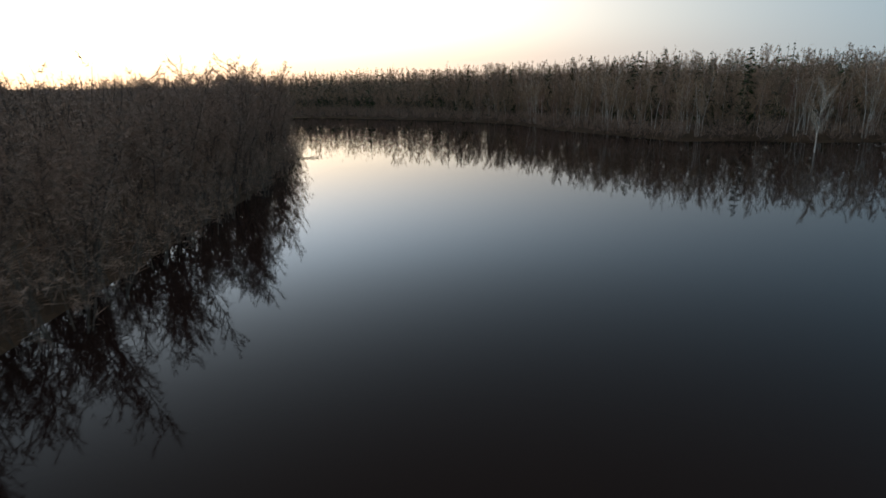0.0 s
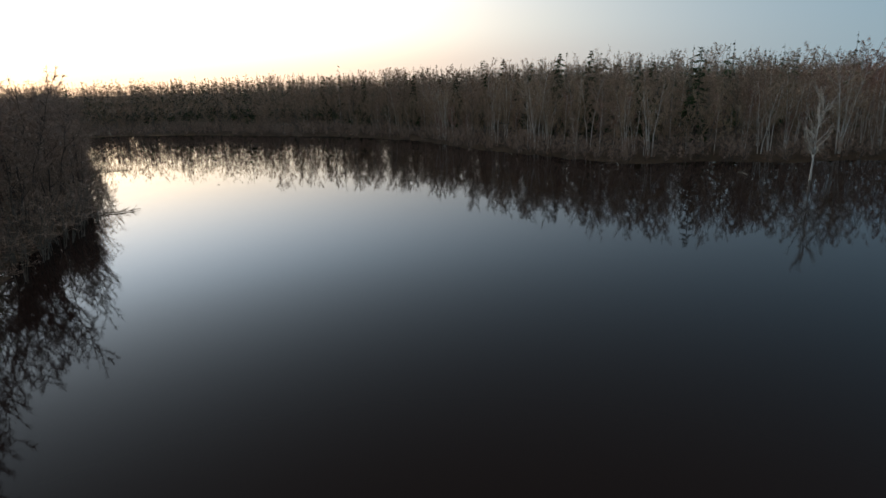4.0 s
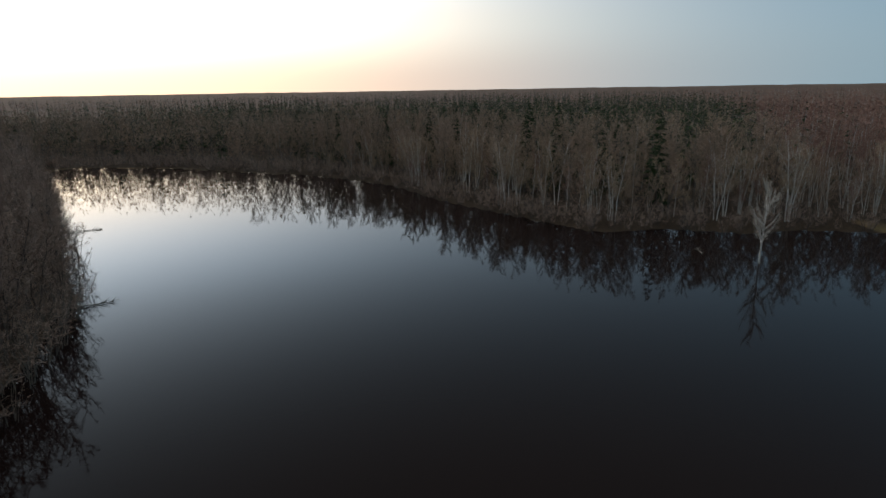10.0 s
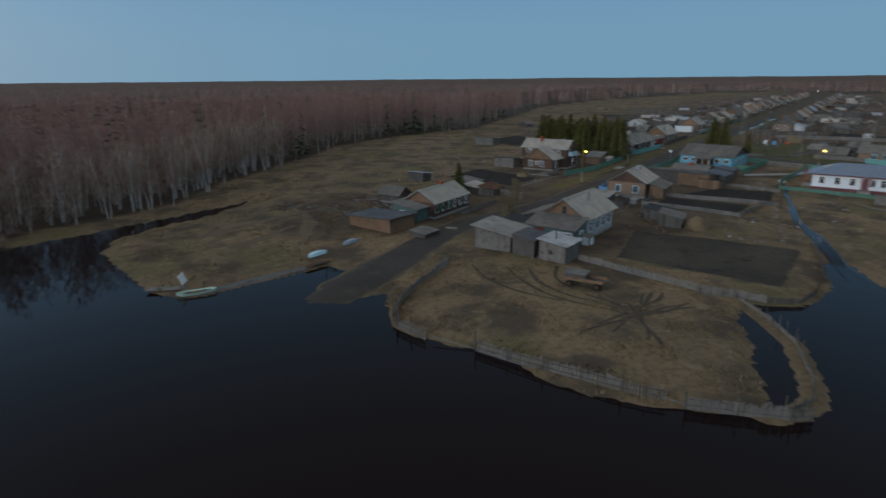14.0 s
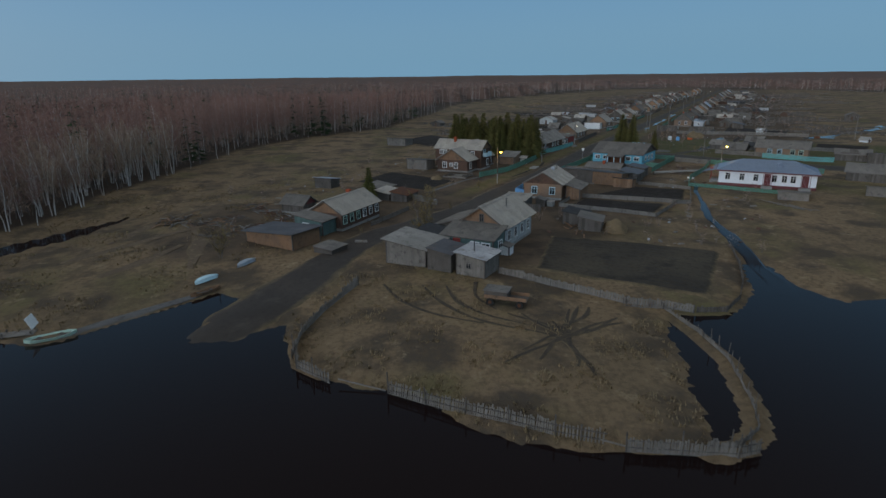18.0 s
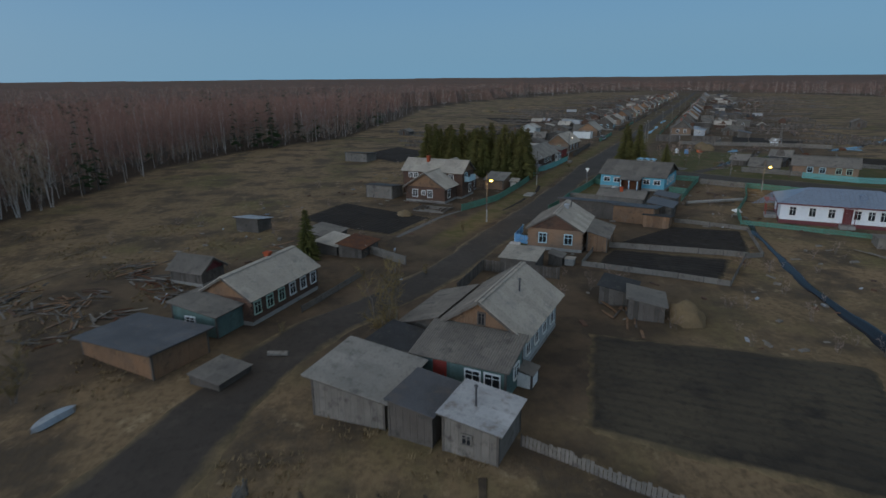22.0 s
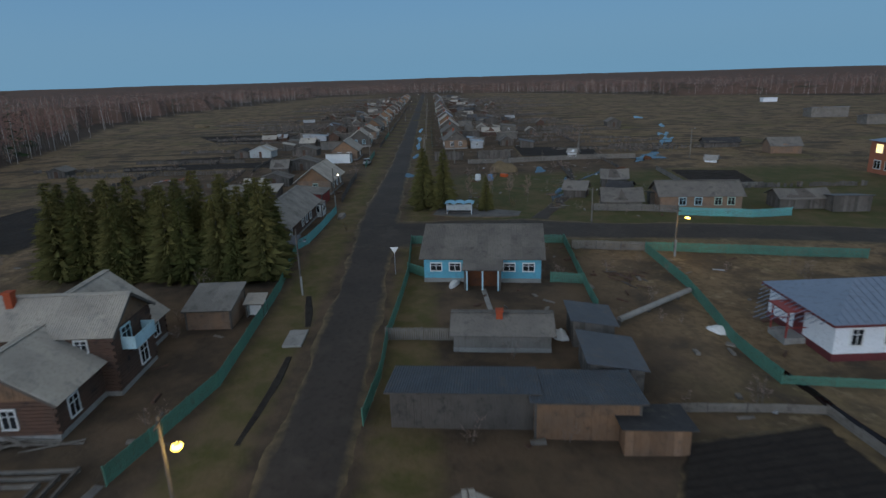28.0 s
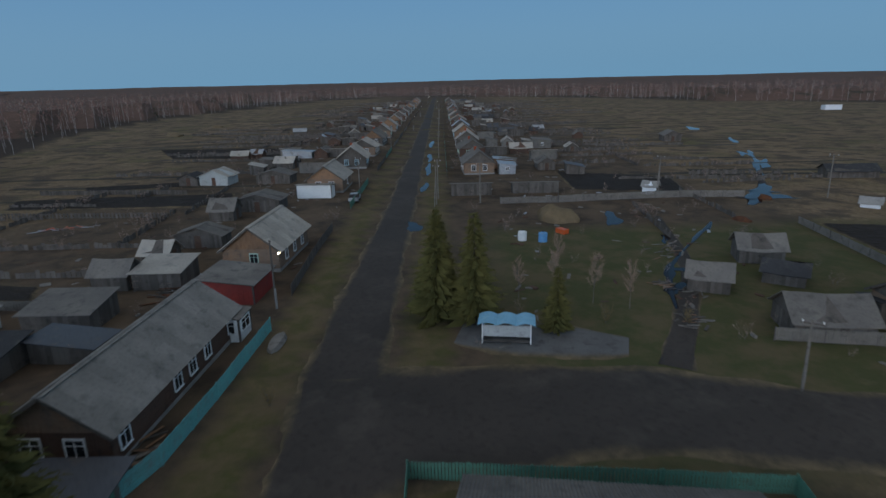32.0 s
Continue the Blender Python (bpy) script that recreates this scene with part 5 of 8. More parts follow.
shed("low open store with a flat board roof beside the street", 81.2, 30.6, -33, 3.0, 2.6, 0.5, 0.7, "planks_grey", "slate_old", 0.15, name="cellar_roof", category="cellar", seed=14)
house("small grey hut with a dark red gable and broken slate roof", 103.6, 37.6, 60, 4.2, 3.2, 1.6, 2.7, "planks_grey", "slate_old", "maroon_paint", 0.3, style="boards", name="hut", category="shed", seed=15)
shed("open-fronted hay shelter on posts in the field", 125.0, 35.2, 60, 3.6, 2.8, 1.5, 1.9, "planks_grey", "metal_pale", open_side=True, seed=16)
shed("low shed with a grey roof beside the lone spruce", 116.5, 24.8, -28, 4.6, 3.4, 1.3, 1.8, "planks_grey", "slate_old", seed=17)
shed("low shed with a rusty red roof in the yard", 110.8, 20.6, -28, 4.4, 3.0, 1.2, 1.6, "planks_grey", "rust", seed=18, sheets=False)
shed("low shed with a pale sheet roof in the yard", 112.6, 23.4, -28, 4.4, 2.6, 1.1, 1.5, "planks_grey", "slate_roof", seed=19)

# left slope in a darker grey than the right one
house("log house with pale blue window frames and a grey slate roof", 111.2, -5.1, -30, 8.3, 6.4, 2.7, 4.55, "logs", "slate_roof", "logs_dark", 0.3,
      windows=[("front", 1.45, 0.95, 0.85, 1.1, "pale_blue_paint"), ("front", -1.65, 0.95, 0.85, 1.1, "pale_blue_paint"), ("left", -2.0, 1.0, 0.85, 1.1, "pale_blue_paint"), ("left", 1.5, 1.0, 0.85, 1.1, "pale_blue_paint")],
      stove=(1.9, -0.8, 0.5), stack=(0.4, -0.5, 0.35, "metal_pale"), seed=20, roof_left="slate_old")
shed("lean-to entrance of warm planks along the log house", 108.8, -9.4, -30, 6.2, 2.3, 1.85, 2.45, "planks_warm", "slate_old", 0.3, doors=[("front", 0.3, "planks_warm")], name="porch", category="porch", seed=21)

# here too the left slope is set darker than the right
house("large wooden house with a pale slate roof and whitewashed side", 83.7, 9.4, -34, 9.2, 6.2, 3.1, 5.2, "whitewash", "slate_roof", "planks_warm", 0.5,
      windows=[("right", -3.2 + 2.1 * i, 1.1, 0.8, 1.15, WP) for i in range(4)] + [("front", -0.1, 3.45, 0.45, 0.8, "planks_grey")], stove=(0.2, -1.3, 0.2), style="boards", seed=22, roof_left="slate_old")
shed("deep turquoise veranda with ornate windows before the large wooden house", 77.9, 13.2, -124, 6.6, 3.3, 2.3, 3.1, "teal_boards", "slate_old", 0.35, windows=[("right", 2.4, 0.95, 1.0, 0.85, WP), ("right", 1.0, 0.95, 1.0, 0.85, WP), ("back", 0.3, 0.95, 1.0, 0.85, WP)], doors=[("right", -1.4, "red_paint")], name="veranda", category="veranda", seed=23)
shed("side lean-to roof on the street side of the grey house", 86.6, 14.0, 146, 7.4, 3.0, 2.0, 2.9, "planks_grey", "slate_old", 0.35, name="lean_to", category="shed", seed=24)
shed("dark-roofed woodshed open towards the yard", 81.0, 17.6, -34, 3.6, 3.4, 2.0, 2.4, "planks_grey", "felt_roof", sheets=False, open_side=True, seed=25)
shed("broad weathered log barn with a grey slate roof", 76.25, 20.2, -30, 5.2, 5.0, 2.05, 2.75, "planks_pale", "slate_worn", 0.45, name="barn", category="barn", seed=26)
shed("plank shed with a bluish metal roof between barn and bathhouse", 73.0, 16.8, -34, 3.9, 2.8, 2.0, 2.35, "planks_grey", "metal_dark", 0.2, seed=27)
b = shed("small log bathhouse with a pale sheet roof and a stove pipe", 70.9, 13.7, -34, 3.7, 3.3, 2.0, 2.4, "planks_pale", "metal_pale", 0.3, windows=[("front", 0.2, 0.9, 0.5, 0.5, "planks_pale")], name="bathhouse", category="bathhouse", seed=28)
pipe(b, -0.3, 0.3, 2.0, 3.6)
shed("little white-washed kennel shed under the veranda windows", 77.0, 9.3, -34, 1.4, 1.2, 1.0, 1.25, WP, "slate_old", 0.12, seed=29)

# two-storey house with a front wing
house("front wing of the brown two-storey house, with orange gable boards", 141.7, 7.6, -33, 5.6, 7.2, 2.7, 5.0, "logs_dark", "slate_roof", "planks_warm", 0.45,
      windows=[("front", 1.9, 0.9, 0.9, 1.15, WP), ("front", -0.9, 0.9, 0.8, 1.15, WP), ("front", 0.3, 1.3, 0.6, 0.6, WP), ("right", -1.2, 0.8, 0.9, 1.2, WP)], seed=30)
house("brown two-storey log house with white windows and a pale slate roof", 146.3, 5.9, 57.3, 11.4, 5.2, 4.6, 6.3, "logs_dark", "slate_roof", "planks_warm", 0.4,
      windows=[("left", 4.2 - i * 0.95, 3.35, 0.75, 0.75, WP) for i in range(2)] + [("left", -3.7, 3.3, 0.75, 0.75, WP), ("front", -0.9, 0.8, 1.0, 1.3, WP), ("front", 0.9, 3.2, 1.1, 1.1, "pale_blue_paint"), ("right", -3, 0.9, 0.9, 1.2, WP)],
      stack=(1.6, 0.7, 0.7), seed=32)
big_house = bpy.data.objects["house.%03d" % (sum(o.name.startswith("house") for o in bpy.data.objects) - 1)]
bm = bmesh.new()
box(bm, -6.7, -1.3, 2.9, -5.75, 1.6, 3.0)
box(bm, -6.7, -1.3, 3.0, -6.64, 1.6, 3.8)
for s in (-1.3, 1.54):
    box(bm, -6.7, s, 3.0, -5.75, s + 0.06, 3.8)
part("balcony", bm, "pale_blue_paint", big_house, "pale blue boarded balcony")
shed("garage shed with a grey slate roof behind the two-storey house", 150.3, -6.0, -122.7, 3.7, 4.0, 1.7, 2.5, "logs", "slate_worn", 0.25, seed=34)
shed("little white-posted well house by the green fence", 149.4, -9.2, -122.7, 1.4, 1.3, 1.3, 1.6, WP, "slate_roof", 0.2, open_side=True, name="well_house", category="well", seed=35)
house("rear wing of the brown two-storey house under a pale slate roof", 149.2, 3.4, -33, 6.2, 8.2, 2.4, 5.7, "logs_dark", "slate_roof", "planks_grey", 0.35, windows=[("right", 1.4, 0.9, 0.9, 1.2, WP)], seed=33)
shed("grey board shed with a sheet roof beside the two-storey house", 145.6, 15.8, 57, 5.2, 3.6, 1.8, 2.2, "planks_pale", "metal_dark", seed=36)
shed("weathered field shed with a sheet roof", 194.5, 19.5, 57, 6.5, 4.5, 1.7, 2.2, "planks_pale", "metal_dark", seed=37)

# light blue building: its long eave faces the river
house("light blue boarded building with a broad grey slate roof", 147.7, -33.5, 50, 11.6, 10.6, 2.55, 4.5, "sky_paint", "slate_old", "planks_grey", 0.45, style="boards",
      windows=[("left", x, 1.18, 1.05, 0.72, WP) for x in (-4.6, -2.7, 2.7, 4.6)] + [("front", -2.5 + 2.5 * i, 1.05, 0.9, 0.9, WP) for i in range(3)], name="building", category="building", seed=40)
pr = shed("slate-roofed porch with pale posts on the light blue building", 142.6, -29.4, -130, 3.4, 2.2, 2.05, 2.5, "rust", "slate_old", 0.25, open_side=True, name="porch", category="porch", seed=41)
for x in (-1.5, 0.0, 1.5):
    bm = bmesh.new()
    box(bm, x - 0.07, -1.25, -0.2, x + 0.07, -1.11, 2.0)
    part("post", bm, "pale_blue_paint", pr)
house("long low shed with a patched dark roof and brick chimney", 132.2, -23.2, 51, 7.2, 4.4, 1.5, 2.3, "planks_pale", "slate_old", None, 0.35, sheets=False, style="boards", name="shed", category="shed", stack=(0.2, 0.6, 0.5), seed=42)
shed("dark sheet-roofed lean-to shed in the yard", 128.4, -28.9, -38, 3.6, 3.0, 1.8, 2.2, "planks_grey", "metal_dark", sheets=False, seed=43)
shed("grey board shed with a dark sheet roof in the yard", 123.4, -25.4, -38, 4.6, 3.4, 1.7, 2.2, "planks_grey", "metal_dark", sheets=False, seed=44)
shed("long byre with a dark corrugated roof", 125.7, -14.8, 52, 8.4, 3.6, 1.9, 2.4, "planks_grey", "metal_dark", 0.35, seed=45)
shed("byre of warm planks with a dark ribbed sheet roof", 120.9, -20.0, 52, 5.8, 4.2, 1.9, 2.4, "planks_warm", "metal_dark", 0.35, seed=46)
shed("small plank store with a felt roof by the byre", 117.0, -21.4, 52, 3.4, 2.6, 1.4, 1.7, "planks_warm", "felt_roof", sheets=False, seed=47)


def hip_building(label, x, y, turn, L, W, he, hr, ridge, wall, plinth, roof, wins, doors, name="building"):
    """A plastered building under a hipped roof; the long front looks to -y."""
    root = thing(name, x, y, height(x, y), turn, label, "building")
    a, b, o = L / 2, W / 2, 0.5
    bm = bmesh.new()
    box(bm, -a - 0.05, -b - 0.05, -0.4, a + 0.05, b + 0.05, 0.55)
    part("plinth", bm, plinth, root)
    bm = bmesh.new()
    box(bm, -a, -b, 0.5, a, b, he)
    part("wall", bm, wall, root)
    e = [Vector(p) for p in ((-a - o, -b - o, he), (a + o, -b - o, he), (a + o, b + o, he), (-a - o, b + o, he))]
    r = [Vector((-ridge, 0, hr)), Vector((ridge, 0, hr))]
    for cs in ((e[0], e[1], r[1], r[0]), (e[2], e[3], r[0], r[1]), (e[1], e[2], r[1]), (e[3], e[0], r[0])):
        bm = bmesh.new()
        n = (cs[1] - cs[0]).cross(cs[2] - cs[0]).normalized()
        lo, hi = [bm.verts.new(p - n * 0.06) for p in cs], [bm.verts.new(p) for p in cs]
        bm.faces.new(lo[::-1]), bm.faces.new(hi)
        for i in range(len(cs)):
            j = (i + 1) % len(cs)
            bm.faces.new((lo[i], lo[j], hi[j], hi[i]))
        bmesh.ops.recalc_face_normals(bm, faces=bm.faces)
        slope = part("roof", bm, roof, root)
        bm = bmesh.new()
        u = (cs[1] - cs[0]).normalized()
        up = n.cross(u)
        k = 0.55
        while k < (cs[1] - cs[0]).length - 0.3:
            p = cs[0] + u * k
            tops = [(cs[2] - cs[1])] + ([cs[3] - cs[0]] if len(cs) > 3 else [cs[2] - cs[0]])
            full = (r[0] - e[0]).dot(up) if abs(up.x) < 0.5 else (r[1] - e[1]).dot(up)
            slope_in = min(k / max(0.01, (tops[1]).dot(u)), ((cs[1] - cs[0]).length - k) / max(0.01, -(tops[0]).dot(u)), 1.0)
            bar(bm, p + n * 0.02, p + up * full * slope_in + n * 0.02, 0.03, 0.05)
            k += 0.55
        tagged(part("seams", bm, roof, slope), kind="stuff")
    bm = bmesh.new()
    for i in range(4):
        bar(bm, e[i] - Vector((0, 0, 0.09)), e[(i + 1) % 4] - Vector((0, 0, 0.09)), 0.05, 0.18)
    part("eaves_board", bm, plinth, root)
    for x0 in wins:
        window(root, (x0, -b - 0.03, 1.25), 0, 0.75, 1.15, WP, 2)
    for y0 in (-1.8, 1.8):
        window(root, (a + 0.03, y0, 1.25), 90, 0.75, 1.15, WP, 2)
    for x0 in doors:
        door(root, (x0, -b - 0.04, 0.5), 0, 0.9, 2.0, "maroon_paint")
        bm = bmesh.new()
        box(bm, x0 - 0.9, -b - 1.3, -0.2, x0 + 0.9, -b - 0.02, 0.45)
        part("step", bm, "concrete", root)
        bm = bmesh.new()
        box(bm, x0 - 0.8, -b - 1.1, 2.85, x0 + 0.8, -b, 2.93)
        part("canopy", bm, "maroon_paint", root)
        for s in (-0.7, 0.7):
            bm = bmesh.new()
            bar(bm, (x0 + s, -b - 1.05, 0.4), (x0 + s, -b - 1.05, 2.86), 0.07)
            part("canopy_post", bm, "maroon_paint", root)
    return root


hb = hip_building("long white plastered building with maroon plinth and blue hipped roof", 114.5, -47.9, 57.3 + 180, 15.9, 8.0, 2.95, 4.7, 4.2, "white_plaster", "maroon_paint", "metal_blue",
                  [-6.4, -4.0, -1.7, 1.3, 2.9, 4.3], [0.2, 6.2])
# red porch on the white building's end
bm = bmesh.new()
box(bm, -9.6, -1.2, -0.3, -8.0, 1.0, 0.5)
part("porch_floor", bm, "concrete", hb)
for s in (-1.1, 0.9):
    bm = bmesh.new()
    bar(bm, (-9.5, s, 0.4), (-9.5, s, 2.6), 0.09)
    bar(bm, (-9.5, s, 1.3), (-8.0, s, 1.3), 0.06)
    part("porch_rail", bm, "red_paint", hb)
bm = bmesh.new()
box(bm, -9.8, -1.3, 2.6, -7.9, 1.1, 2.68)
part("porch_roof", bm, "red_paint", hb)
door(hb, (-7.98, -0.1, 0.5), -90, 0.9, 2.0, "maroon_paint")
bm = bmesh.new()
prism(bm, 0.9, 0.8, 0.0, 0.5, 0.8)
dm = part("dormer", bm, "metal_blue", hb)
dm.matrix_basis = pose(2.0, -2.0, 3.75, 0, 0, 90)
shed("small white-walled cellar shed with a grey roof beside the white building", 101.8, -44.6, 57, 4.4, 3.2, 1.0, 1.3, "planks_pale", "slate_old", 0.25, sheets=False, seed=50)


def school(x, y, turn):
    """Two storeys of red brick under a blue hipped roof, with a lower wing."""
    root = thing("school", x, y, height(x, y), turn, "two-storey red brick school with white windows and a blue roof", "school")
    bm = bmesh.new()
    box(bm, 0, -15, -0.5, 24, 0, 6.0)
    part("wall", bm, "brickwork", root)
    bm = bmesh.new()
    box(bm, 3, -36, -0.5, 17, -15, 3.4)
    part("wing", bm, "brickwork", root)
    for x0, y0, x1, y1, z0, z1, in ((-0.5, -15.5, 24.5, 0.5, 6.0, 8.2), (2.5, -36.5, 17.5, -14.9, 3.4, 5.2)):
        bm = bmesh.new()
        w = min(x1 - x0, y1 - y0) / 2
        mx = [(x0 + w, (y0 + y1) / 2), (x1 - w, (y0 + y1) / 2)] if x1 - x0 > y1 - y0 else [((x0 + x1) / 2, y0 + w), ((x0 + x1) / 2, y1 - w)]
        v = [bm.verts.new(p) for p in ((x0, y0, z0), (x1, y0, z0), (x1, y1, z0), (x0, y1, z0), (*mx[0], z1), (*mx[1], z1))]
        fs = ((0, 1, 5, 4), (1, 2, 5), (2, 3, 4, 5), (3, 0, 4), (3, 2, 1, 0)) if x1 - x0 > y1 - y0 else ((0, 1, 4), (1, 2, 5, 4), (2, 3, 5), (3, 0, 4, 5), (3, 2, 1, 0))
        for f in fs:
            bm.faces.new([v[i] for i in f])
        part("roof", bm, "metal_blue", root)
    for fl in (0.9, 3.9):
        for i in range(8):
            window(root, (2.0 + 2.8 * i, 0.04, fl), 180, 1.6, 1.5, WP, 2, glass="lit_window" if fl > 2 and i == 7 else "window_glass")
        for i in range(5):
            if not (fl < 2 and i in (2,)):
                window(root, (-0.04, -2.2 - 2.6 * i, fl), -90, 1.5, 1.5, WP, 2)
    for i in range(6):
        window(root, (2.96, -17.5 - 3.1 * i, 0.9), -90, 1.7, 1.5, WP, 2)
    door(root, (-0.05, -7.4, 0.3), -90, 1.5, 2.2, WP)
    bm = bmesh.new()
    box(bm, -2.4, -9.4, 2.7, 0, -5.4, 2.9)
    part("canopy", bm, WP, root)
    for yy in (-9.2, -5.6):
        bm = bmesh.new()
        bar(bm, (-2.2, yy, -0.2), (-2.2, yy, 2.7), 0.3)
        part("canopy_post", bm, "brick_red", root)
    bm = bmesh.new()
    for k in range(3):
        box(bm, -2.8 - 0.3 * k, -9.6, -0.4, -0.02, -5.2, 0.3 - 0.15 * k - 0.002 * k)
    part("step", bm, "concrete", root)
    return root


school(127.4, -114.5, STREET)
ribbon("pavement", [(123, -122), (112, -113), (100, -104)], [9, 6, 5], "gravel_patch", "pale concrete yard before the school", 0.07, seed=8)

# ---- down the street ----
house("long low dark brown house with a broad weathered roof", 178.6, -21.9, -35, 17.4, 6.2, 2.4, 4.5, "logs_dark", "slate_worn", "logs", 0.4, style="boards",
      windows=[("right", x, 0.9, 0.9, 1.15, WP) for x in (-7.6, -1.5, 0.6, 3.0, 7.2)] + [("front", y, 0.9, 1.0, 1.0, WP) for y in (-1.2, 1.2)], seed=60)
shed("white glazed porch on the long house", 183.6, -29.2, -35, 2.4, 1.6, 1.9, 2.2, WP, "slate_old", 0.15, windows=[("right", 0, 0.8, 1.6, 0.9, WP), ("front", 0, 0.8, 0.9, 0.9, WP)], name="porch", category="porch", seed=61)
house("log house with an orange gable and a tall weathered slate roof", 204.0, -38.2, -36, 10.8, 6.0, 2.6, 4.9, "logs", "slate_roof", "planks_warm", 0.45,
      windows=[("front", -0.3, 0.9, 0.8, 1.1, "mint_paint"), ("right", -3, 0.9, 0.8, 1.1, WP), ("right", 0, 0.9, 0.8, 1.1, WP), ("right", 3, 0.9, 0.8, 1.1, WP)], seed=62)
shed("board store with red-edged slate roof between the houses", 193.5, -32.0, -36, 5.5, 5.0, 1.9, 2.4, "red_paint", "slate_old", 0.3, seed=63)
shed("white-fronted yard gate shed", 236.6, -56.6, 54, 6.2, 2.6, 2.0, 2.3, WP, "slate_roof", 0.25, seed=64)
house("house with a pale slate roof behind a white-fronted shed", 243.0, -62.0, -34, 9.5, 6.5, 2.6, 4.9, "logs", "slate_roof", "planks_warm", 0.45, sheets=False,
      windows=[("front", -1.2, 0.9, 0.9, 1.1, WP), ("front", 1.2, 0.9, 0.9, 1.1, WP), ("right", 0, 0.9, 0.9, 1.1, WP)], seed=65)

rnd = random.Random(21)
ROOFS, WALLS, TRIMS = ["slate_roof", "slate_roof", "slate_old", "metal_pale"], ["logs", "logs", "logs_dark", "planks_grey"], [WP, "pale_blue_paint", "mint_paint"]


def farmstead(u, v, side, k):
    """A house at the street with its sheds, fence and plot behind."""
    x, y = st(u, v)
    L, W = rnd.uniform(7.5, 10.5), rnd.uniform(5.8, 7)
    tr = rnd.choice(TRIMS)
    near = u < 230
    house(("weathered log house with %s along the village street" % ("white windows" if tr == WP else "painted windows")), x, y, STREET + rnd.uniform(-4, 4), L, W, 2.5, 4.6 + rnd.uniform(-0.3, 0.4), rnd.choice(WALLS), rnd.choice(ROOFS),
          "planks_warm" if rnd.random() < 0.35 else "planks_grey", 0.45, sheets=near and k < 3, style="logs" if near else "plain",
          windows=[("front", -1.2, 0.9, 0.8, 1.1, tr), ("front", 1.2, 0.9, 0.8, 1.1, tr)] + [("right" if side < 0 else "left", t, 0.9, 0.8, 1.1, tr) for t in (-2.4, 0, 2.4)],
          stack=(0.5, 0.4, 0.45) if rnd.random() < 0.7 else None, group="houses down the street", seed=100 + k)
    for j in range(3):
        du, dv = rnd.uniform(-9, 9), side * rnd.uniform(6 + 5 * j, 10 + 6 * j)
        sx, sy = st(u + du, v + dv)
        (hut if j == 1 else lambda *a, sheets=None, **kw: shed(*a, sheets=False, **kw))(rnd.choice(["grey plank shed behind a street house", "weathered board barn with a sheet roof", "low store with a dark roof in a yard"]), sx, sy, STREET + rnd.choice((0, 90)) + rnd.uniform(-6, 6), rnd.uniform(3.5, 7), rnd.uniform(2.8, 4.2), 1.6, 2.3 + 0.5 * (j == 1),
             rnd.choice(["planks_grey", "planks_pale", "planks_grey", "logs_dark"]), rnd.choice(["slate_old", "metal_dark", "slate_roof", "slate_roof"]), group="yard sheds", seed=200 + 5 * k + j)
    f0, f1 = u - 10, u + 10
    vv = v - side * (abs(v) - 7.8)
    fence(rnd.choice(["weathered board fence along the street", "old grey garden fence by the street"]), [st(f0, vv), st(f1, vv)], 1.1, rnd.choice(["planks_grey", "green_paint", "planks_pale"]), seed=300 + k, span=4.0, wide=0.16)


k = 0
for u in (140, 162, 186, 212, 240, 270, 302, 336, 372, 410, 450, 495, 540):
    farmstead(u + rnd.uniform(-3, 3), -14.5, -1, k)
    k += 1
for u in (128, 152, 178, 204, 232, 262, 296, 330, 366, 404, 446, 490, 536):
    farmstead(u + rnd.uniform(-3, 3), 14.5, 1, k)
    k += 1

# ---- plots and fences ----
plot("garden_plot", [(109.2, -11.4), (101.8, -25.6), (112.4, -31.2), (115.9, -22.8)], "soil", "freshly dug black garden plot", seed=1)
plot("garden_plot", [(101.0, -5.2), (93.0, -16.0), (100.4, -22.2), (107.0, -9.8)], "soil", "freshly dug black garden plot inside a low plank border", seed=2)
plot("garden_plot", [(84.0, 2.0), (75.4, -17.0), (61, -7.8), (70.8, 7.6)], "soil_grassy", "large dark ploughed field behind the barns", 0.9, seed=3)
plot("garden_plot", [(129.4, 30.0), (141.0, 22.8), (127, 9.2), (117.6, 16.4)], "soil", "dark ploughed plot beside the street", seed=4)
plot("garden_plot", [(93.4, 10.6), (100.0, 6.8), (96.4, 0.6), (90.2, 4.4)], "soil", "dark yard of dug earth behind the grey house", seed=5)
plot("garden_plot", [(231, -108.5), (212, -95.5), (198, -109), (210, -120)], "soil", "broad black ploughed garden behind a fence", seed=6)
plot("garden_plot", [(345, -46), (319, -79), (293, -69), (315, -45)], "soil", "dark ploughed strip in the fields", seed=7)
plot("garden_plot", [(277, -22), (269.6, -40.5), (263, -38.7), (270, -22)], "soil", "narrow dark ploughed strip behind the houses", seed=8)
plot("garden_plot", [(268, -11), (250, -46), (237, -42), (258, -10)], "soil", "long dark ploughed strip behind the houses", seed=11)
plot("garden_plot", [(217, -6), (208, -16), (203, -15), (209, -6)], "soil", "narrow dark ploughed plot by the sheds", seed=12)
plot("garden_plot", [(223, 7.5), (205, 0), (187, 10), (205, 22)], "soil", "dark ploughed plot beyond the spruces", seed=9)
plot("garden_plot", [(174.5, -103), (164.8, -112.6), (153.5, -100.5), (158.8, -90)], "soil", "dark ploughed plot beyond the side street", seed=10)

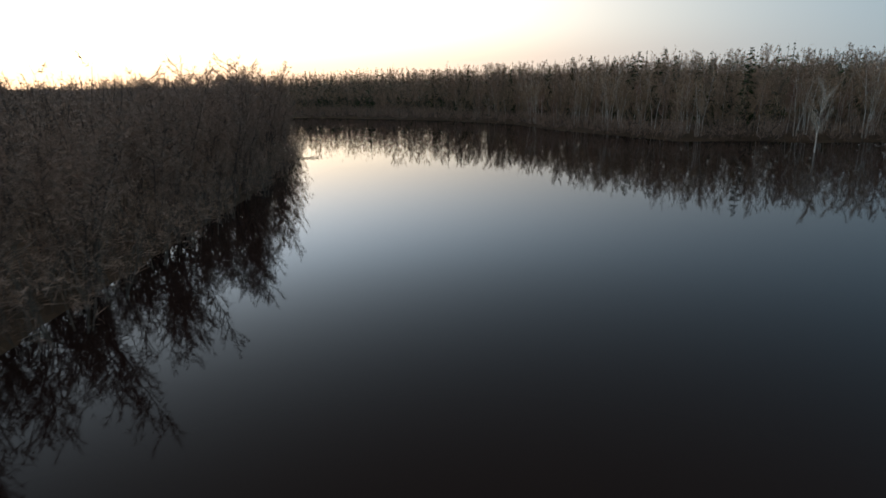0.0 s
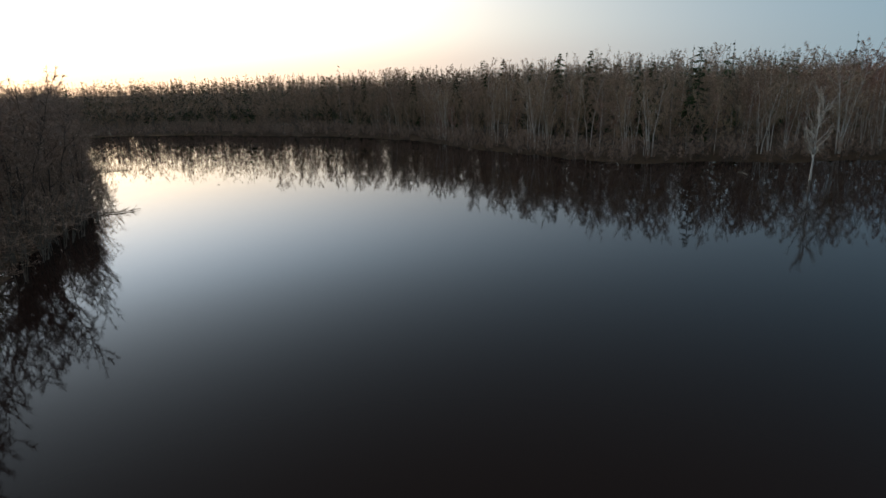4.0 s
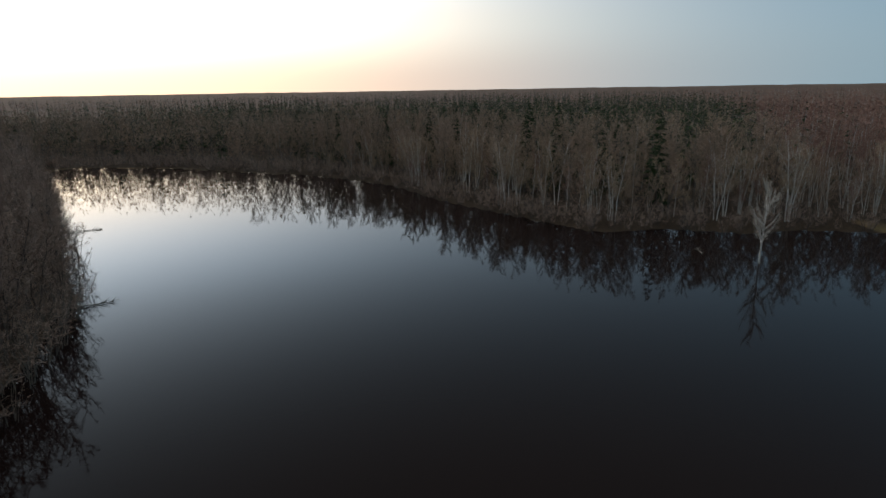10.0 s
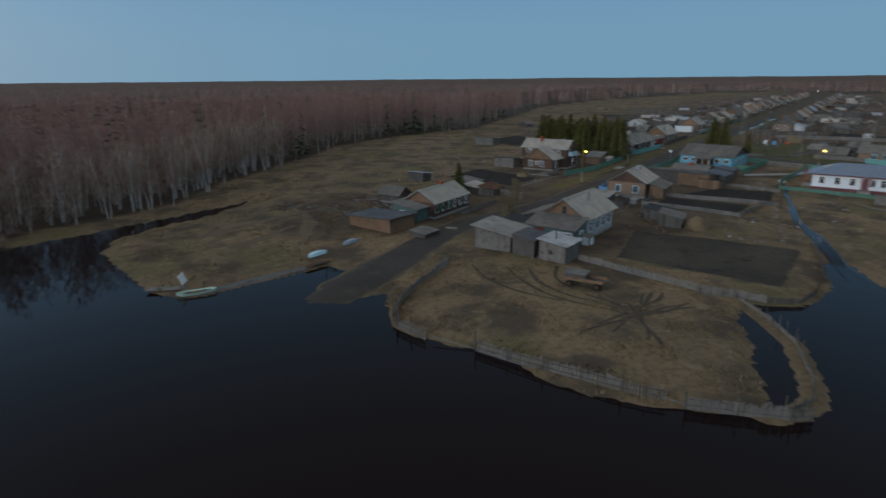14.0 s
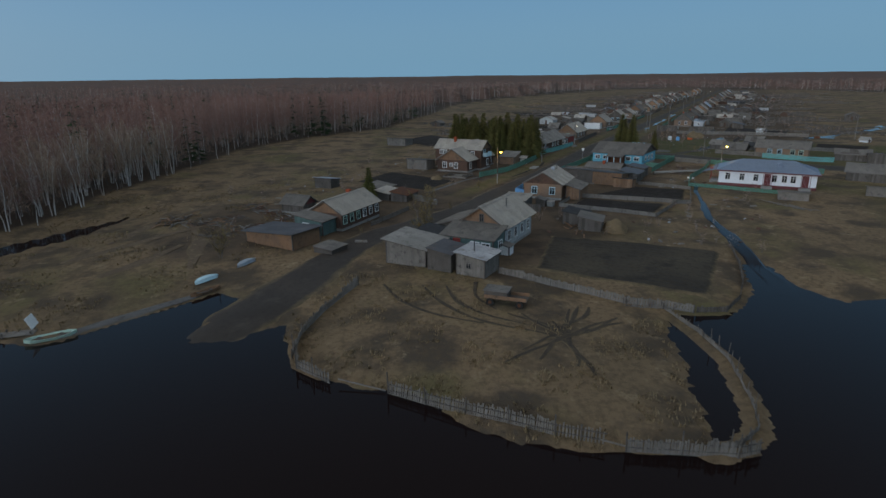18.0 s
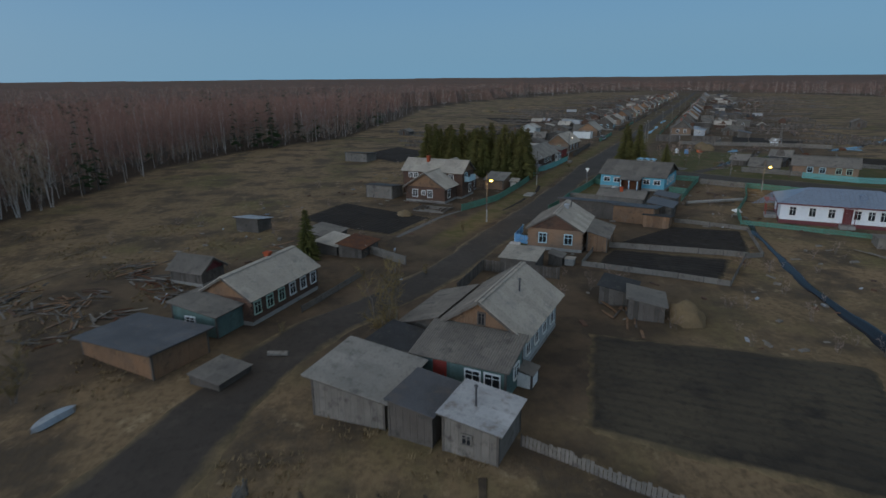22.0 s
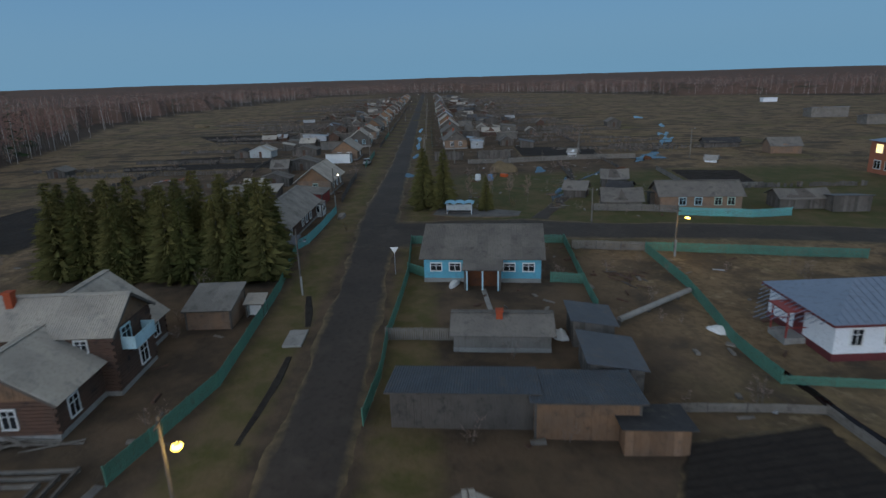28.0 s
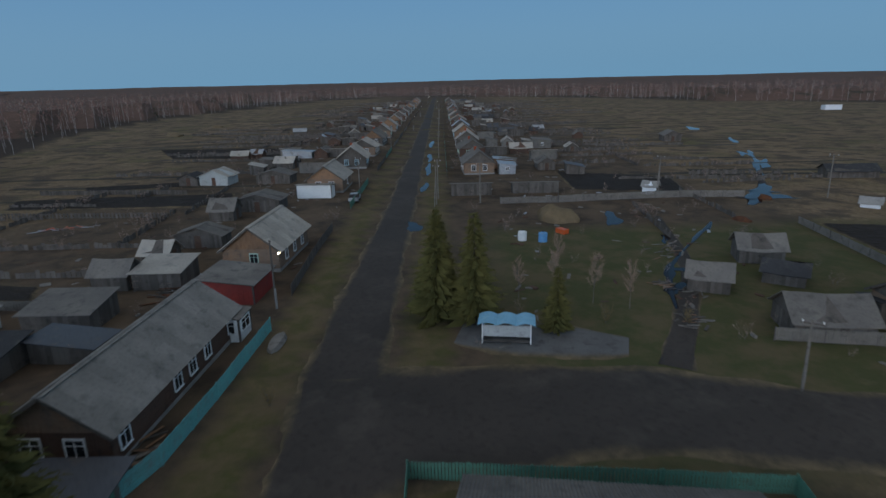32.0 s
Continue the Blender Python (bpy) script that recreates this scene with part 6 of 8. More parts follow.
fence("blue picket fence round the log house's front garden", [(116.4, -1.6), (112.0, 0.8), (109.8, -1.4)], 1.15, "blue_paint", "pale_blue_paint", wide=0.12, gap=0.03, single=True, seed=1)
fence("green picket fence along the street", [(131.0, 4.3), (138.3, -3.2), (147.2, -8.7), (154.0, -12.9), (164.1, -18.1), (166.0, -19.2)], 1.15, "green_paint", "green_paint", seed=2)
fence("turquoise picket fence before the long house", [(166.4, -19.0), (168.6, -21.6), (174.0, -25.6), (182.8, -31.8)], 1.2, "turquoise_paint", "turquoise_paint", seed=3)
fence("grey and green garden fence farther along the street", [(190, -36), (200, -42), (211, -49)], 1.2, "planks_grey", "planks_grey", seed=4)
fence("bright green picket fence down the street", [st(88, -8), st(112, -8)], 1.2, "green_paint", "green_paint", seed=5)
fence("green picket fence round the blue building's yard", [(128.0, -9.0), (132.5, -12.6), (137.6, -16.0), (142.7, -19.9), (150.1, -25.4), (160.2, -31.8)], 1.15, "green_paint", "green_paint", seed=6)
fence("green picket fence behind the blue building", [(160.2, -31.8), (148.7, -46.6)], 1.1, "green_paint", "green_paint", seed=7)
fence("green picket fence beside the blue building's yard", [(148.7, -46.6), (140.0, -39.8), (131.4, -33.2)], 1.15, "green_paint", "green_paint", seed=8)
fence("green cross fence at the blue building", [(151.0, -25.8), (148.0, -26.4)], 1.1, "green_paint", "green_paint", seed=9)
fence("green cross fence at the blue building", [(139.4, -35.4), (137.0, -37.6)], 1.1, "green_paint", "green_paint", seed=10)
fence("pale picket fence across the yard", [(137.6, -15.8), (134.0, -20.2)], 1.1, "planks_pale", "planks_pale", seed=11)
fence("weathered board fence along the side street", [(146.4, -45.6), (140.4, -51.4)], 1.1, "planks_pale", "planks_grey", seed=12)
fence("green fence round the white building along the side street", [(140.4, -51.4), (134, -57.4), (124, -67)], 1.1, "green_paint", "green_paint", seed=13)
fence("green fence between the yard and the white building", [(140.2, -51.0), (130.4, -44.4), (121.0, -36.4), (116.0, -33.6)], 1.1, "green_paint", "green_paint", seed=14)
fence("low green fence before the white building", [(116.0, -33.6), (109.0, -40.6), (103.6, -46.6)], 0.7, "green_paint", "green_paint", seed=15)
fence("low grey plank border between the plots", [(107.8, -9.4), (100.8, -24.2)], 0.75, "planks_pale", "planks_grey", span=2.6, wide=0.9, gap=0.02, single=True, seed=16)
fence("low plank border round the black plot", [(108, -8.6), (101, -4.0), (92.4, -16.4), (100.6, -23.6), (101.2, -26.4), (112.6, -32.2), (118.2, -24.6)], 0.65, "planks_pale", "planks_grey", span=2.6, wide=0.9, gap=0.02, single=True, seed=17)
fence("old sagging board fence along the field", [(70.0, 11.6), (65.6, 7.0), (60.6, 1.0), (59.6, -2.0), (58.4, -4.6)], 0.8, "planks_pale", "planks_grey", single=True, seed=18, tilt=9, rag=0.12, wide=0.2)
fence("old board fence round the ploughed field", [(58.4, -4.9), (58.4, -7.8), (61.2, -10.8), (66, -14.0), (72, -17.2), (77, -19.0)], 0.6, "planks_grey", "planks_grey", seed=19, tilt=8, rag=0.12)
fence("rickety paling between the lane and the hayfield", [(68.2, 26.6), (62.2, 29.4), (57.6, 31.0), (53.4, 31.2)], 0.9, "planks_pale", "planks_grey", seed=20, tilt=14, rag=0.2)
fence("grey board fence of the yard behind the grey house", [(94.6, 11.2), (101.4, 7.2), (97.0, 0.0)], 1.3, "planks_grey", "planks_grey", seed=21)
fence("grey board fence by the shed", [(104.7, 15.4), (108.0, 18.0), (113.0, 21.6)], 1.1, "planks_pale", "planks_grey", seed=22)
fence("low faded fence before the long low house", [(92.6, 25.9), (97.8, 22.8), (102.0, 20.2)], 0.7, "slate_old", "planks_grey", seed=23, gap=0.07)
ribbon("muddy_path", [(117.0, 15.6), (127, 8.4), (131.2, 4.6)], [0.8, 1.0, 0.7], "gravel_patch", "pale trampled path between plot and street", 0.04, "structure", "path", 0.3, 98)
fence("long weathered board fence across the fields", [(206, -86), (196.5, -104), (190, -112)], 1.2, "planks_pale", "planks_grey", span=4, wide=0.2, seed=25)
fence("weathered open field fence of grey planks", [(255, -4.6), (234.4, -31.8)], 0.9, "planks_grey", "planks_grey", span=5, wide=0.3, gap=0.3, seed=26)

# the paling that stands along the river bank, picket by picket
rnd = random.Random(31)
bank_fence = thing("river_fence", 47.7, 25.0, 0.0, 0, "long grey paling along the flooded bank, leaning and partly fallen", "fence")
PICK = []
for i in range(3):
    me_bm = bmesh.new()
    w, t = 0.085 + 0.012 * i, 0.022
    box(me_bm, -w / 2, -t / 2, -0.25, w / 2, t / 2, 1.0)
    me = bpy.data.meshes.new("picket")
    me_bm.to_mesh(me)
    me_bm.free()
    me.materials.append(MATS["planks_pale"])
    PICK.append(me)
runs = [((55.4, 31.4), (51.8, 30.6), 24), ((51.8, 30.6), (49.2, 27.8), 24), ((47.4, 23.6), (44.0, 18.6), 42), ((44.0, 18.6), (41.0, 13.4), 44), ((41.0, 13.4), (39.8, 10.6), 14), ((39.2, 9.6), (37.9, 3.4), 58), ((37.9, 3.4), (38.2, 1.8), 10)]
for (x0, y0), (x1, y1), n in runs:
    ang = math.degrees(math.atan2(y1 - y0, x1 - x0))
    lean = rnd.uniform(-14, 4)
    for i in range(n):
        f = i / n
        x, y = x0 + (x1 - x0) * f, y0 + (y1 - y0) * f
        piece("picket", rnd.choice(PICK), bank_fence, pose(x - 47.7, y - 25.0, max(0.0, height(x, y)) - 0.05, lean + rnd.uniform(-5, 5), rnd.uniform(-4, 4), ang) @ Matrix.Diagonal((1, 1, rnd.uniform(0.8, 1.08), 1)))
    for zz in (0.3, 0.75):
        bm = bmesh.new()
        bar(bm, (x0 - 47.7, y0 - 25, max(0, height(x0, y0)) + zz), (x1 - 47.7, y1 - 25, max(0, height(x1, y1)) + zz), 0.07, 0.05)
        part("rail", bm, "planks_grey", bank_fence)
    for f in (0.0, 0.5):
        x, y = x0 + (x1 - x0) * f, y0 + (y1 - y0) * f
        bm = bmesh.new()
        bar(bm, (x - 47.7, y - 25, -0.6), (x - 47.7 + rnd.uniform(-0.1, 0.1), y - 25 + rnd.uniform(-0.1, 0.1), 1.3 + rnd.uniform(0, 0.4)), 0.10, sides=6)
        part("post", bm, "planks_grey", bank_fence)
for (x0, y0), (x1, y1) in (((49.0, 27.2), (47.6, 23.8)), ((39.9, 11.0), (39.2, 9.0))):
    bm = bmesh.new()
    bar(bm, (x0 - 47.7, y0 - 25, 0.5), (x1 - 47.7, y1 - 25, 0.15), 0.08)
    part("fallen_rail", bm, "planks_pale", bank_fence)
dike_fence = thing("dike_fence", 47.3, -2.4, 0.0, 0, "rotten board fence with tall stakes on a flooded dike", "fence")
for (x0, y0), (x1, y1) in zip(DIKE[:-1], DIKE[1:]):
    n = max(2, int(math.hypot(x1 - x0, y1 - y0) / 1.1))
    for i in range(n):
        f = i / n
        x, y = x0 + (x1 - x0) * f - 47.3, y0 + (y1 - y0) * f + 2.4
        bm = bmesh.new()
        bar(bm, (x, y, -0.4), (x + rnd.uniform(-0.2, 0.2), y + rnd.uniform(-0.2, 0.2), rnd.uniform(0.8, 1.7)), 0.07, sides=5)
        part("stake", bm, "planks_grey", dike_fence)
        bm = bmesh.new()
        boards(bm, (x, y), (x + (x1 - x0) / n, y + (y1 - y0) / n), 0.0, rnd.uniform(0.45, 0.75), 0.16, 0.03, rag=0.12, rnd=rnd)
        tagged(part("boarding", bm, "planks_pale", dike_fence), kind="stuff")

# ---- spruces of the village ----
yard_spruce = [tree_thing("spruce_tree", a, ("grey_bark", "grey_bark", "needles" if i % 2 else "needles_yellow"), "dense dark green spruce planted in a grove by the street", "spruce tree", "spruces in the grove") for i, a in enumerate(spruce_near)]
rnd = random.Random(41)
for i in range(9):
    for j in range(5):
        f = (i + rnd.uniform(-0.25, 0.25)) / 8
        x, y = 172.5 - 15.0 * f + j * 1.5 + rnd.uniform(-0.5, 0.5), 5.0 - 18.0 * f - j * 0.7 + rnd.uniform(-0.6, 0.6)
        plant(yard_spruce, i + j, x, y, rnd.uniform(0.78, 1.05))
plant(yard_spruce, 1, 109.2, 26.6, 0.66)
stop_spruce = [tree_thing("spruce_tree", spruce_near[2], ("grey_bark", "grey_bark", "needles_yellow"), "tall olive-yellow spruce beside the bus shelter", "spruce tree", "spruces at the bus stop")]
for x, y, s in ((177.2, -44.4, 0.92), (174.8, -46.6, 0.98), (178.6, -45.8, 0.84), (169.4, -50.8, 0.56)):
    plant(stop_spruce, 0, x, y, s)

# leafless yard trees
yard_tree = [tree_thing("willow_tree", bare_tree(201 + i, 7.4, 48, 1900, 0.05, 6, 0.30, 0.1, 0.06, 0.5, 5, False, 0.14), ("grey_bark", "grey_bark", "twigs_olive"), "spreading leafless willow with yellowish twigs beside the lane", "willow", "willows") for i in range(2)]
plant(yard_tree, 0, 85.4, 18.9, 1.0)
plant(yard_tree, 1, 79.8, 43.6, 0.55)
for x, y in ((101.0, 13.6), (118.4, 6.4), (108.0, 17.4), (88.2, 27.2), (171.4, -28.2), (164, -60), (168, -55)):
    plant(yard_tree, 1, x, y, rnd.uniform(0.25, 0.45))
lone = bare_tree(305, 8.6, 30, 1900, 0.022, 6, 0.31, 0.26, 0.11, 1.0, 1, True, 0.1)
lone_birch = tree_thing("lone_birch", lone, ("birch_bark", "birch_bark", "limb_bark"), "leaning white-limbed birch standing in the flood before the wood", "birch tree", "")
lone_birch.matrix_basis = pose(50.8, 78.2, -0.1, 4, -3, 40)

# ---- lamps, poles, signs ----
street_lamp(123.1, 2.0, "wooden street lamp with a glowing amber head")
street_lamp(137.0, -52.0, "wooden street lamp with a glowing amber head by the side street", 4.5)
street_lamp(187.6, -33.8, "wooden street lamp with a small white light", 5.4, True, "far_lamp_glow", 0)
street_lamp(151.7, -14.3, "wooden street lamp pole beside the ditch", 5.6, False, power=0)
for u, v in ((240, -4.5), (330, -4.5), (420, 4), (520, -4)):
    street_lamp(*st(u, v), "distant street lamp with a small white light", 5.5, True, "far_lamp_glow", 0)
pole(213.6, -75.9, 6.5, "wooden utility pole with a strut", [(1.8, -1.4)])
pole(217.3, -69.8, 6.5, "wooden utility pole with a strut", [(-1.2, 1.2)])
pole(200.6, -104.0, 6.5, "wooden pole with two struts in the meadow", [(1.4, -1.6), (-0.6, 1.4)])
pole(181.6, -121.0, 7.0, "tall plain utility pole in the meadow")
pole(153.4, -56.7, 5.0, "leaning grey pole beside the side street")
street_lamp(87.1, 17.6, "grey wooden lamp pole with a white head beside the lane", 5.0, False, power=0)
for u, v in ((95, 6), (150, 6), (205, 6), (265, 6), (330, 6), (100, -8), (170, -8)):
    pole(*st(u, v), 6.8, "wooden utility pole along the street", name="utility_pole")
sg = thing("road_sign", 151.2, -24.4, height(151.2, -24.4), STREET, "white triangular road sign on a post", "road sign")
bm = bmesh.new()
bar(bm, (0, 0, -0.3), (0, 0, 2.6), 0.07, sides=8)
part("post", bm, "metal_pale", sg)
bm = bmesh.new()
v = [bm.verts.new(p) for p in ((-0.06, -0.42, 3.0), (-0.06, 0.42, 3.0), (-0.06, 0, 2.3), (-0.03, -0.42, 3.0), (-0.03, 0.42, 3.0), (-0.03, 0, 2.3))]
for f in ((0, 2, 1), (3, 4, 5), (0, 1, 4, 3), (1, 2, 5, 4), (2, 0, 3, 5)):
    bm.faces.new([v[i] for i in f])
part("plate", bm, WP, sg)

# bus shelter
bs = thing("bus_shelter", 170.3, -46.4, height(170.3, -46.4), 57.3 - 90 + 82, "pale blue bus shelter with a three-arched roof and bright blue ends", "bus shelter")
bs.matrix_basis = bs.matrix_basis @ Matrix.Diagonal((1.15, 1.1, 0.78, 1))
bm = bmesh.new()
box(bm, -1.6, 0.75, 0.85, 1.6, 0.8, 2.0)
part("back_panel", bm, "whitewash", bs, "whitewashed boards over an open foot")
bm = bmesh.new()
box(bm, -1.6, 0.74, 0.28, 1.6, 0.8, 0.42)
part("rail", bm, "planks_grey", bs)
for s in (-1.6, 1.6):
    bm = bmesh.new()
    box(bm, s - 0.03, -0.5, 0.1, s + 0.03, 0.75, 1.9)
    part("end_panel", bm, "blue_paint", bs)
    for yy in (-0.7, 0.8):
        bm = bmesh.new()
        bar(bm, (s, yy, -0.3), (s, yy, 2.15), 0.08)
        part("post", bm, WP, bs)
for i in range(3):
    bm = bmesh.new()
    x0 = -1.9 + i * 1.27
    n = 6
    ring = [[bm.verts.new((x0 + 1.27 * j / n, yy, 2.1 + 0.28 * math.sin(math.pi * j / n) + dz)) for j in range(n + 1)] for yy in (-1.0, 1.0) for dz in (0, 0.04)]
    for j in range(n):
        bm.faces.new((ring[1][j], ring[1][j + 1], ring[3][j + 1], ring[3][j]))
        bm.faces.new((ring[0][j], ring[2][j], ring[2][j + 1], ring[0][j + 1]))
        bm.faces.new((ring[0][j], ring[0][j + 1], ring[1][j + 1], ring[1][j]))
        bm.faces.new((ring[2][j], ring[3][j], ring[3][j + 1], ring[2][j + 1]))
    part("roof_arch", bm, "shelter_blue", bs)
bm = bmesh.new()
box(bm, -1.4, 0.35, 0.4, 1.4, 0.7, 0.46)
part("bench", bm, "planks_grey", bs)

# ---- boats, woodpiles and other loose things ----


def boat(x, y, turn, L, W, mat, label, flipped=False, z=None, tilt=0):
    root = thing("rowing_boat", x, y, (height(x, y) if z is None else z), turn, label, "boat", "boats on the bank")
    n, rings = 9, []
    for i in range(n):
        t = i / (n - 1) * 2 - 1
        w = W / 2 * (1 - abs(t) ** 2.6) ** 0.6 + 0.03
        rise = 0.12 * t * t
        rings.append([(t * L / 2, -w, 0.42 + rise), (t * L / 2, -w * 0.72, 0.04 + rise * 1.5), (t * L / 2, w * 0.72, 0.04 + rise * 1.5), (t * L / 2, w, 0.42 + rise)])
    bm = bmesh.new()
    outer = [[bm.verts.new(p) for p in r] for r in rings]
    inner = [[bm.verts.new((p[0] * 0.97, p[1] * 0.9, p[2] + (0.04 if k in (1, 2) else 0))) for k, p in enumerate(r)] for r in rings]
    for i in range(n - 1):
        for k in range(3):
            bm.faces.new((outer[i][k], outer[i + 1][k], outer[i + 1][k + 1], outer[i][k + 1]))
            bm.faces.new((inner[i][k], inner[i][k + 1], inner[i + 1][k + 1], inner[i + 1][k]))
        for k in (0, 3):
            bm.faces.new((outer[i][k], inner[i][k], inner[i + 1][k], outer[i + 1][k]))
    bmesh.ops.recalc_face_normals(bm, faces=bm.faces)
    hull = part("hull", bm, mat, root)
    m = pose(0, 0, 0.5, 180 + tilt, 0, 0) if flipped else pose(0, 0, 0, tilt, 0, 0)
    hull.matrix_basis = m
    if not flipped:
        for t in (-0.22, 0.2):
            slab("thwart", "planks_grey", root, t * L - 0.12, -W * 0.42, 0.3, t * L + 0.12, W * 0.42, 0.34)
    return root


boat(59.7, 52.6, -62, 3.9, 1.3, "mint_paint", "pale green flat-bottomed rowing boat moored at the bank", z=-0.08)
boat(69.4, 42.4, -40, 3.4, 0.9, "planks_warm", "worn orange-brown wooden boat at the water's edge", z=0.0)
boat(72.6, 43.2, -35, 3.0, 1.0, "pale_blue_paint", "pale blue boat lying upside down on the bank", True)
boat(77.4, 40.0, -30, 3.0, 0.9, "metal_pale", "pale metal boat lying upside down in the grass", True)
boat(144.5, -27.3, -60, 2.0, 0.7, "white_paint", "small white boat upside down before the blue building", True)
boat(180.0, -31.4, -35, 3.4, 1.1, "planks_pale", "pale wooden boat propped beside the fence", True)

pier = thing("pier", 60.6, 55.6, 0.0, 100, "little plank landing stage with a white windbreak panel", "pier")
for i in range(4):
    slab("plank", "planks_pale", pier, -1.2, -0.6 + 0.32 * i, 0.28, 2.6, -0.34 + 0.32 * i, 0.33)
for x, y in ((-1.0, -0.5), (-1.0, 0.5), (1.2, -0.5), (1.2, 0.5)):
    slab("post", "planks_grey", pier, x - 0.06, y - 0.06, -1.2, x + 0.06, y + 0.06, 0.6)
slab("panel", "white_paint", pier, -1.5, -0.75, 0.3, -1.44, 0.75, 1.35, pose(0, 0, 0, 0, 22, 0))


def plank_heap(x, y, reach, n, label, seed, mats=("planks_grey", "planks_pale", "planks_warm"), long=(1.2, 3.6), name="plank_heap"):
    rnd = random.Random(seed)
    root = thing(name, x, y, height(x, y), rnd.uniform(0, 180), label, "timber")
    for i in range(n):
        l, w = rnd.uniform(*long), rnd.uniform(0.1, 0.24)
        slab("plank", rnd.choice(mats), root, -l / 2, -w / 2, -0.02, l / 2, w / 2, 0.03,
             pose(rnd.gauss(0, reach[0] / 2), rnd.gauss(0, reach[1] / 2), 0.05 + 0.25 * rnd.random() ** 3, rnd.uniform(-9, 9), rnd.uniform(-5, 5), rnd.gauss(0, 35)))
    return root


plank_heap(96.5, 47.5, (4.0, 2.2), 40, "scattered heap of grey and brown boards", 1)
plank_heap(100.4, 55.0, (4.5, 2.4), 44, "scattered heap of old boards and beams by the meadow", 2)
plank_heap(103.5, 42.0, (3.5, 2.0), 34, "rubbish heap of broken boards beside the hut", 3, ("planks_grey", "rust", "planks_pale"))
plank_heap(98.5, 38.4, (3.0, 2.0), 26, "heap of broken boards and scrap in the yard", 4, ("planks_grey", "rust", "metal_pale"))
plank_heap(109.5, 46.0, (3.0, 2.0), 16, "old boards lying in the grass", 5)
for k, (hx, hy) in enumerate(((90.8, 41.6), (94.2, 42.8), (106.8, 44.4), (100.6, 47.2), (89.6, 46.6), (97.0, 51.8))):
    plank_heap(hx, hy, (2.6, 1.6), 16, "heap of dark broken boards and scrap in the back yard", 60 + k, ("planks_grey", "logs_dark", "rust", "planks_grey", "planks_pale"), (0.7, 2.6))
frame_root = thing("log_frame", 133.0, 8.6, height(133, 8.6), 57.3, "nested grey log frames lying before the two-storey house", "log frame")
for k, (a, b) in enumerate(((2.6, 1.9), (1.9, 1.3), (1.2, 0.7))):
    for sgn in (-1, 1):
        slab("log", "planks_pale", frame_root, -a, sgn * b - 0.09, 0.0, a, sgn * b + 0.09, 0.2)
        slab("log", "planks_grey", frame_root, sgn * a - 0.09, -b, 0.19, sgn * a + 0.09, b, 0.37)
plank_heap(138.6, 8.9, (2.6, 0.5), 12, "boards stacked along the house wall", 7, ("planks_pale",), (2, 4))
plank_heap(164.0, -61.0, (1.4, 3.0), 16, "rotten planks laid over the wet ditch", 8, long=(0.6, 1.6))
plank_heap(170.0, -66.5, (1.6, 3.0), 18, "rotten planks and beams beside the ruined shed", 9, long=(0.6, 2.0))
plank_heap(178.0, -76.0, (4.0, 2.0), 14, "scattered old beams on the wet meadow", 10, long=(0.6, 2.0))
plank_heap(164.8, -16.6, (2.0, 1.4), 16, "heap of pale scrap beside the spruces", 18, ("metal_pale", "planks_pale", "planks_grey"), (0.5, 1.6))
plank_heap(184.6, -9.0, (2.4, 1.6), 18, "heap of pale scrap behind the sheds", 19, ("metal_pale", "planks_pale", "white_paint"), (0.5, 1.8))
plank_heap(236.5, -18.4, (3.0, 1.2), 20, "heap of boards and scrap in the fields", 11, ("planks_pale", "metal_pale", "orange_plastic"), (0.8, 2.6))
plank_heap(190.4, -15.4, (2.5, 2.0), 24, "heap of boards and scrap between the sheds", 12, ("planks_grey", "planks_pale", "metal_pale"))
plank_heap(196.5, -27.0, (3.0, 2.0), 30, "heap of boards and scrap in the yard", 13, ("planks_grey", "rust", "metal_pale"))
plank_heap(135.3, -42.2, (3.6, 1.6), 26, "heap of brown brushwood and poles in the yard", 20, ("logs_dark", "planks_grey", "logs_dark"), (0.6, 2.0))
ribbon("garden_path", [(141.9, -28.9), (139.4, -27.4), (137.0, -26.0)], [0.5, 0.5, 0.5], "concrete", "narrow concrete path to the porch", 0.05, "structure", "path", 0.03, 99)
plank_heap(95.5, -40.4, (3.5, 0.5), 10, "long poles lying in the meadow", 14, ("planks_pale",), (2.5, 4.5))
plank_heap(88.2, -3.4, (3.0, 2.0), 30, "boards and scrap between the sheds", 15)
plank_heap(114.0, 28.0, (3.0, 2.0), 24, "boards and scrap behind the long house", 16)
plank_heap(170.6, -20.4, (2.4, 1.0), 14, "boards and poles beside the long house", 17)

# old hay wagon and its tracks in the hayfield
cart = thing("hay_wagon", 61.3, 12.4, height(61.3, 12.4), 65, "old flat wooden wagon with high board sides", "wagon")
for i in range(6):
    slab("floor_plank", "planks_grey", cart, -2.0, -0.72 + 0.24 * i, 0.62, 2.0, -0.5 + 0.24 * i, 0.68)
for s in (-1, 1):
    slab("side_board", "planks_warm", cart, -2.0, s * 0.74, 0.68, 2.0, s * 0.79, 1.0)
    slab("side_board", "planks_grey", cart, -0.2, s * 0.74, 1.02, 2.0, s * 0.79, 1.4)
slab("end_board", "planks_grey", cart, 1.97, -0.74, 0.68, 2.02, 0.74, 1.5)
slab("end_board", "planks_grey", cart, -0.2, -0.74, 0.68, -0.15, 0.74, 1.4)
slab("box_lid", "slate_old", cart, -0.3, -0.9, 1.42, 2.1, 0.9, 1.47)
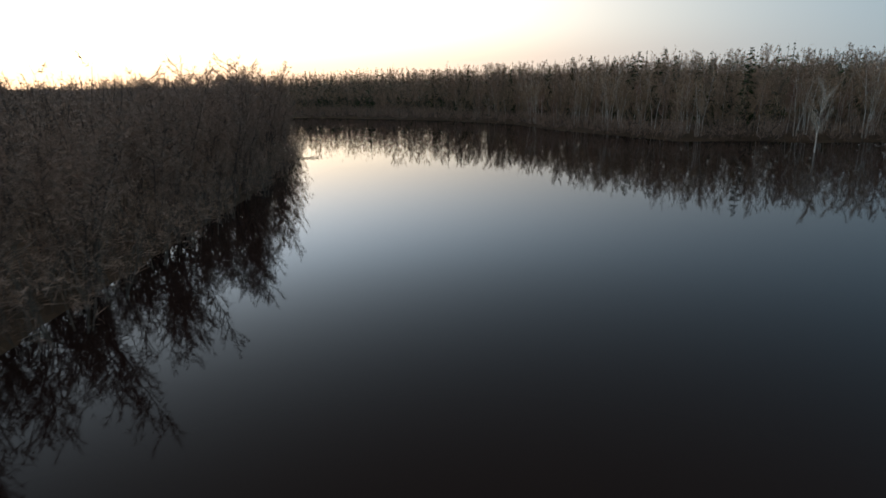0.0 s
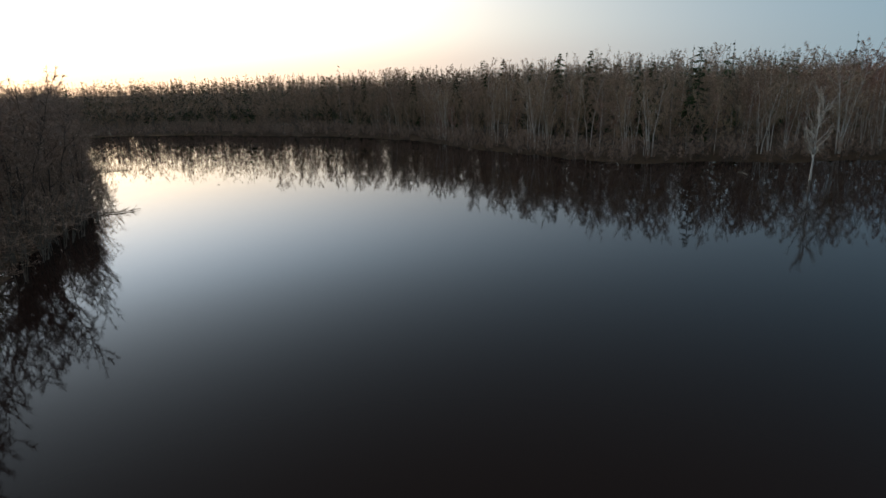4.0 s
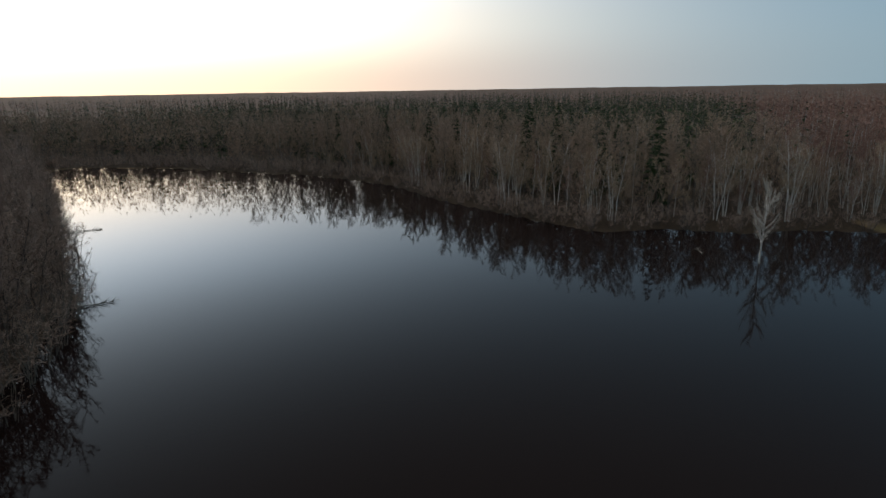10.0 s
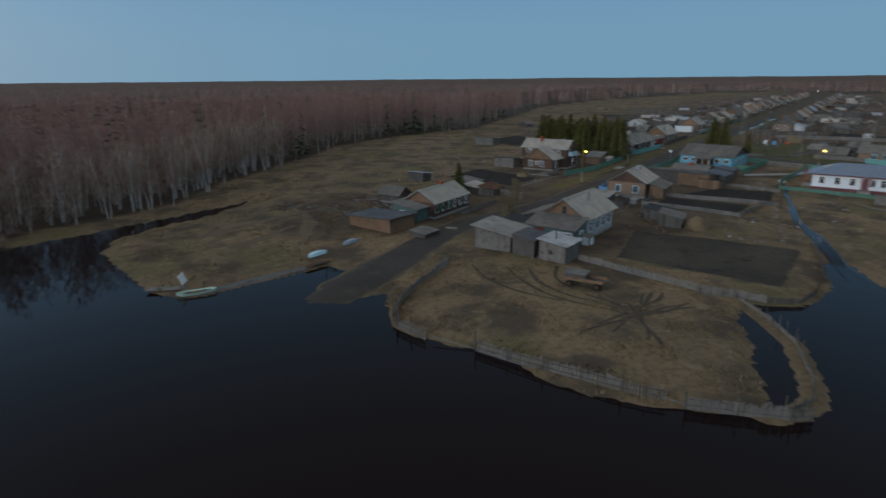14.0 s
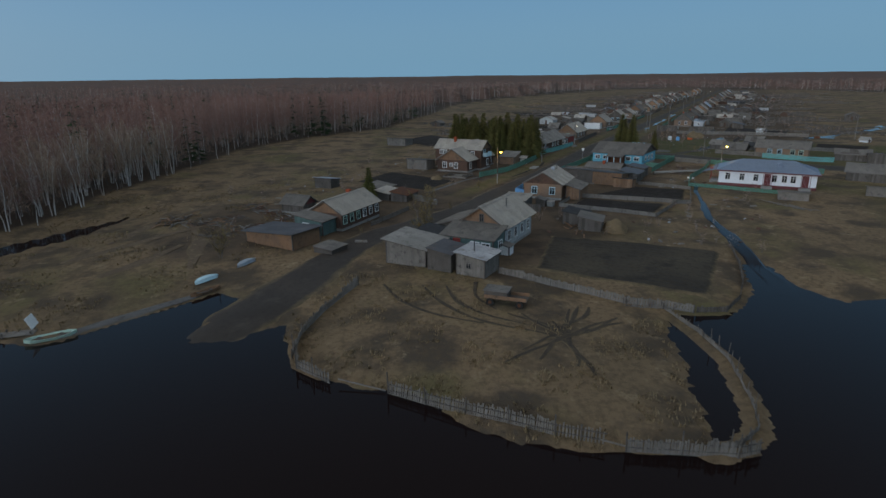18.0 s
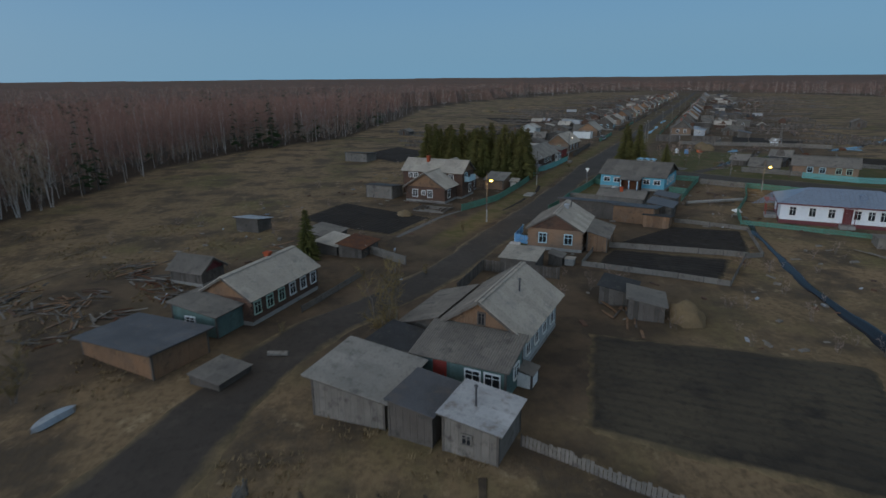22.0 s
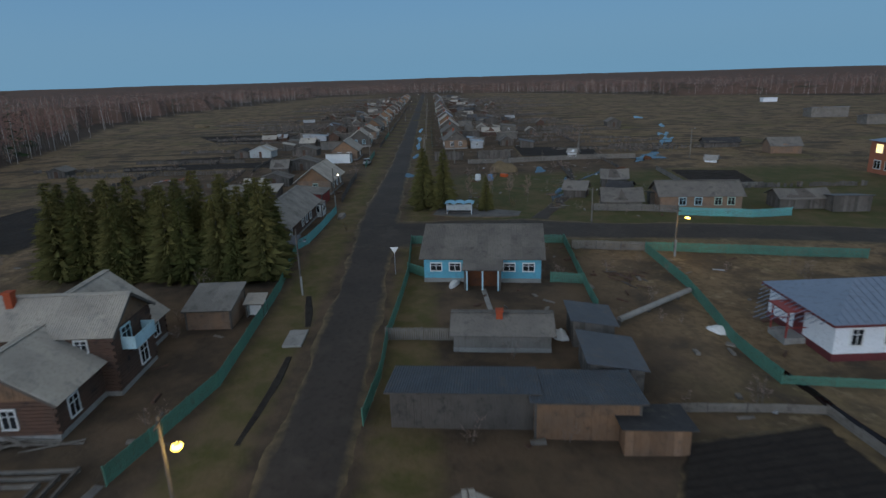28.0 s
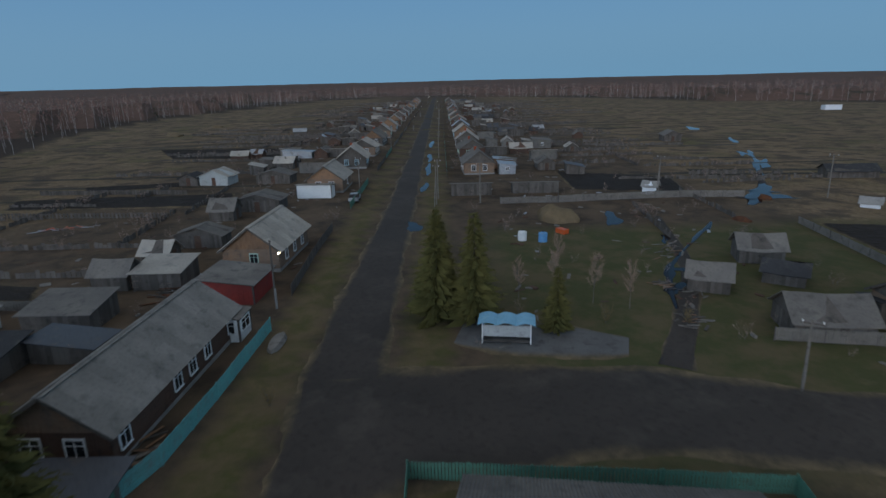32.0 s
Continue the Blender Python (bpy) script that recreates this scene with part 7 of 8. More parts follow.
for x in (-1.4, 1.4):
    for s in (-1, 1):
        bm = bmesh.new()
        bar(bm, (0, -0.1, 0), (0, 0.1, 0), 0.7, sides=16)
        w = part("wheel", bm, "black_rubber", cart)
        w.matrix_basis = pose(x, s * 0.85, 0.35)
        bm = bmesh.new()
        bar(bm, (0, -0.115, 0), (0, 0.115, 0), 0.34, sides=12)
        part("rim", bm, "rust", w)
rnd = random.Random(3)
for i in range(15):
    ang = radians(rnd.choice((115, 140, 165, 190, 280, 305, 330, 20, 45)) + rnd.uniform(-12, 12))
    x, y = 54.2 + rnd.uniform(-0.8, 0.8), 8.8 + rnd.uniform(-0.8, 0.8)
    pts = [(x, y)]
    for k in range(rnd.randint(2, 4)):
        ang += rnd.uniform(-0.35, 0.35)
        x, y = x + 1.7 * math.cos(ang), y + 1.7 * math.sin(ang)
        pts.append((x, y))
    ribbon("tyre_track", pts, [0.9] + [rnd.uniform(0.38, 0.62)] * (len(pts) - 2) + [0.25], "track_mud", "dark muddy wheel track in the dry grass", 0.035, "structure", "track", 0.08, 40 + i)
for i, pts in enumerate(([(56.4, 11.6), (59.2, 15.0), (62.6, 17.0), (66.8, 17.6)], [(55.8, 12.8), (58.8, 16.4), (62.6, 18.6), (67.2, 20.0)], [(57.2, 15.2), (59.6, 19.4), (63.6, 22.4), (68.0, 24.0)], [(60.0, 13.6), (63.4, 15.0), (67.6, 14.4)])):
    ribbon("tyre_track", pts, [0.2, 0.45, 0.7, 0.25], "track_mud", "dark muddy wheel track in the dry grass", 0.035, "structure", "track", 0.22, 60 + i)
ribbon("shore_mud", [(59.6, 52.0), (63.4, 48.4), (67.2, 44.4), (69.8, 42.0)], [0.8, 1.3, 1.4, 0.7], "gravel_patch", "pale trampled mud along the bank", 0.05, "structure", "shore", 0.3, 80)
ribbon("ditch_mud", [(151.0, -14.6), (147.2, -13.2), (144.0, -11.8)], [0.6, 0.9, 0.6], "soil", "dark roadside ditch", 0.03, "structure", "ditch", 0.2, 81)
ribbon("ditch_mud", [(139.6, -8.6), (136.2, -6.4), (130.6, -2.2)], [0.5, 0.8, 0.4], "soil", "dark roadside ditch", 0.03, "structure", "ditch", 0.2, 82)
slab_root = thing("concrete_slab", 142.3, -10.1, height(142.3, -10.1), STREET, "worn concrete slab bridging the roadside ditch", "slab")
slab("plate", "concrete", slab_root, -1.5, -0.75, -0.1, 1.5, 0.75, 0.16)
for i, pts in enumerate(([(76, 46), (86, 48), (97, 52)], [(88, 60), (100, 58), (112, 52)], [(80, 62), (90, 55), (96, 50)], [(74, 55), (80, 52), (86, 50)])):
    ribbon("muddy_path", pts, [1.0, 2.2, 1.0], "trampled", "trampled muddy patch in the meadow", 0.03, "structure", "path", 0.9, 90 + i)
ribbon("muddy_path", [(160, -53), (166, -63), (174, -74), (184, -84), (190, -90)], [3.0, 2.2, 1.8, 1.6, 1.0], "mud_road", "wet muddy track past the ruined sheds", 0.04, "structure", "path", 0.4, 95)

ribbon("brook", [(224, -171), (213, -155), (204.5, -141.5), (199, -132.5), (193, -122.5), (189, -114), (186, -107)], [1.0, 1.3, 1.5, 1.2, 2.2, 3.4, 1.4], "river_water", "shallow flood stream winding through the wet meadow", 0.06, "structure", "stream", 0.9, 97)
ribbon("brook", [(183.5, -93), (180, -85), (175.6, -74.5), (173, -70), (170, -66), (166.4, -62)], [0.3, 0.5, 0.35, 0.7, 0.8, 0.3], "river_water", "wet ditch past the ruined sheds", 0.065, "structure", "stream", 0.5, 98)


def puddle(x, y, rx, ry, turn, seed, label="shallow puddle mirroring the sky"):
    rnd = random.Random(seed)
    n, z = 28, height(x, y) + 0.045
    bm = bmesh.new()
    ph = [rnd.uniform(0, 6.28) for _ in range(4)]
    for k, dz in ((1.0, 0.0),):
        vs = []
        for i in range(n):
            t = 2 * math.pi * i / n
            r = 1 + 0.16 * math.sin(2 * t + ph[0]) + 0.14 * math.sin(3 * t + ph[3]) + 0.1 * math.sin(5 * t + ph[1]) + 0.06 * math.sin(9 * t + ph[2])
            vs.append(bm.verts.new((r * rx * math.cos(t), r * ry * math.sin(t) + 0.35 * ry * math.sin(3.1 * math.cos(t) + ph[1]), dz)))
        bm.faces.new(vs)
    ob = part("puddle", bm, "river_water", None)
    ob.matrix_basis = pose(x, y, z + 0.02, 0, 0, turn)
    return tagged(ob, label, "puddle", "", "structure")


for i, (x, y, rx, ry, t) in enumerate(((206.2, -58.9, 3.2, 0.9, STREET), (193, -84, 4.0, 1.1, -50), (187.5, -114.5, 4.2, 1.7, 40), (198, -131, 6.0, 0.9, -58), (208, -150, 6.5, 1.1, -62), (221, -163, 5, 0.8, -50),
                                       (274, -219, 9, 1.6, -50), (251, -89, 8, 0.7, STREET), (269, -100.5, 7, 0.7, STREET), (297, -118.5, 9, 0.7, STREET), (232, -76.5, 5, 0.6, STREET), (169.6, -66.4, 1.6, 0.8, -60), (172.5, -71.5, 1.5, 0.7, 30),
                                       (181.5, -80.5, 1.8, 0.5, -50), (191, -119, 2.2, 0.9, 20), (240, -190, 8, 0.9, -55))):
    puddle(x, y, rx, ry, t, i)


def heap(x, y, rx, ry, rz, mat, label, category, name):
    root = thing(name, x, y, height(x, y) - 0.1, 0, label, category)
    bm = bmesh.new()
    blob(bm, 0, 0, 0, rx, ry, rz, 0.35, 3, x)
    for f in bm.faces:
        f.smooth = True
    part("mound", bm, mat, root)
    return root


heap(197.5, -77.5, 3.0, 2.4, 2.1, "straw", "brown weathered haystack in the meadow", "haystack", "haystack")
heap(85.4, -7.4, 1.9, 1.6, 1.6, "straw", "round straw heap beside the sheds", "straw heap", "straw_heap")
heap(404.5, -60, 9, 3, 1.3, "straw", "low pale sand pile in the far field", "sand pile", "sand_pile")
heap(440, -85, 6, 2.5, 1.0, "straw", "low pale sand pile in the far field", "sand pile", "sand_pile")
heap(187, -112.6, 1.2, 0.8, 0.9, "rust", "rusty red tank lying by the puddle", "tank", "tank")
heap(181.4, -97, 1.3, 0.8, 0.7, "rust", "rusty scrap heap in the meadow", "scrap heap", "scrap_heap")
heap(129.8, 13.4, 1.6, 1.3, 0.9, "straw", "small straw heap beside the plot", "straw heap", "straw_heap")
heap(122.9, -37.6, 0.9, 0.6, 0.5, "white_paint", "white plastic-covered bundle in the grass", "bundle", "covered_bundle")
heap(129.6, -27.0, 0.7, 0.5, 0.8, "white_paint", "white sack-covered bundle behind the shed", "bundle", "covered_bundle")
heap(164.4, 2.5, 1.1, 0.9, 0.9, "slate_roof", "tarpaulin-covered heap beside the spruces", "heap", "covered_heap")

for i, (x, y, mat, label) in enumerate(((191.8, -66.3, "white_paint", "white plastic tank on the meadow"), (189.8, -67.9, "blue_paint", "blue barrel on the meadow"), (191.4, -72.7, "orange_plastic", "orange crate on the meadow"))):
    b = thing("barrel", x, y, height(x, y), 0, label, "barrel")
    bm = bmesh.new()
    if i == 2:
        box(bm, -0.8, -0.4, 0, 0.8, 0.4, 0.6)
    else:
        bar(bm, (0, 0, -0.02), (0, 0, 1.1), 1.1, sides=16)
        bar(bm, (0, 0, 1.1), (0, 0, 1.25), 1.1, sides=16, w1=0.5)
    part("shell", bm, mat, b)
    if i < 2:
        bm = bmesh.new()
        bar(bm, (0, 0, 1.24), (0, 0, 1.34), 0.3, sides=10)
        part("lid", bm, "black_rubber", b)

# birch firewood stacked beside the blue fence
wp = thing("firewood_stack", 108.5, 1.9, height(108.5, 1.9), STREET + 8, "three rows of stacked white birch firewood", "firewood")
rnd = random.Random(77)
for i in range(3):
    for j in range(13):
        for k in range(3):
            slab("billet", "birch_bark", wp, -0.2, -0.1, -0.1, 0.2, 0.1, 0.1, pose(-1.9 + 0.29 * j + rnd.uniform(-0.04, 0.04), 0.47 * (i - 1) + rnd.uniform(-0.05, 0.05), 0.1 + 0.2 * k + rnd.uniform(0, 0.05), rnd.uniform(-9, 9), rnd.uniform(-6, 6), 90 + rnd.uniform(-9, 9)))
shed("plank shed with a pale patched sheet roof before the log house", 101.3, 2.8, -122.7, 3.8, 3.3, 1.6, 2.0, "planks_grey", "slate_roof", 0.25, seed=82)
shed("small grey hutch with a felt roof in the yard", 102.4, -1.6, -33, 1.6, 1.4, 1.0, 1.3, "planks_grey", "slate_old", 0.15, seed=83)
wl = thing("well_cover", 101.8, -2.9, height(101.8, -2.9), -33, "square concrete well cover in the yard", "well")
bm = bmesh.new()
box(bm, -0.5, -0.5, -0.2, 0.5, 0.5, 0.75)
part("shaft", bm, "concrete", wl)
bm = bmesh.new()
box(bm, -0.58, -0.58, 0.75, 0.58, 0.58, 0.83)
part("lid", bm, "slate_roof", wl)
shed("dark tumbledown shed with a felt roof at the field's edge", 90.6, -3.6, -33, 3.4, 3.0, 1.4, 1.8, "planks_grey", "felt_roof", 0.25, sheets=False, seed=84)
shed("sagging board shed with a dark slate roof at the field's edge", 87.2, -4.6, -25, 3.6, 3.0, 1.4, 1.9, "planks_grey", "slate_old", 0.25, sheets=False, seed=85)

# grey lagged pipe crossing the yards
pp = thing("lagged_pipe", 128.4, -32.4, height(128.4, -32.4), 0, "thick grey lagged pipe running on low posts", "pipe")
for a, b in (((0, 0), (0.6, -10.4)),):
    bm = bmesh.new()
    bar(bm, (a[0], a[1], 0.55), (b[0], b[1], 0.55), 0.5, sides=10)
    part("pipe_run", bm, "concrete", pp)
for x, y in ((0, 0), (0.3, -4.2), (0.5, -8.6)):
    bm = bmesh.new()
    box(bm, x - 0.1, y - 0.1, -0.4, x + 0.1, y + 0.1, 0.5)
    part("prop", bm, "planks_grey", pp)

# car parked down the street
car = thing("parked_car", 228.2, -60.2, height(228.2, -60.2), STREET, "small silver saloon car parked on the verge", "car")
bm = bmesh.new()
for x0, x1, z0, z1, w in ((-2.0, 2.0, 0.35, 0.85, 0.82),):
    vs = box(bm, x0, -w, z0, x1, w, z1)
bmesh.ops.bevel(bm, geom=list(bm.edges), offset=0.12, segments=2, affect="EDGES")
part("body", bm, "metal_pale", car)
bm = bmesh.new()
v = [bm.verts.new(p) for p in ((-1.3, -0.75, 0.84), (1.1, -0.75, 0.84), (1.1, 0.75, 0.84), (-1.3, 0.75, 0.84), (-0.8, -0.62, 1.38), (0.5, -0.62, 1.38), (0.5, 0.62, 1.38), (-0.8, 0.62, 1.38))]
for f in ((4, 5, 6, 7), (0, 1, 5, 4), (1, 2, 6, 5), (2, 3, 7, 6), (3, 0, 4, 7)):
    bm.faces.new([v[i] for i in f])
part("cabin", bm, "window_glass", car)
bm = bmesh.new()
box(bm, -0.82, -0.63, 1.37, 0.52, 0.63, 1.42)
part("roof", bm, "metal_pale", car)
for x in (-1.25, 1.25):
    for s in (-1, 1):
        bm = bmesh.new()
        bar(bm, (0, -0.1, 0), (0, 0.1, 0), 0.6, sides=14)
        w = part("wheel", bm, "black_rubber", car)
        w.matrix_basis = pose(x, s * 0.74, 0.3)
        bm = bmesh.new()
        bar(bm, (0, -0.11, 0), (0, 0.11, 0), 0.34, sides=10)
        part("rim", bm, "metal_pale", w)

# ---- the yards left of the street, and the buildings right of it ----
for i, (x, y, t, L, W, lo, hi, wall, roof, label) in enumerate((
        (197.4, -10.2, -122.7, 4.8, 3.0, 1.5, 1.8, "whitewash", "slate_roof", "white-sided glazed store with a pale roof"),
        (187.6, -12.4, -122.7, 4.4, 4.6, 1.5, 2.1, "planks_grey", "felt_roof", "low shed with a dark roof in the yard"),
        (168.0, -17.0, -122.7, 5.4, 2.8, 1.1, 1.4, "planks_grey", "metal_dark", "low shed with a bluish metal roof beside the spruces"),
        (194.8, -18.2, -122.7, 5.8, 4.4, 1.6, 2.2, "planks_grey", "slate_old", "low dark-roofed shed behind the long house"),
        (187.2, -18.2, -36, 3.0, 5.0, 1.3, 1.8, "planks_grey", "metal_dark", "long dark lean-to behind the long house"),
        (201.5, -26.8, -122.7, 4.8, 4.6, 1.8, 2.3, "planks_grey", "slate_roof", "grey shed with a pale slate roof"),
        (203.4, -22.4, 54, 3.6, 3.0, 1.8, 2.5, "planks_grey", "slate_old", "tumbledown log shed with a small window"),
        (209.6, -27.4, 54, 3.2, 3.0, 1.6, 2.3, "planks_grey", "slate_roof", "small shed with a pale slate roof"),
        (214.4, -33.0, -36, 3.0, 6.0, 1.7, 2.2, "planks_pale", "slate_old", "weathered board shed behind the log house"),
        (228.4, -39.0, 54, 3.6, 3.2, 1.8, 2.8, "planks_grey", "slate_old", "small weathered barn behind the houses"),
        (232.0, -45.6, -36, 4.6, 7.0, 1.9, 2.4, "planks_pale", "slate_old", "weathered barn with a slate roof"),
        (263.4, -46.0, -36, 4.6, 6.0, 1.9, 2.7, "whitewash", "slate_roof", "small white-walled barn with a pale roof"),
        (266.0, -41.4, -36, 3.6, 4.0, 1.6, 2.0, "planks_grey", "felt_roof", "dark shed beside the white barn"),
        (257.0, -56.0, -36, 4.0, 7.0, 1.8, 2.3, "planks_pale", "slate_old", "long weathered shed behind the houses"),
        (279.0, -64.0, -36, 4.0, 9.0, 1.7, 2.1, "planks_grey", "slate_old", "long low shed behind the houses"),
        (294.0, -74.0, -36, 3.4, 8.0, 1.7, 2.1, "metal_pale", "metal_pale", "long pale metal shed"),
        (262.0, 2.0, -36, 4.0, 4.0, 1.5, 1.9, "planks_grey", "slate_old", "lone dark hut in the fields"),
        (221.0, -79.4, 57, 7.0, 3.0, 1.7, 2.1, "planks_grey", "slate_old", "long plank shed at the corner of the street"),
        (215.6, -89.4, 57, 8.0, 2.8, 1.5, 1.9, "planks_grey", "slate_old", "long low plank store by the garden"),
        (236.0, -99.5, -34, 5.0, 3.4, 1.9, 2.3, "metal_pale", "metal_pale", "pale metal-roofed store"),
        (243.0, -104.0, -34, 4.0, 4.0, 1.9, 2.3, "planks_warm", "metal_pale", "new plank shed with a bright metal roof"),
        (267.8, -138.0, -34, 7.0, 5.0, 2.2, 2.6, "planks_pale", "slate_old", "roofless-looking grey block store"),
        (253.2, -178.0, -34, 6.0, 5.0, 2.0, 2.8, "planks_pale", "slate_old", "lone weathered barn in the meadow"),
        (201.6, -103.2, 20, 2.2, 1.8, 1.5, 1.7, "white_plaster", "concrete", "little white block hut in the meadow"),
        (174.6, -118.6, 20, 2.4, 1.6, 0.9, 1.1, "white_plaster", "concrete", "low white block hut in the meadow"),
        (168.2, -69.2, 30, 3.6, 3.2, 1.5, 2.1, "planks_grey", "slate_old", "ruined log shed with a sagging roof"),
        (170.4, -81.2, 40, 4.4, 3.6, 1.7, 2.5, "planks_grey", "slate_old", "ruined grey barn with a broken gable"),
        (165.0, -76.6, 20, 3.6, 3.0, 1.3, 1.6, "planks_grey", "felt_roof", "sunken dark shed among the ruins"),
        (157.4, -67.4, 45, 5.6, 4.6, 1.6, 2.6, "planks_grey", "slate_old", "derelict grey house with a mossy roof"),
        (154.8, -74.0, 45, 4.0, 3.6, 1.5, 2.0, "planks_grey", "felt_roof", "dark sheet-roofed shed"),
        (141.0, -87.0, 50, 7.0, 4.0, 1.7, 2.2, "planks_grey", "slate_old", "long dark barn behind the plot house"),
        (136.0, -90.0, 50, 5.0, 4.0, 1.7, 2.3, "planks_grey", "metal_dark", "dark shed by the side street"),
        (129.6, -97.6, 50, 6.0, 4.0, 1.7, 2.2, "planks_pale", "slate_old", "weathered shed by the side street"),
        (172.6, -144.6, 50, 7.0, 5.0, 2.0, 3.2, "logs", "slate_old", "log house with pale windows in the meadow"),
        (189.5, -145.9, 50, 9.0, 4.0, 1.4, 2.0, "planks_grey", "felt_roof", "long dark barn in the meadow"),
        (292, -364, 50, 8.0, 5.0, 2.4, 2.7, "white_plaster", "concrete", "small white building at the far field"),
        (215, -262, 50, 14.0, 7.0, 3.0, 4.0, "planks_pale", "metal_blue", "distant long farm building"),
        (187, -239, 50, 12.0, 6.0, 2.6, 3.4, "planks_pale", "metal_blue", "distant building with a bluish roof"),
        (172, -266, 50, 16.0, 8.0, 3.4, 4.4, "planks_pale", "slate_roof", "distant grey farm building"),
        (116.0, -70.0, 50, 7.0, 4.6, 1.8, 2.8, "planks_grey", "slate_old", "weathered plank barn beside the side street"),
        (108.4, -76.6, 50, 7.0, 5.0, 2.0, 3.0, "planks_pale", "slate_old", "long weathered house with a dark roof"),
        (101.8, -60.2, 50, 3.6, 3.0, 1.2, 1.7, "planks_pale", "slate_old", "small whitewashed shed in the meadow"),
        (100.2, -80.4, 50, 5.0, 4.0, 1.7, 2.2, "planks_grey", "felt_roof", "dark shed at the end of the side street"))):
    if any(k in label for k in ("tumbledown", "ruined", "derelict", "barn", "hut in", "small shed", "sunken", "log house", "weathered")) and "metal" not in wall:
        hut(label if len(label.split()) > 3 else label + " in the fields", x, y, t, L, W, lo, hi + 0.45, wall if wall != "planks_pale" else "planks_grey", roof, 0.35, group="sheds of the village", seed=500 + i)
        continue
    shed(label if len(label.split()) > 3 else label + " in the fields", x, y, t, L, W, lo, hi, wall, roof, 0.3, sheets=False, group="sheds of the village", seed=500 + i, windows=[("front", 0, 0.9, 0.6, 0.6, WP)] if L > 4.5 or "window" in label else ())
house("long dark-roofed house with an orange band and pale windows", 150.6, -76.0, 50, 11.5, 6.0, 2.3, 3.9, "logs", "slate_old", "planks_grey", 0.4, sheets=False,
      windows=[("left", x, 0.9, 0.9, 1.0, "mint_paint" if x < 0 else "pale_blue_paint") for x in (-4.2, -2.4, 0.4, 2.6)], seed=90)
fence("teal board fence beside the side street", [(148.6, -69.4), (145.4, -72.0), (141.4, -75.6), (138.6, -80.6)], 1.2, "turquoise_paint", "turquoise_paint", seed=91)
fence("weathered board fence beside the ruined house", [(158.4, -62.6), (153.6, -67.6), (149.4, -70.4)], 1.1, "planks_pale", "planks_grey", seed=92)
fence("board fence round the far plot", [(176, -101), (160.5, -88.6), (152, -98)], 1.0, "planks_pale", "planks_grey", span=4, wide=0.25, seed=93)
fence("long board fence across the back gardens", [(272, -15), (254.6, -38.1)], 0.9, "planks_grey", "planks_grey", span=4, wide=0.25, seed=94)
fence("long board fence behind the sheds", [(206.2, -7.2), (200.2, -15.2)], 1.0, "planks_pale", "planks_grey", span=4, wide=0.25, seed=95)
fence("long field fence of weathered boards", [(214, -93.6), (206, -86), (211, -78)], 1.1, "planks_pale", "planks_grey", span=4, wide=0.25, seed=96)
rnd = random.Random(9)
for i in range(64):
    u, side = rnd.uniform(70, 540), rnd.choice((-1, 1))
    v = side * rnd.uniform(26, 75)
    ln = rnd.uniform(20, 60)
    ribbon("field_strip", [st(u, v), st(u + rnd.uniform(-6, 6), v + side * ln)], [rnd.uniform(1.0, 5.0), rnd.uniform(1.0, 4.0)], rnd.choice(["soil_grassy", "soil", "mud_road", "soil_grassy"]), "narrow strip of dug garden soil", 0.06, "structure", "garden strip", 0.5, 600 + i)
for i in range(26):
    u, side = rnd.uniform(110, 480), rnd.choice((-1, 1))
    x, y = st(u, side * rnd.uniform(28, 52))
    hut(rnd.choice(["small grey plank hut in the back gardens", "low weathered shed in a garden", "garden shed under a pale roof"]), x, y, STREET + rnd.choice((0, 90)) + rnd.uniform(-8, 8), rnd.uniform(2.5, 5), rnd.uniform(2.2, 3.6), 1.4, 2.4,
         rnd.choice(["planks_grey", "logs_dark"]), rnd.choice(["slate_old", "slate_roof", "felt_roof", "metal_pale"]), 0.25, group="sheds of the village", seed=700 + i)

# the low fences and rows of dead weeds that part the back gardens, too far off to tell one board from the next
r = np.random.RandomState(77)
V, Q, weeds = [], [], []
for i in range(150):
    u, side = r.uniform(40, 560), r.choice((-1, 1))
    v0 = side * r.uniform(24, 60)
    along = r.rand() < 0.35
    ln = r.uniform(12, 45)
    a, b = np.array(st(u, v0)), np.array(st(u + ln, v0 + r.uniform(-2, 2)) if along else st(u + r.uniform(-3, 3), v0 + side * ln))
    if line_distance(a[:1], a[1:], [(160, -44.5), (138, -68), (96, -102)])[0] < 16 or inside(b[:1], b[1:], NORTH_WOOD)[0]:
        continue
    d = (b - a) / ln
    for k in np.arange(0, ln, 0.55):
        p = a + d * k
        if r.rand() < 0.12:
            continue
        tall, w = r.uniform(0.55, 1.0), 0.24
        z = 0.78
        n = len(V)
        o = np.array([-d[1], d[0]]) * 0.02
        for q in (p - o, p + d * w * 2 - o, p + d * w * 2 + o, p + o):
            V.append((q[0], q[1], z))
        for q in (p - o, p + d * w * 2 - o, p + d * w * 2 + o, p + o):
            V.append((q[0], q[1], z + tall))
        Q += [(n + 4, n + 5, n + 6, n + 7), (n, n + 1, n + 5, n + 4), (n + 1, n + 2, n + 6, n + 5), (n + 2, n + 3, n + 7, n + 6), (n + 3, n, n + 4, n + 7)]
        if r.rand() < 0.13:
            weeds.append((p[0] + r.normal(0, 0.8), p[1] + r.normal(0, 0.8), r.uniform(0.25, 0.6), r.randint(0, 4)))
tagged(new("garden_fences", mesh_of("garden_fences", V, Q, "planks_grey")), "low weathered board fences parting the back gardens", "fences", "", "stuff")
scatter("garden_weeds", brush, np.array(weeds), ["alder_bark", "alder_bark", "twigs_bank"], "dead weeds and shrubs along the garden fences", "shrubs")

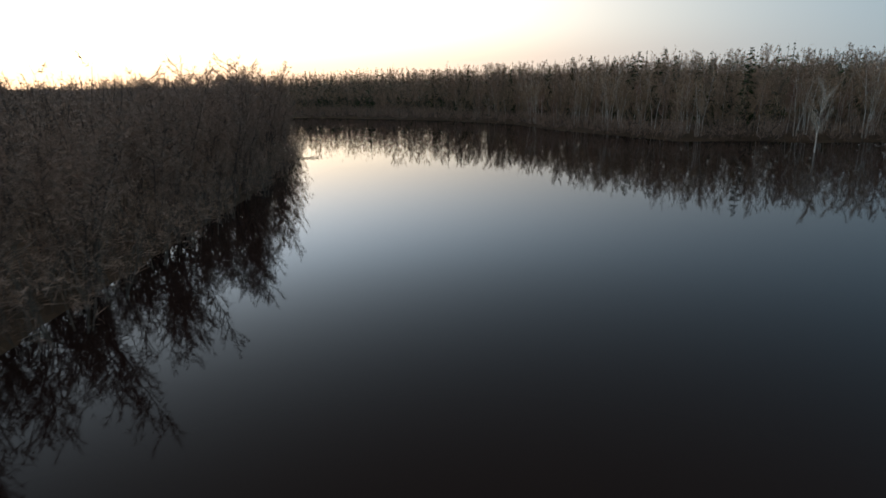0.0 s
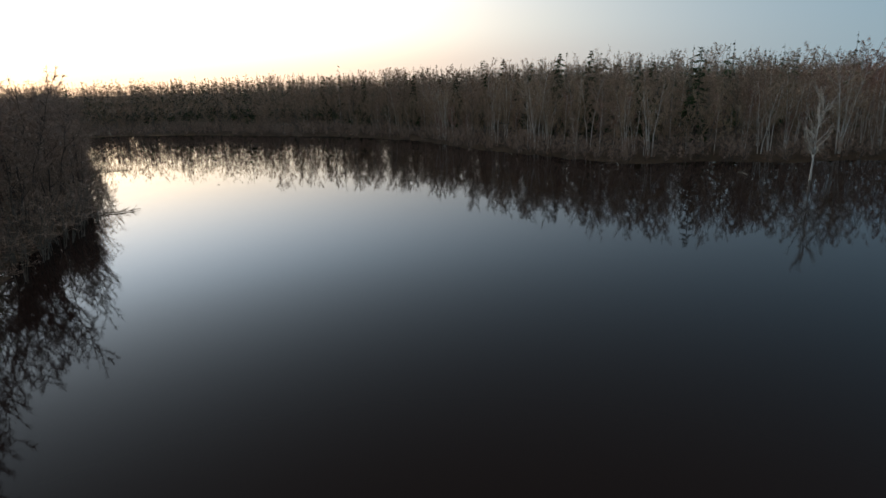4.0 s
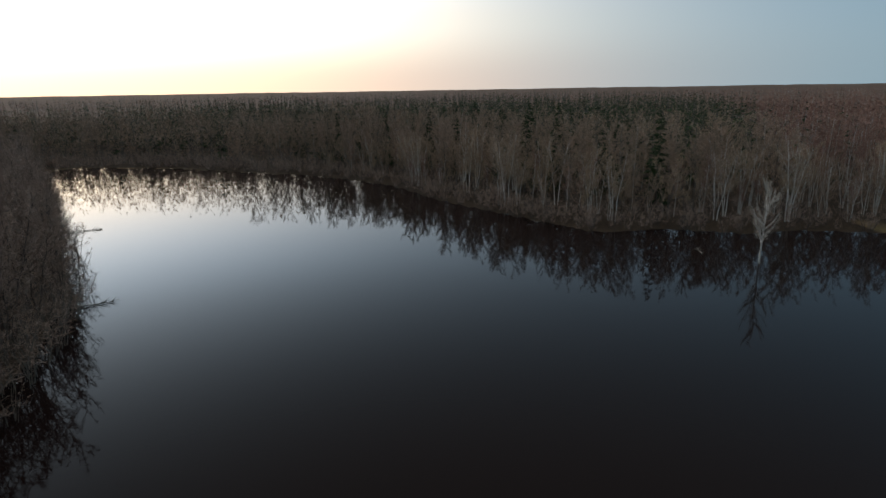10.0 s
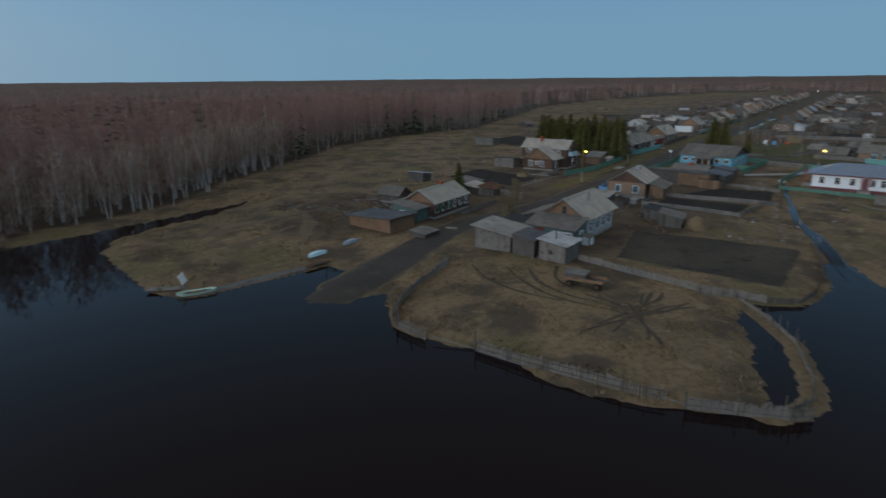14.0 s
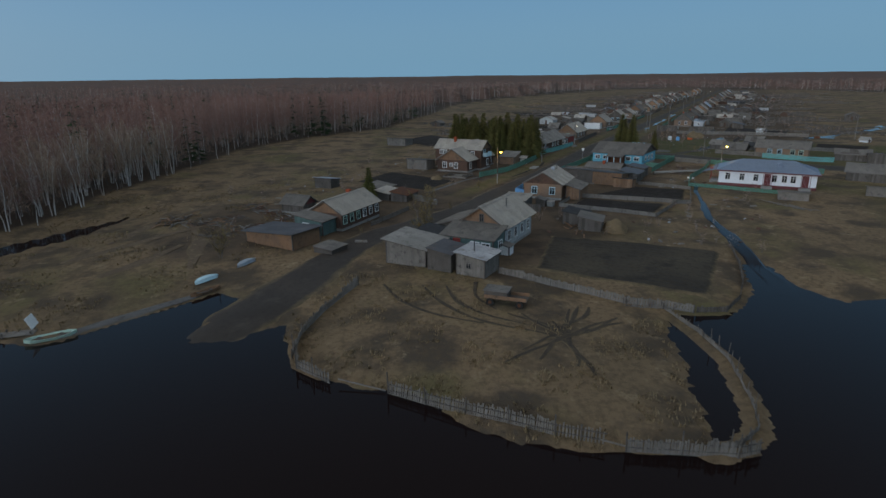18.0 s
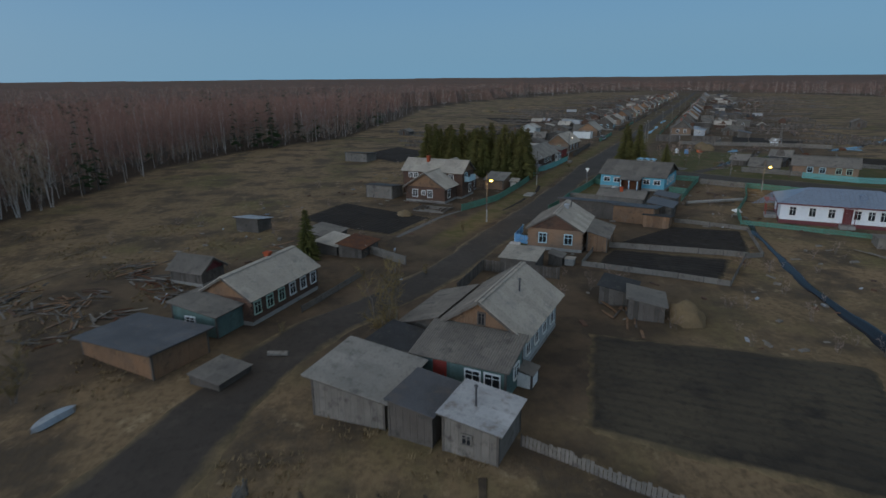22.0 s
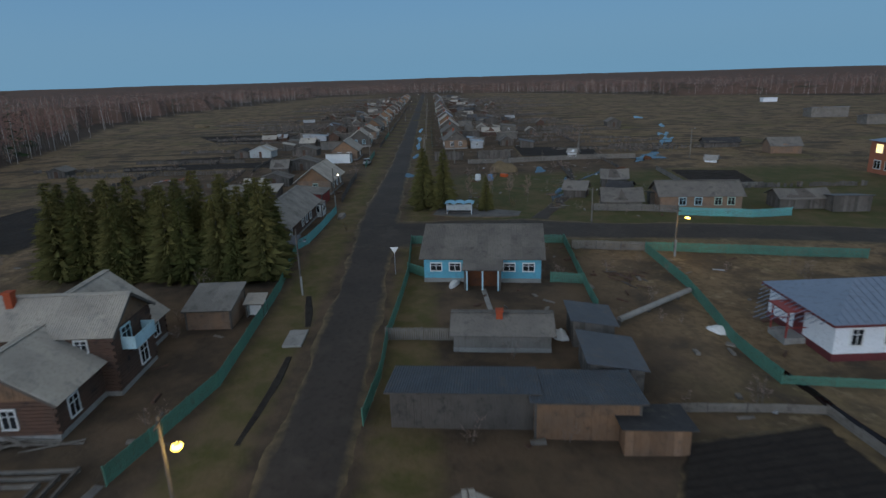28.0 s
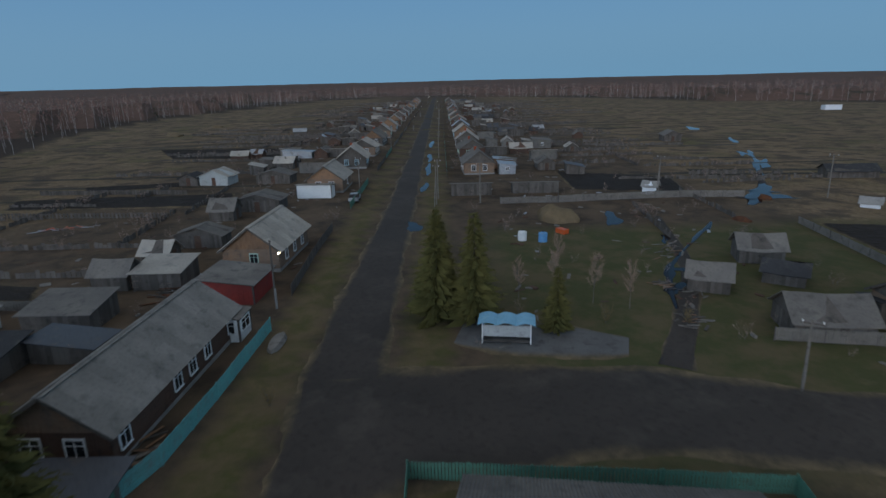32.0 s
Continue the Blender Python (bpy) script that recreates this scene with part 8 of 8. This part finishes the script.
# fallen snags at the far bank, and a floating log
for x, y, t, l in ((-18.6, 83.0, 20, 4.2), (-30.5, 118, 15, 5.0), (47.5, 84.0, 70, 2.5)):
    sg2 = thing("fallen_snag", x, y, 0.0, t, "fallen branchy tree lying on the water", "snag")
    bm = bmesh.new()
    bar(bm, (-l / 2, 0, 0.15), (l / 2, 0, 0.05), 0.18, sides=7, w1=0.06)
    part("trunk", bm, "grey_bark", sg2)
    for k in range(14):
        bm = bmesh.new()
        x0 = rnd.uniform(-0.2, 0.45) * l
        bar(bm, (x0, 0, 0.1), (x0 + rnd.uniform(0.2, 0.9), rnd.uniform(-0.6, 0.6), rnd.uniform(0.0, 0.6)), 0.05, sides=4, w1=0.015)
        part("branch", bm, "grey_bark", sg2)
logt = thing("lying_log", 84.1, 27.0, height(84.1, 27), 80, "pale sawn log lying beside the lane", "log")
bm = bmesh.new()
bar(bm, (-0.8, 0, 0.2), (0.8, 0, 0.2), 0.42, sides=12)
part("trunk", bm, "planks_pale", logt)
for x, y, s in ((176.6, -53.0, 0.36), (174.8, -55.6, 0.4), (171.8, -57.4, 0.42), (168.8, -58.8, 0.4), (177.6, -58.6, 0.45)):
    plant(edge_tree, 4, x, y, s * 0.9)

# dry grass tufts on the hayfield and along the fences
def tufts(name, x0, x1, y0, y1, n, seed, label, test):
    r = np.random.RandomState(seed)
    X, Y = r.uniform(x0, x1, n), r.uniform(y0, y1, n)
    d = shore_distance(X, Y)
    ok = (d > 0.1) & test(X, Y, d) & (line_distance(X, Y, [(103, 10.6), (95, 17.5), (88.6, 24.2), (80, 29), (70, 33), (62, 37), (57, 39.5)]) > 3.8)
    X, Y, d = X[ok], Y[ok], d[ok]
    Z = heights(X, Y)
    P = np.zeros((len(X), 5, 3, 3))
    for j in range(5):
        a, l = r.uniform(0, 6.28, len(X)), r.uniform(0.12, 0.34, len(X))
        ox, oy = r.normal(0, 0.12, len(X)), r.normal(0, 0.12, len(X))
        c, s = np.cos(a), np.sin(a)
        P[:, j, 0] = np.stack([X + ox - s * 0.05, Y + oy + c * 0.05, Z - 0.02], 1)
        P[:, j, 1] = np.stack([X + ox + s * 0.05, Y + oy - c * 0.05, Z - 0.02], 1)
        P[:, j, 2] = np.stack([X + ox + c * l * 0.6, Y + oy + s * l * 0.6, Z + l], 1)
    V = P.reshape(-1, 3)
    tagged(new(name, mesh_of(name, V, np.arange(len(V)).reshape(-1, 3), "dry_grass")), label, "grass", "", "stuff")


tufts("dry_grass", 36, 75, -12, 34, 5000, 1, "pale dry grass tufts on the hayfield", lambda X, Y, d: (((X < 57) | (Y > 14)) & ((d < 1.6) | (np.sin(X * 0.7) * np.cos(Y * 0.6) > 0.1))))
tufts("dry_grass", 58, 130, 36, 76, 5000, 2, "pale dry grass tufts in the meadow", lambda X, Y, d: np.sin(X * 0.35 + 1) * np.cos(Y * 0.4) > 0.15)


# small shrubs and litter of the yards
def yard_places(n, seed, near, far, u0, u1):
    r = np.random.RandomState(seed)
    u, v = r.uniform(u0, u1, n), r.uniform(near, far, n) * r.choice((-1, 1), n)
    X, Y = O.x + S.x * u + N.x * v, O.y + S.y * u + N.y * v
    ok = (line_distance(X, Y, [(160, -44.5), (138, -68), (96, -102), (50, -140)]) > 8) & (shore_distance(X, Y) > 3) & (np.hypot(X - 162, Y + 52) > 9)
    for p in PLOTS:
        ok &= ~inside(X, Y, p)
    ok &= np.sin(X * 0.31 + seed) * np.cos(Y * 0.27) > -0.25
    return X[ok], Y[ok], r


X, Y, r = yard_places(1000, 4, 9, 46, -62, 330)
scatter("garden_brush", fine_brush, np.column_stack([X, Y, r.uniform(0.25, 0.62, len(X)), r.randint(0, 4, len(X))]), ["grey_bark", "grey_bark", "twigs_bank"], "low leafless garden shrubs and dead weeds in the yards", "shrubs")
for mat, n, seed, words in (("planks_pale", 900, 5, "scattered grey boards and sticks about the yards"), ("metal_pale", 140, 6, "scattered pale scrap sheets about the yards"), ("logs_dark", 700, 7, "scattered brown sticks and rubble about the yards")):
    X, Y, r = yard_places(n, seed, 9, 42, -62, 330)
    n = len(X)
    L, W, T, A = r.uniform(0.15, 0.6, n), r.uniform(0.05, 0.22, n), r.uniform(0.04, 0.3, n), r.uniform(0, 6.28, n)
    Z = heights(X, Y)
    cs = np.array([(-1, -1, 0), (1, -1, 0), (1, 1, 0), (-1, 1, 0), (-1, -1, 1), (1, -1, 1), (1, 1, 1), (-1, 1, 1)], float)
    px, py = cs[None, :, 0] * L[:, None], cs[None, :, 1] * W[:, None]
    V = np.stack([X[:, None] + px * np.cos(A)[:, None] - py * np.sin(A)[:, None], Y[:, None] + px * np.sin(A)[:, None] + py * np.cos(A)[:, None],
                  Z[:, None] - 0.03 + cs[None, :, 2] * T[:, None] * r.uniform(0.5, 1.0, (n, 8))], 2).reshape(-1, 3)
    Q = (np.array([(4, 5, 6, 7), (0, 1, 5, 4), (1, 2, 6, 5), (2, 3, 7, 6), (3, 0, 4, 7)])[None] + 8 * np.arange(n)[:, None, None]).reshape(-1, 4)
    tagged(new("yard_litter", mesh_of("yard_litter", V, Q, mat)), words, "litter", "", "stuff")
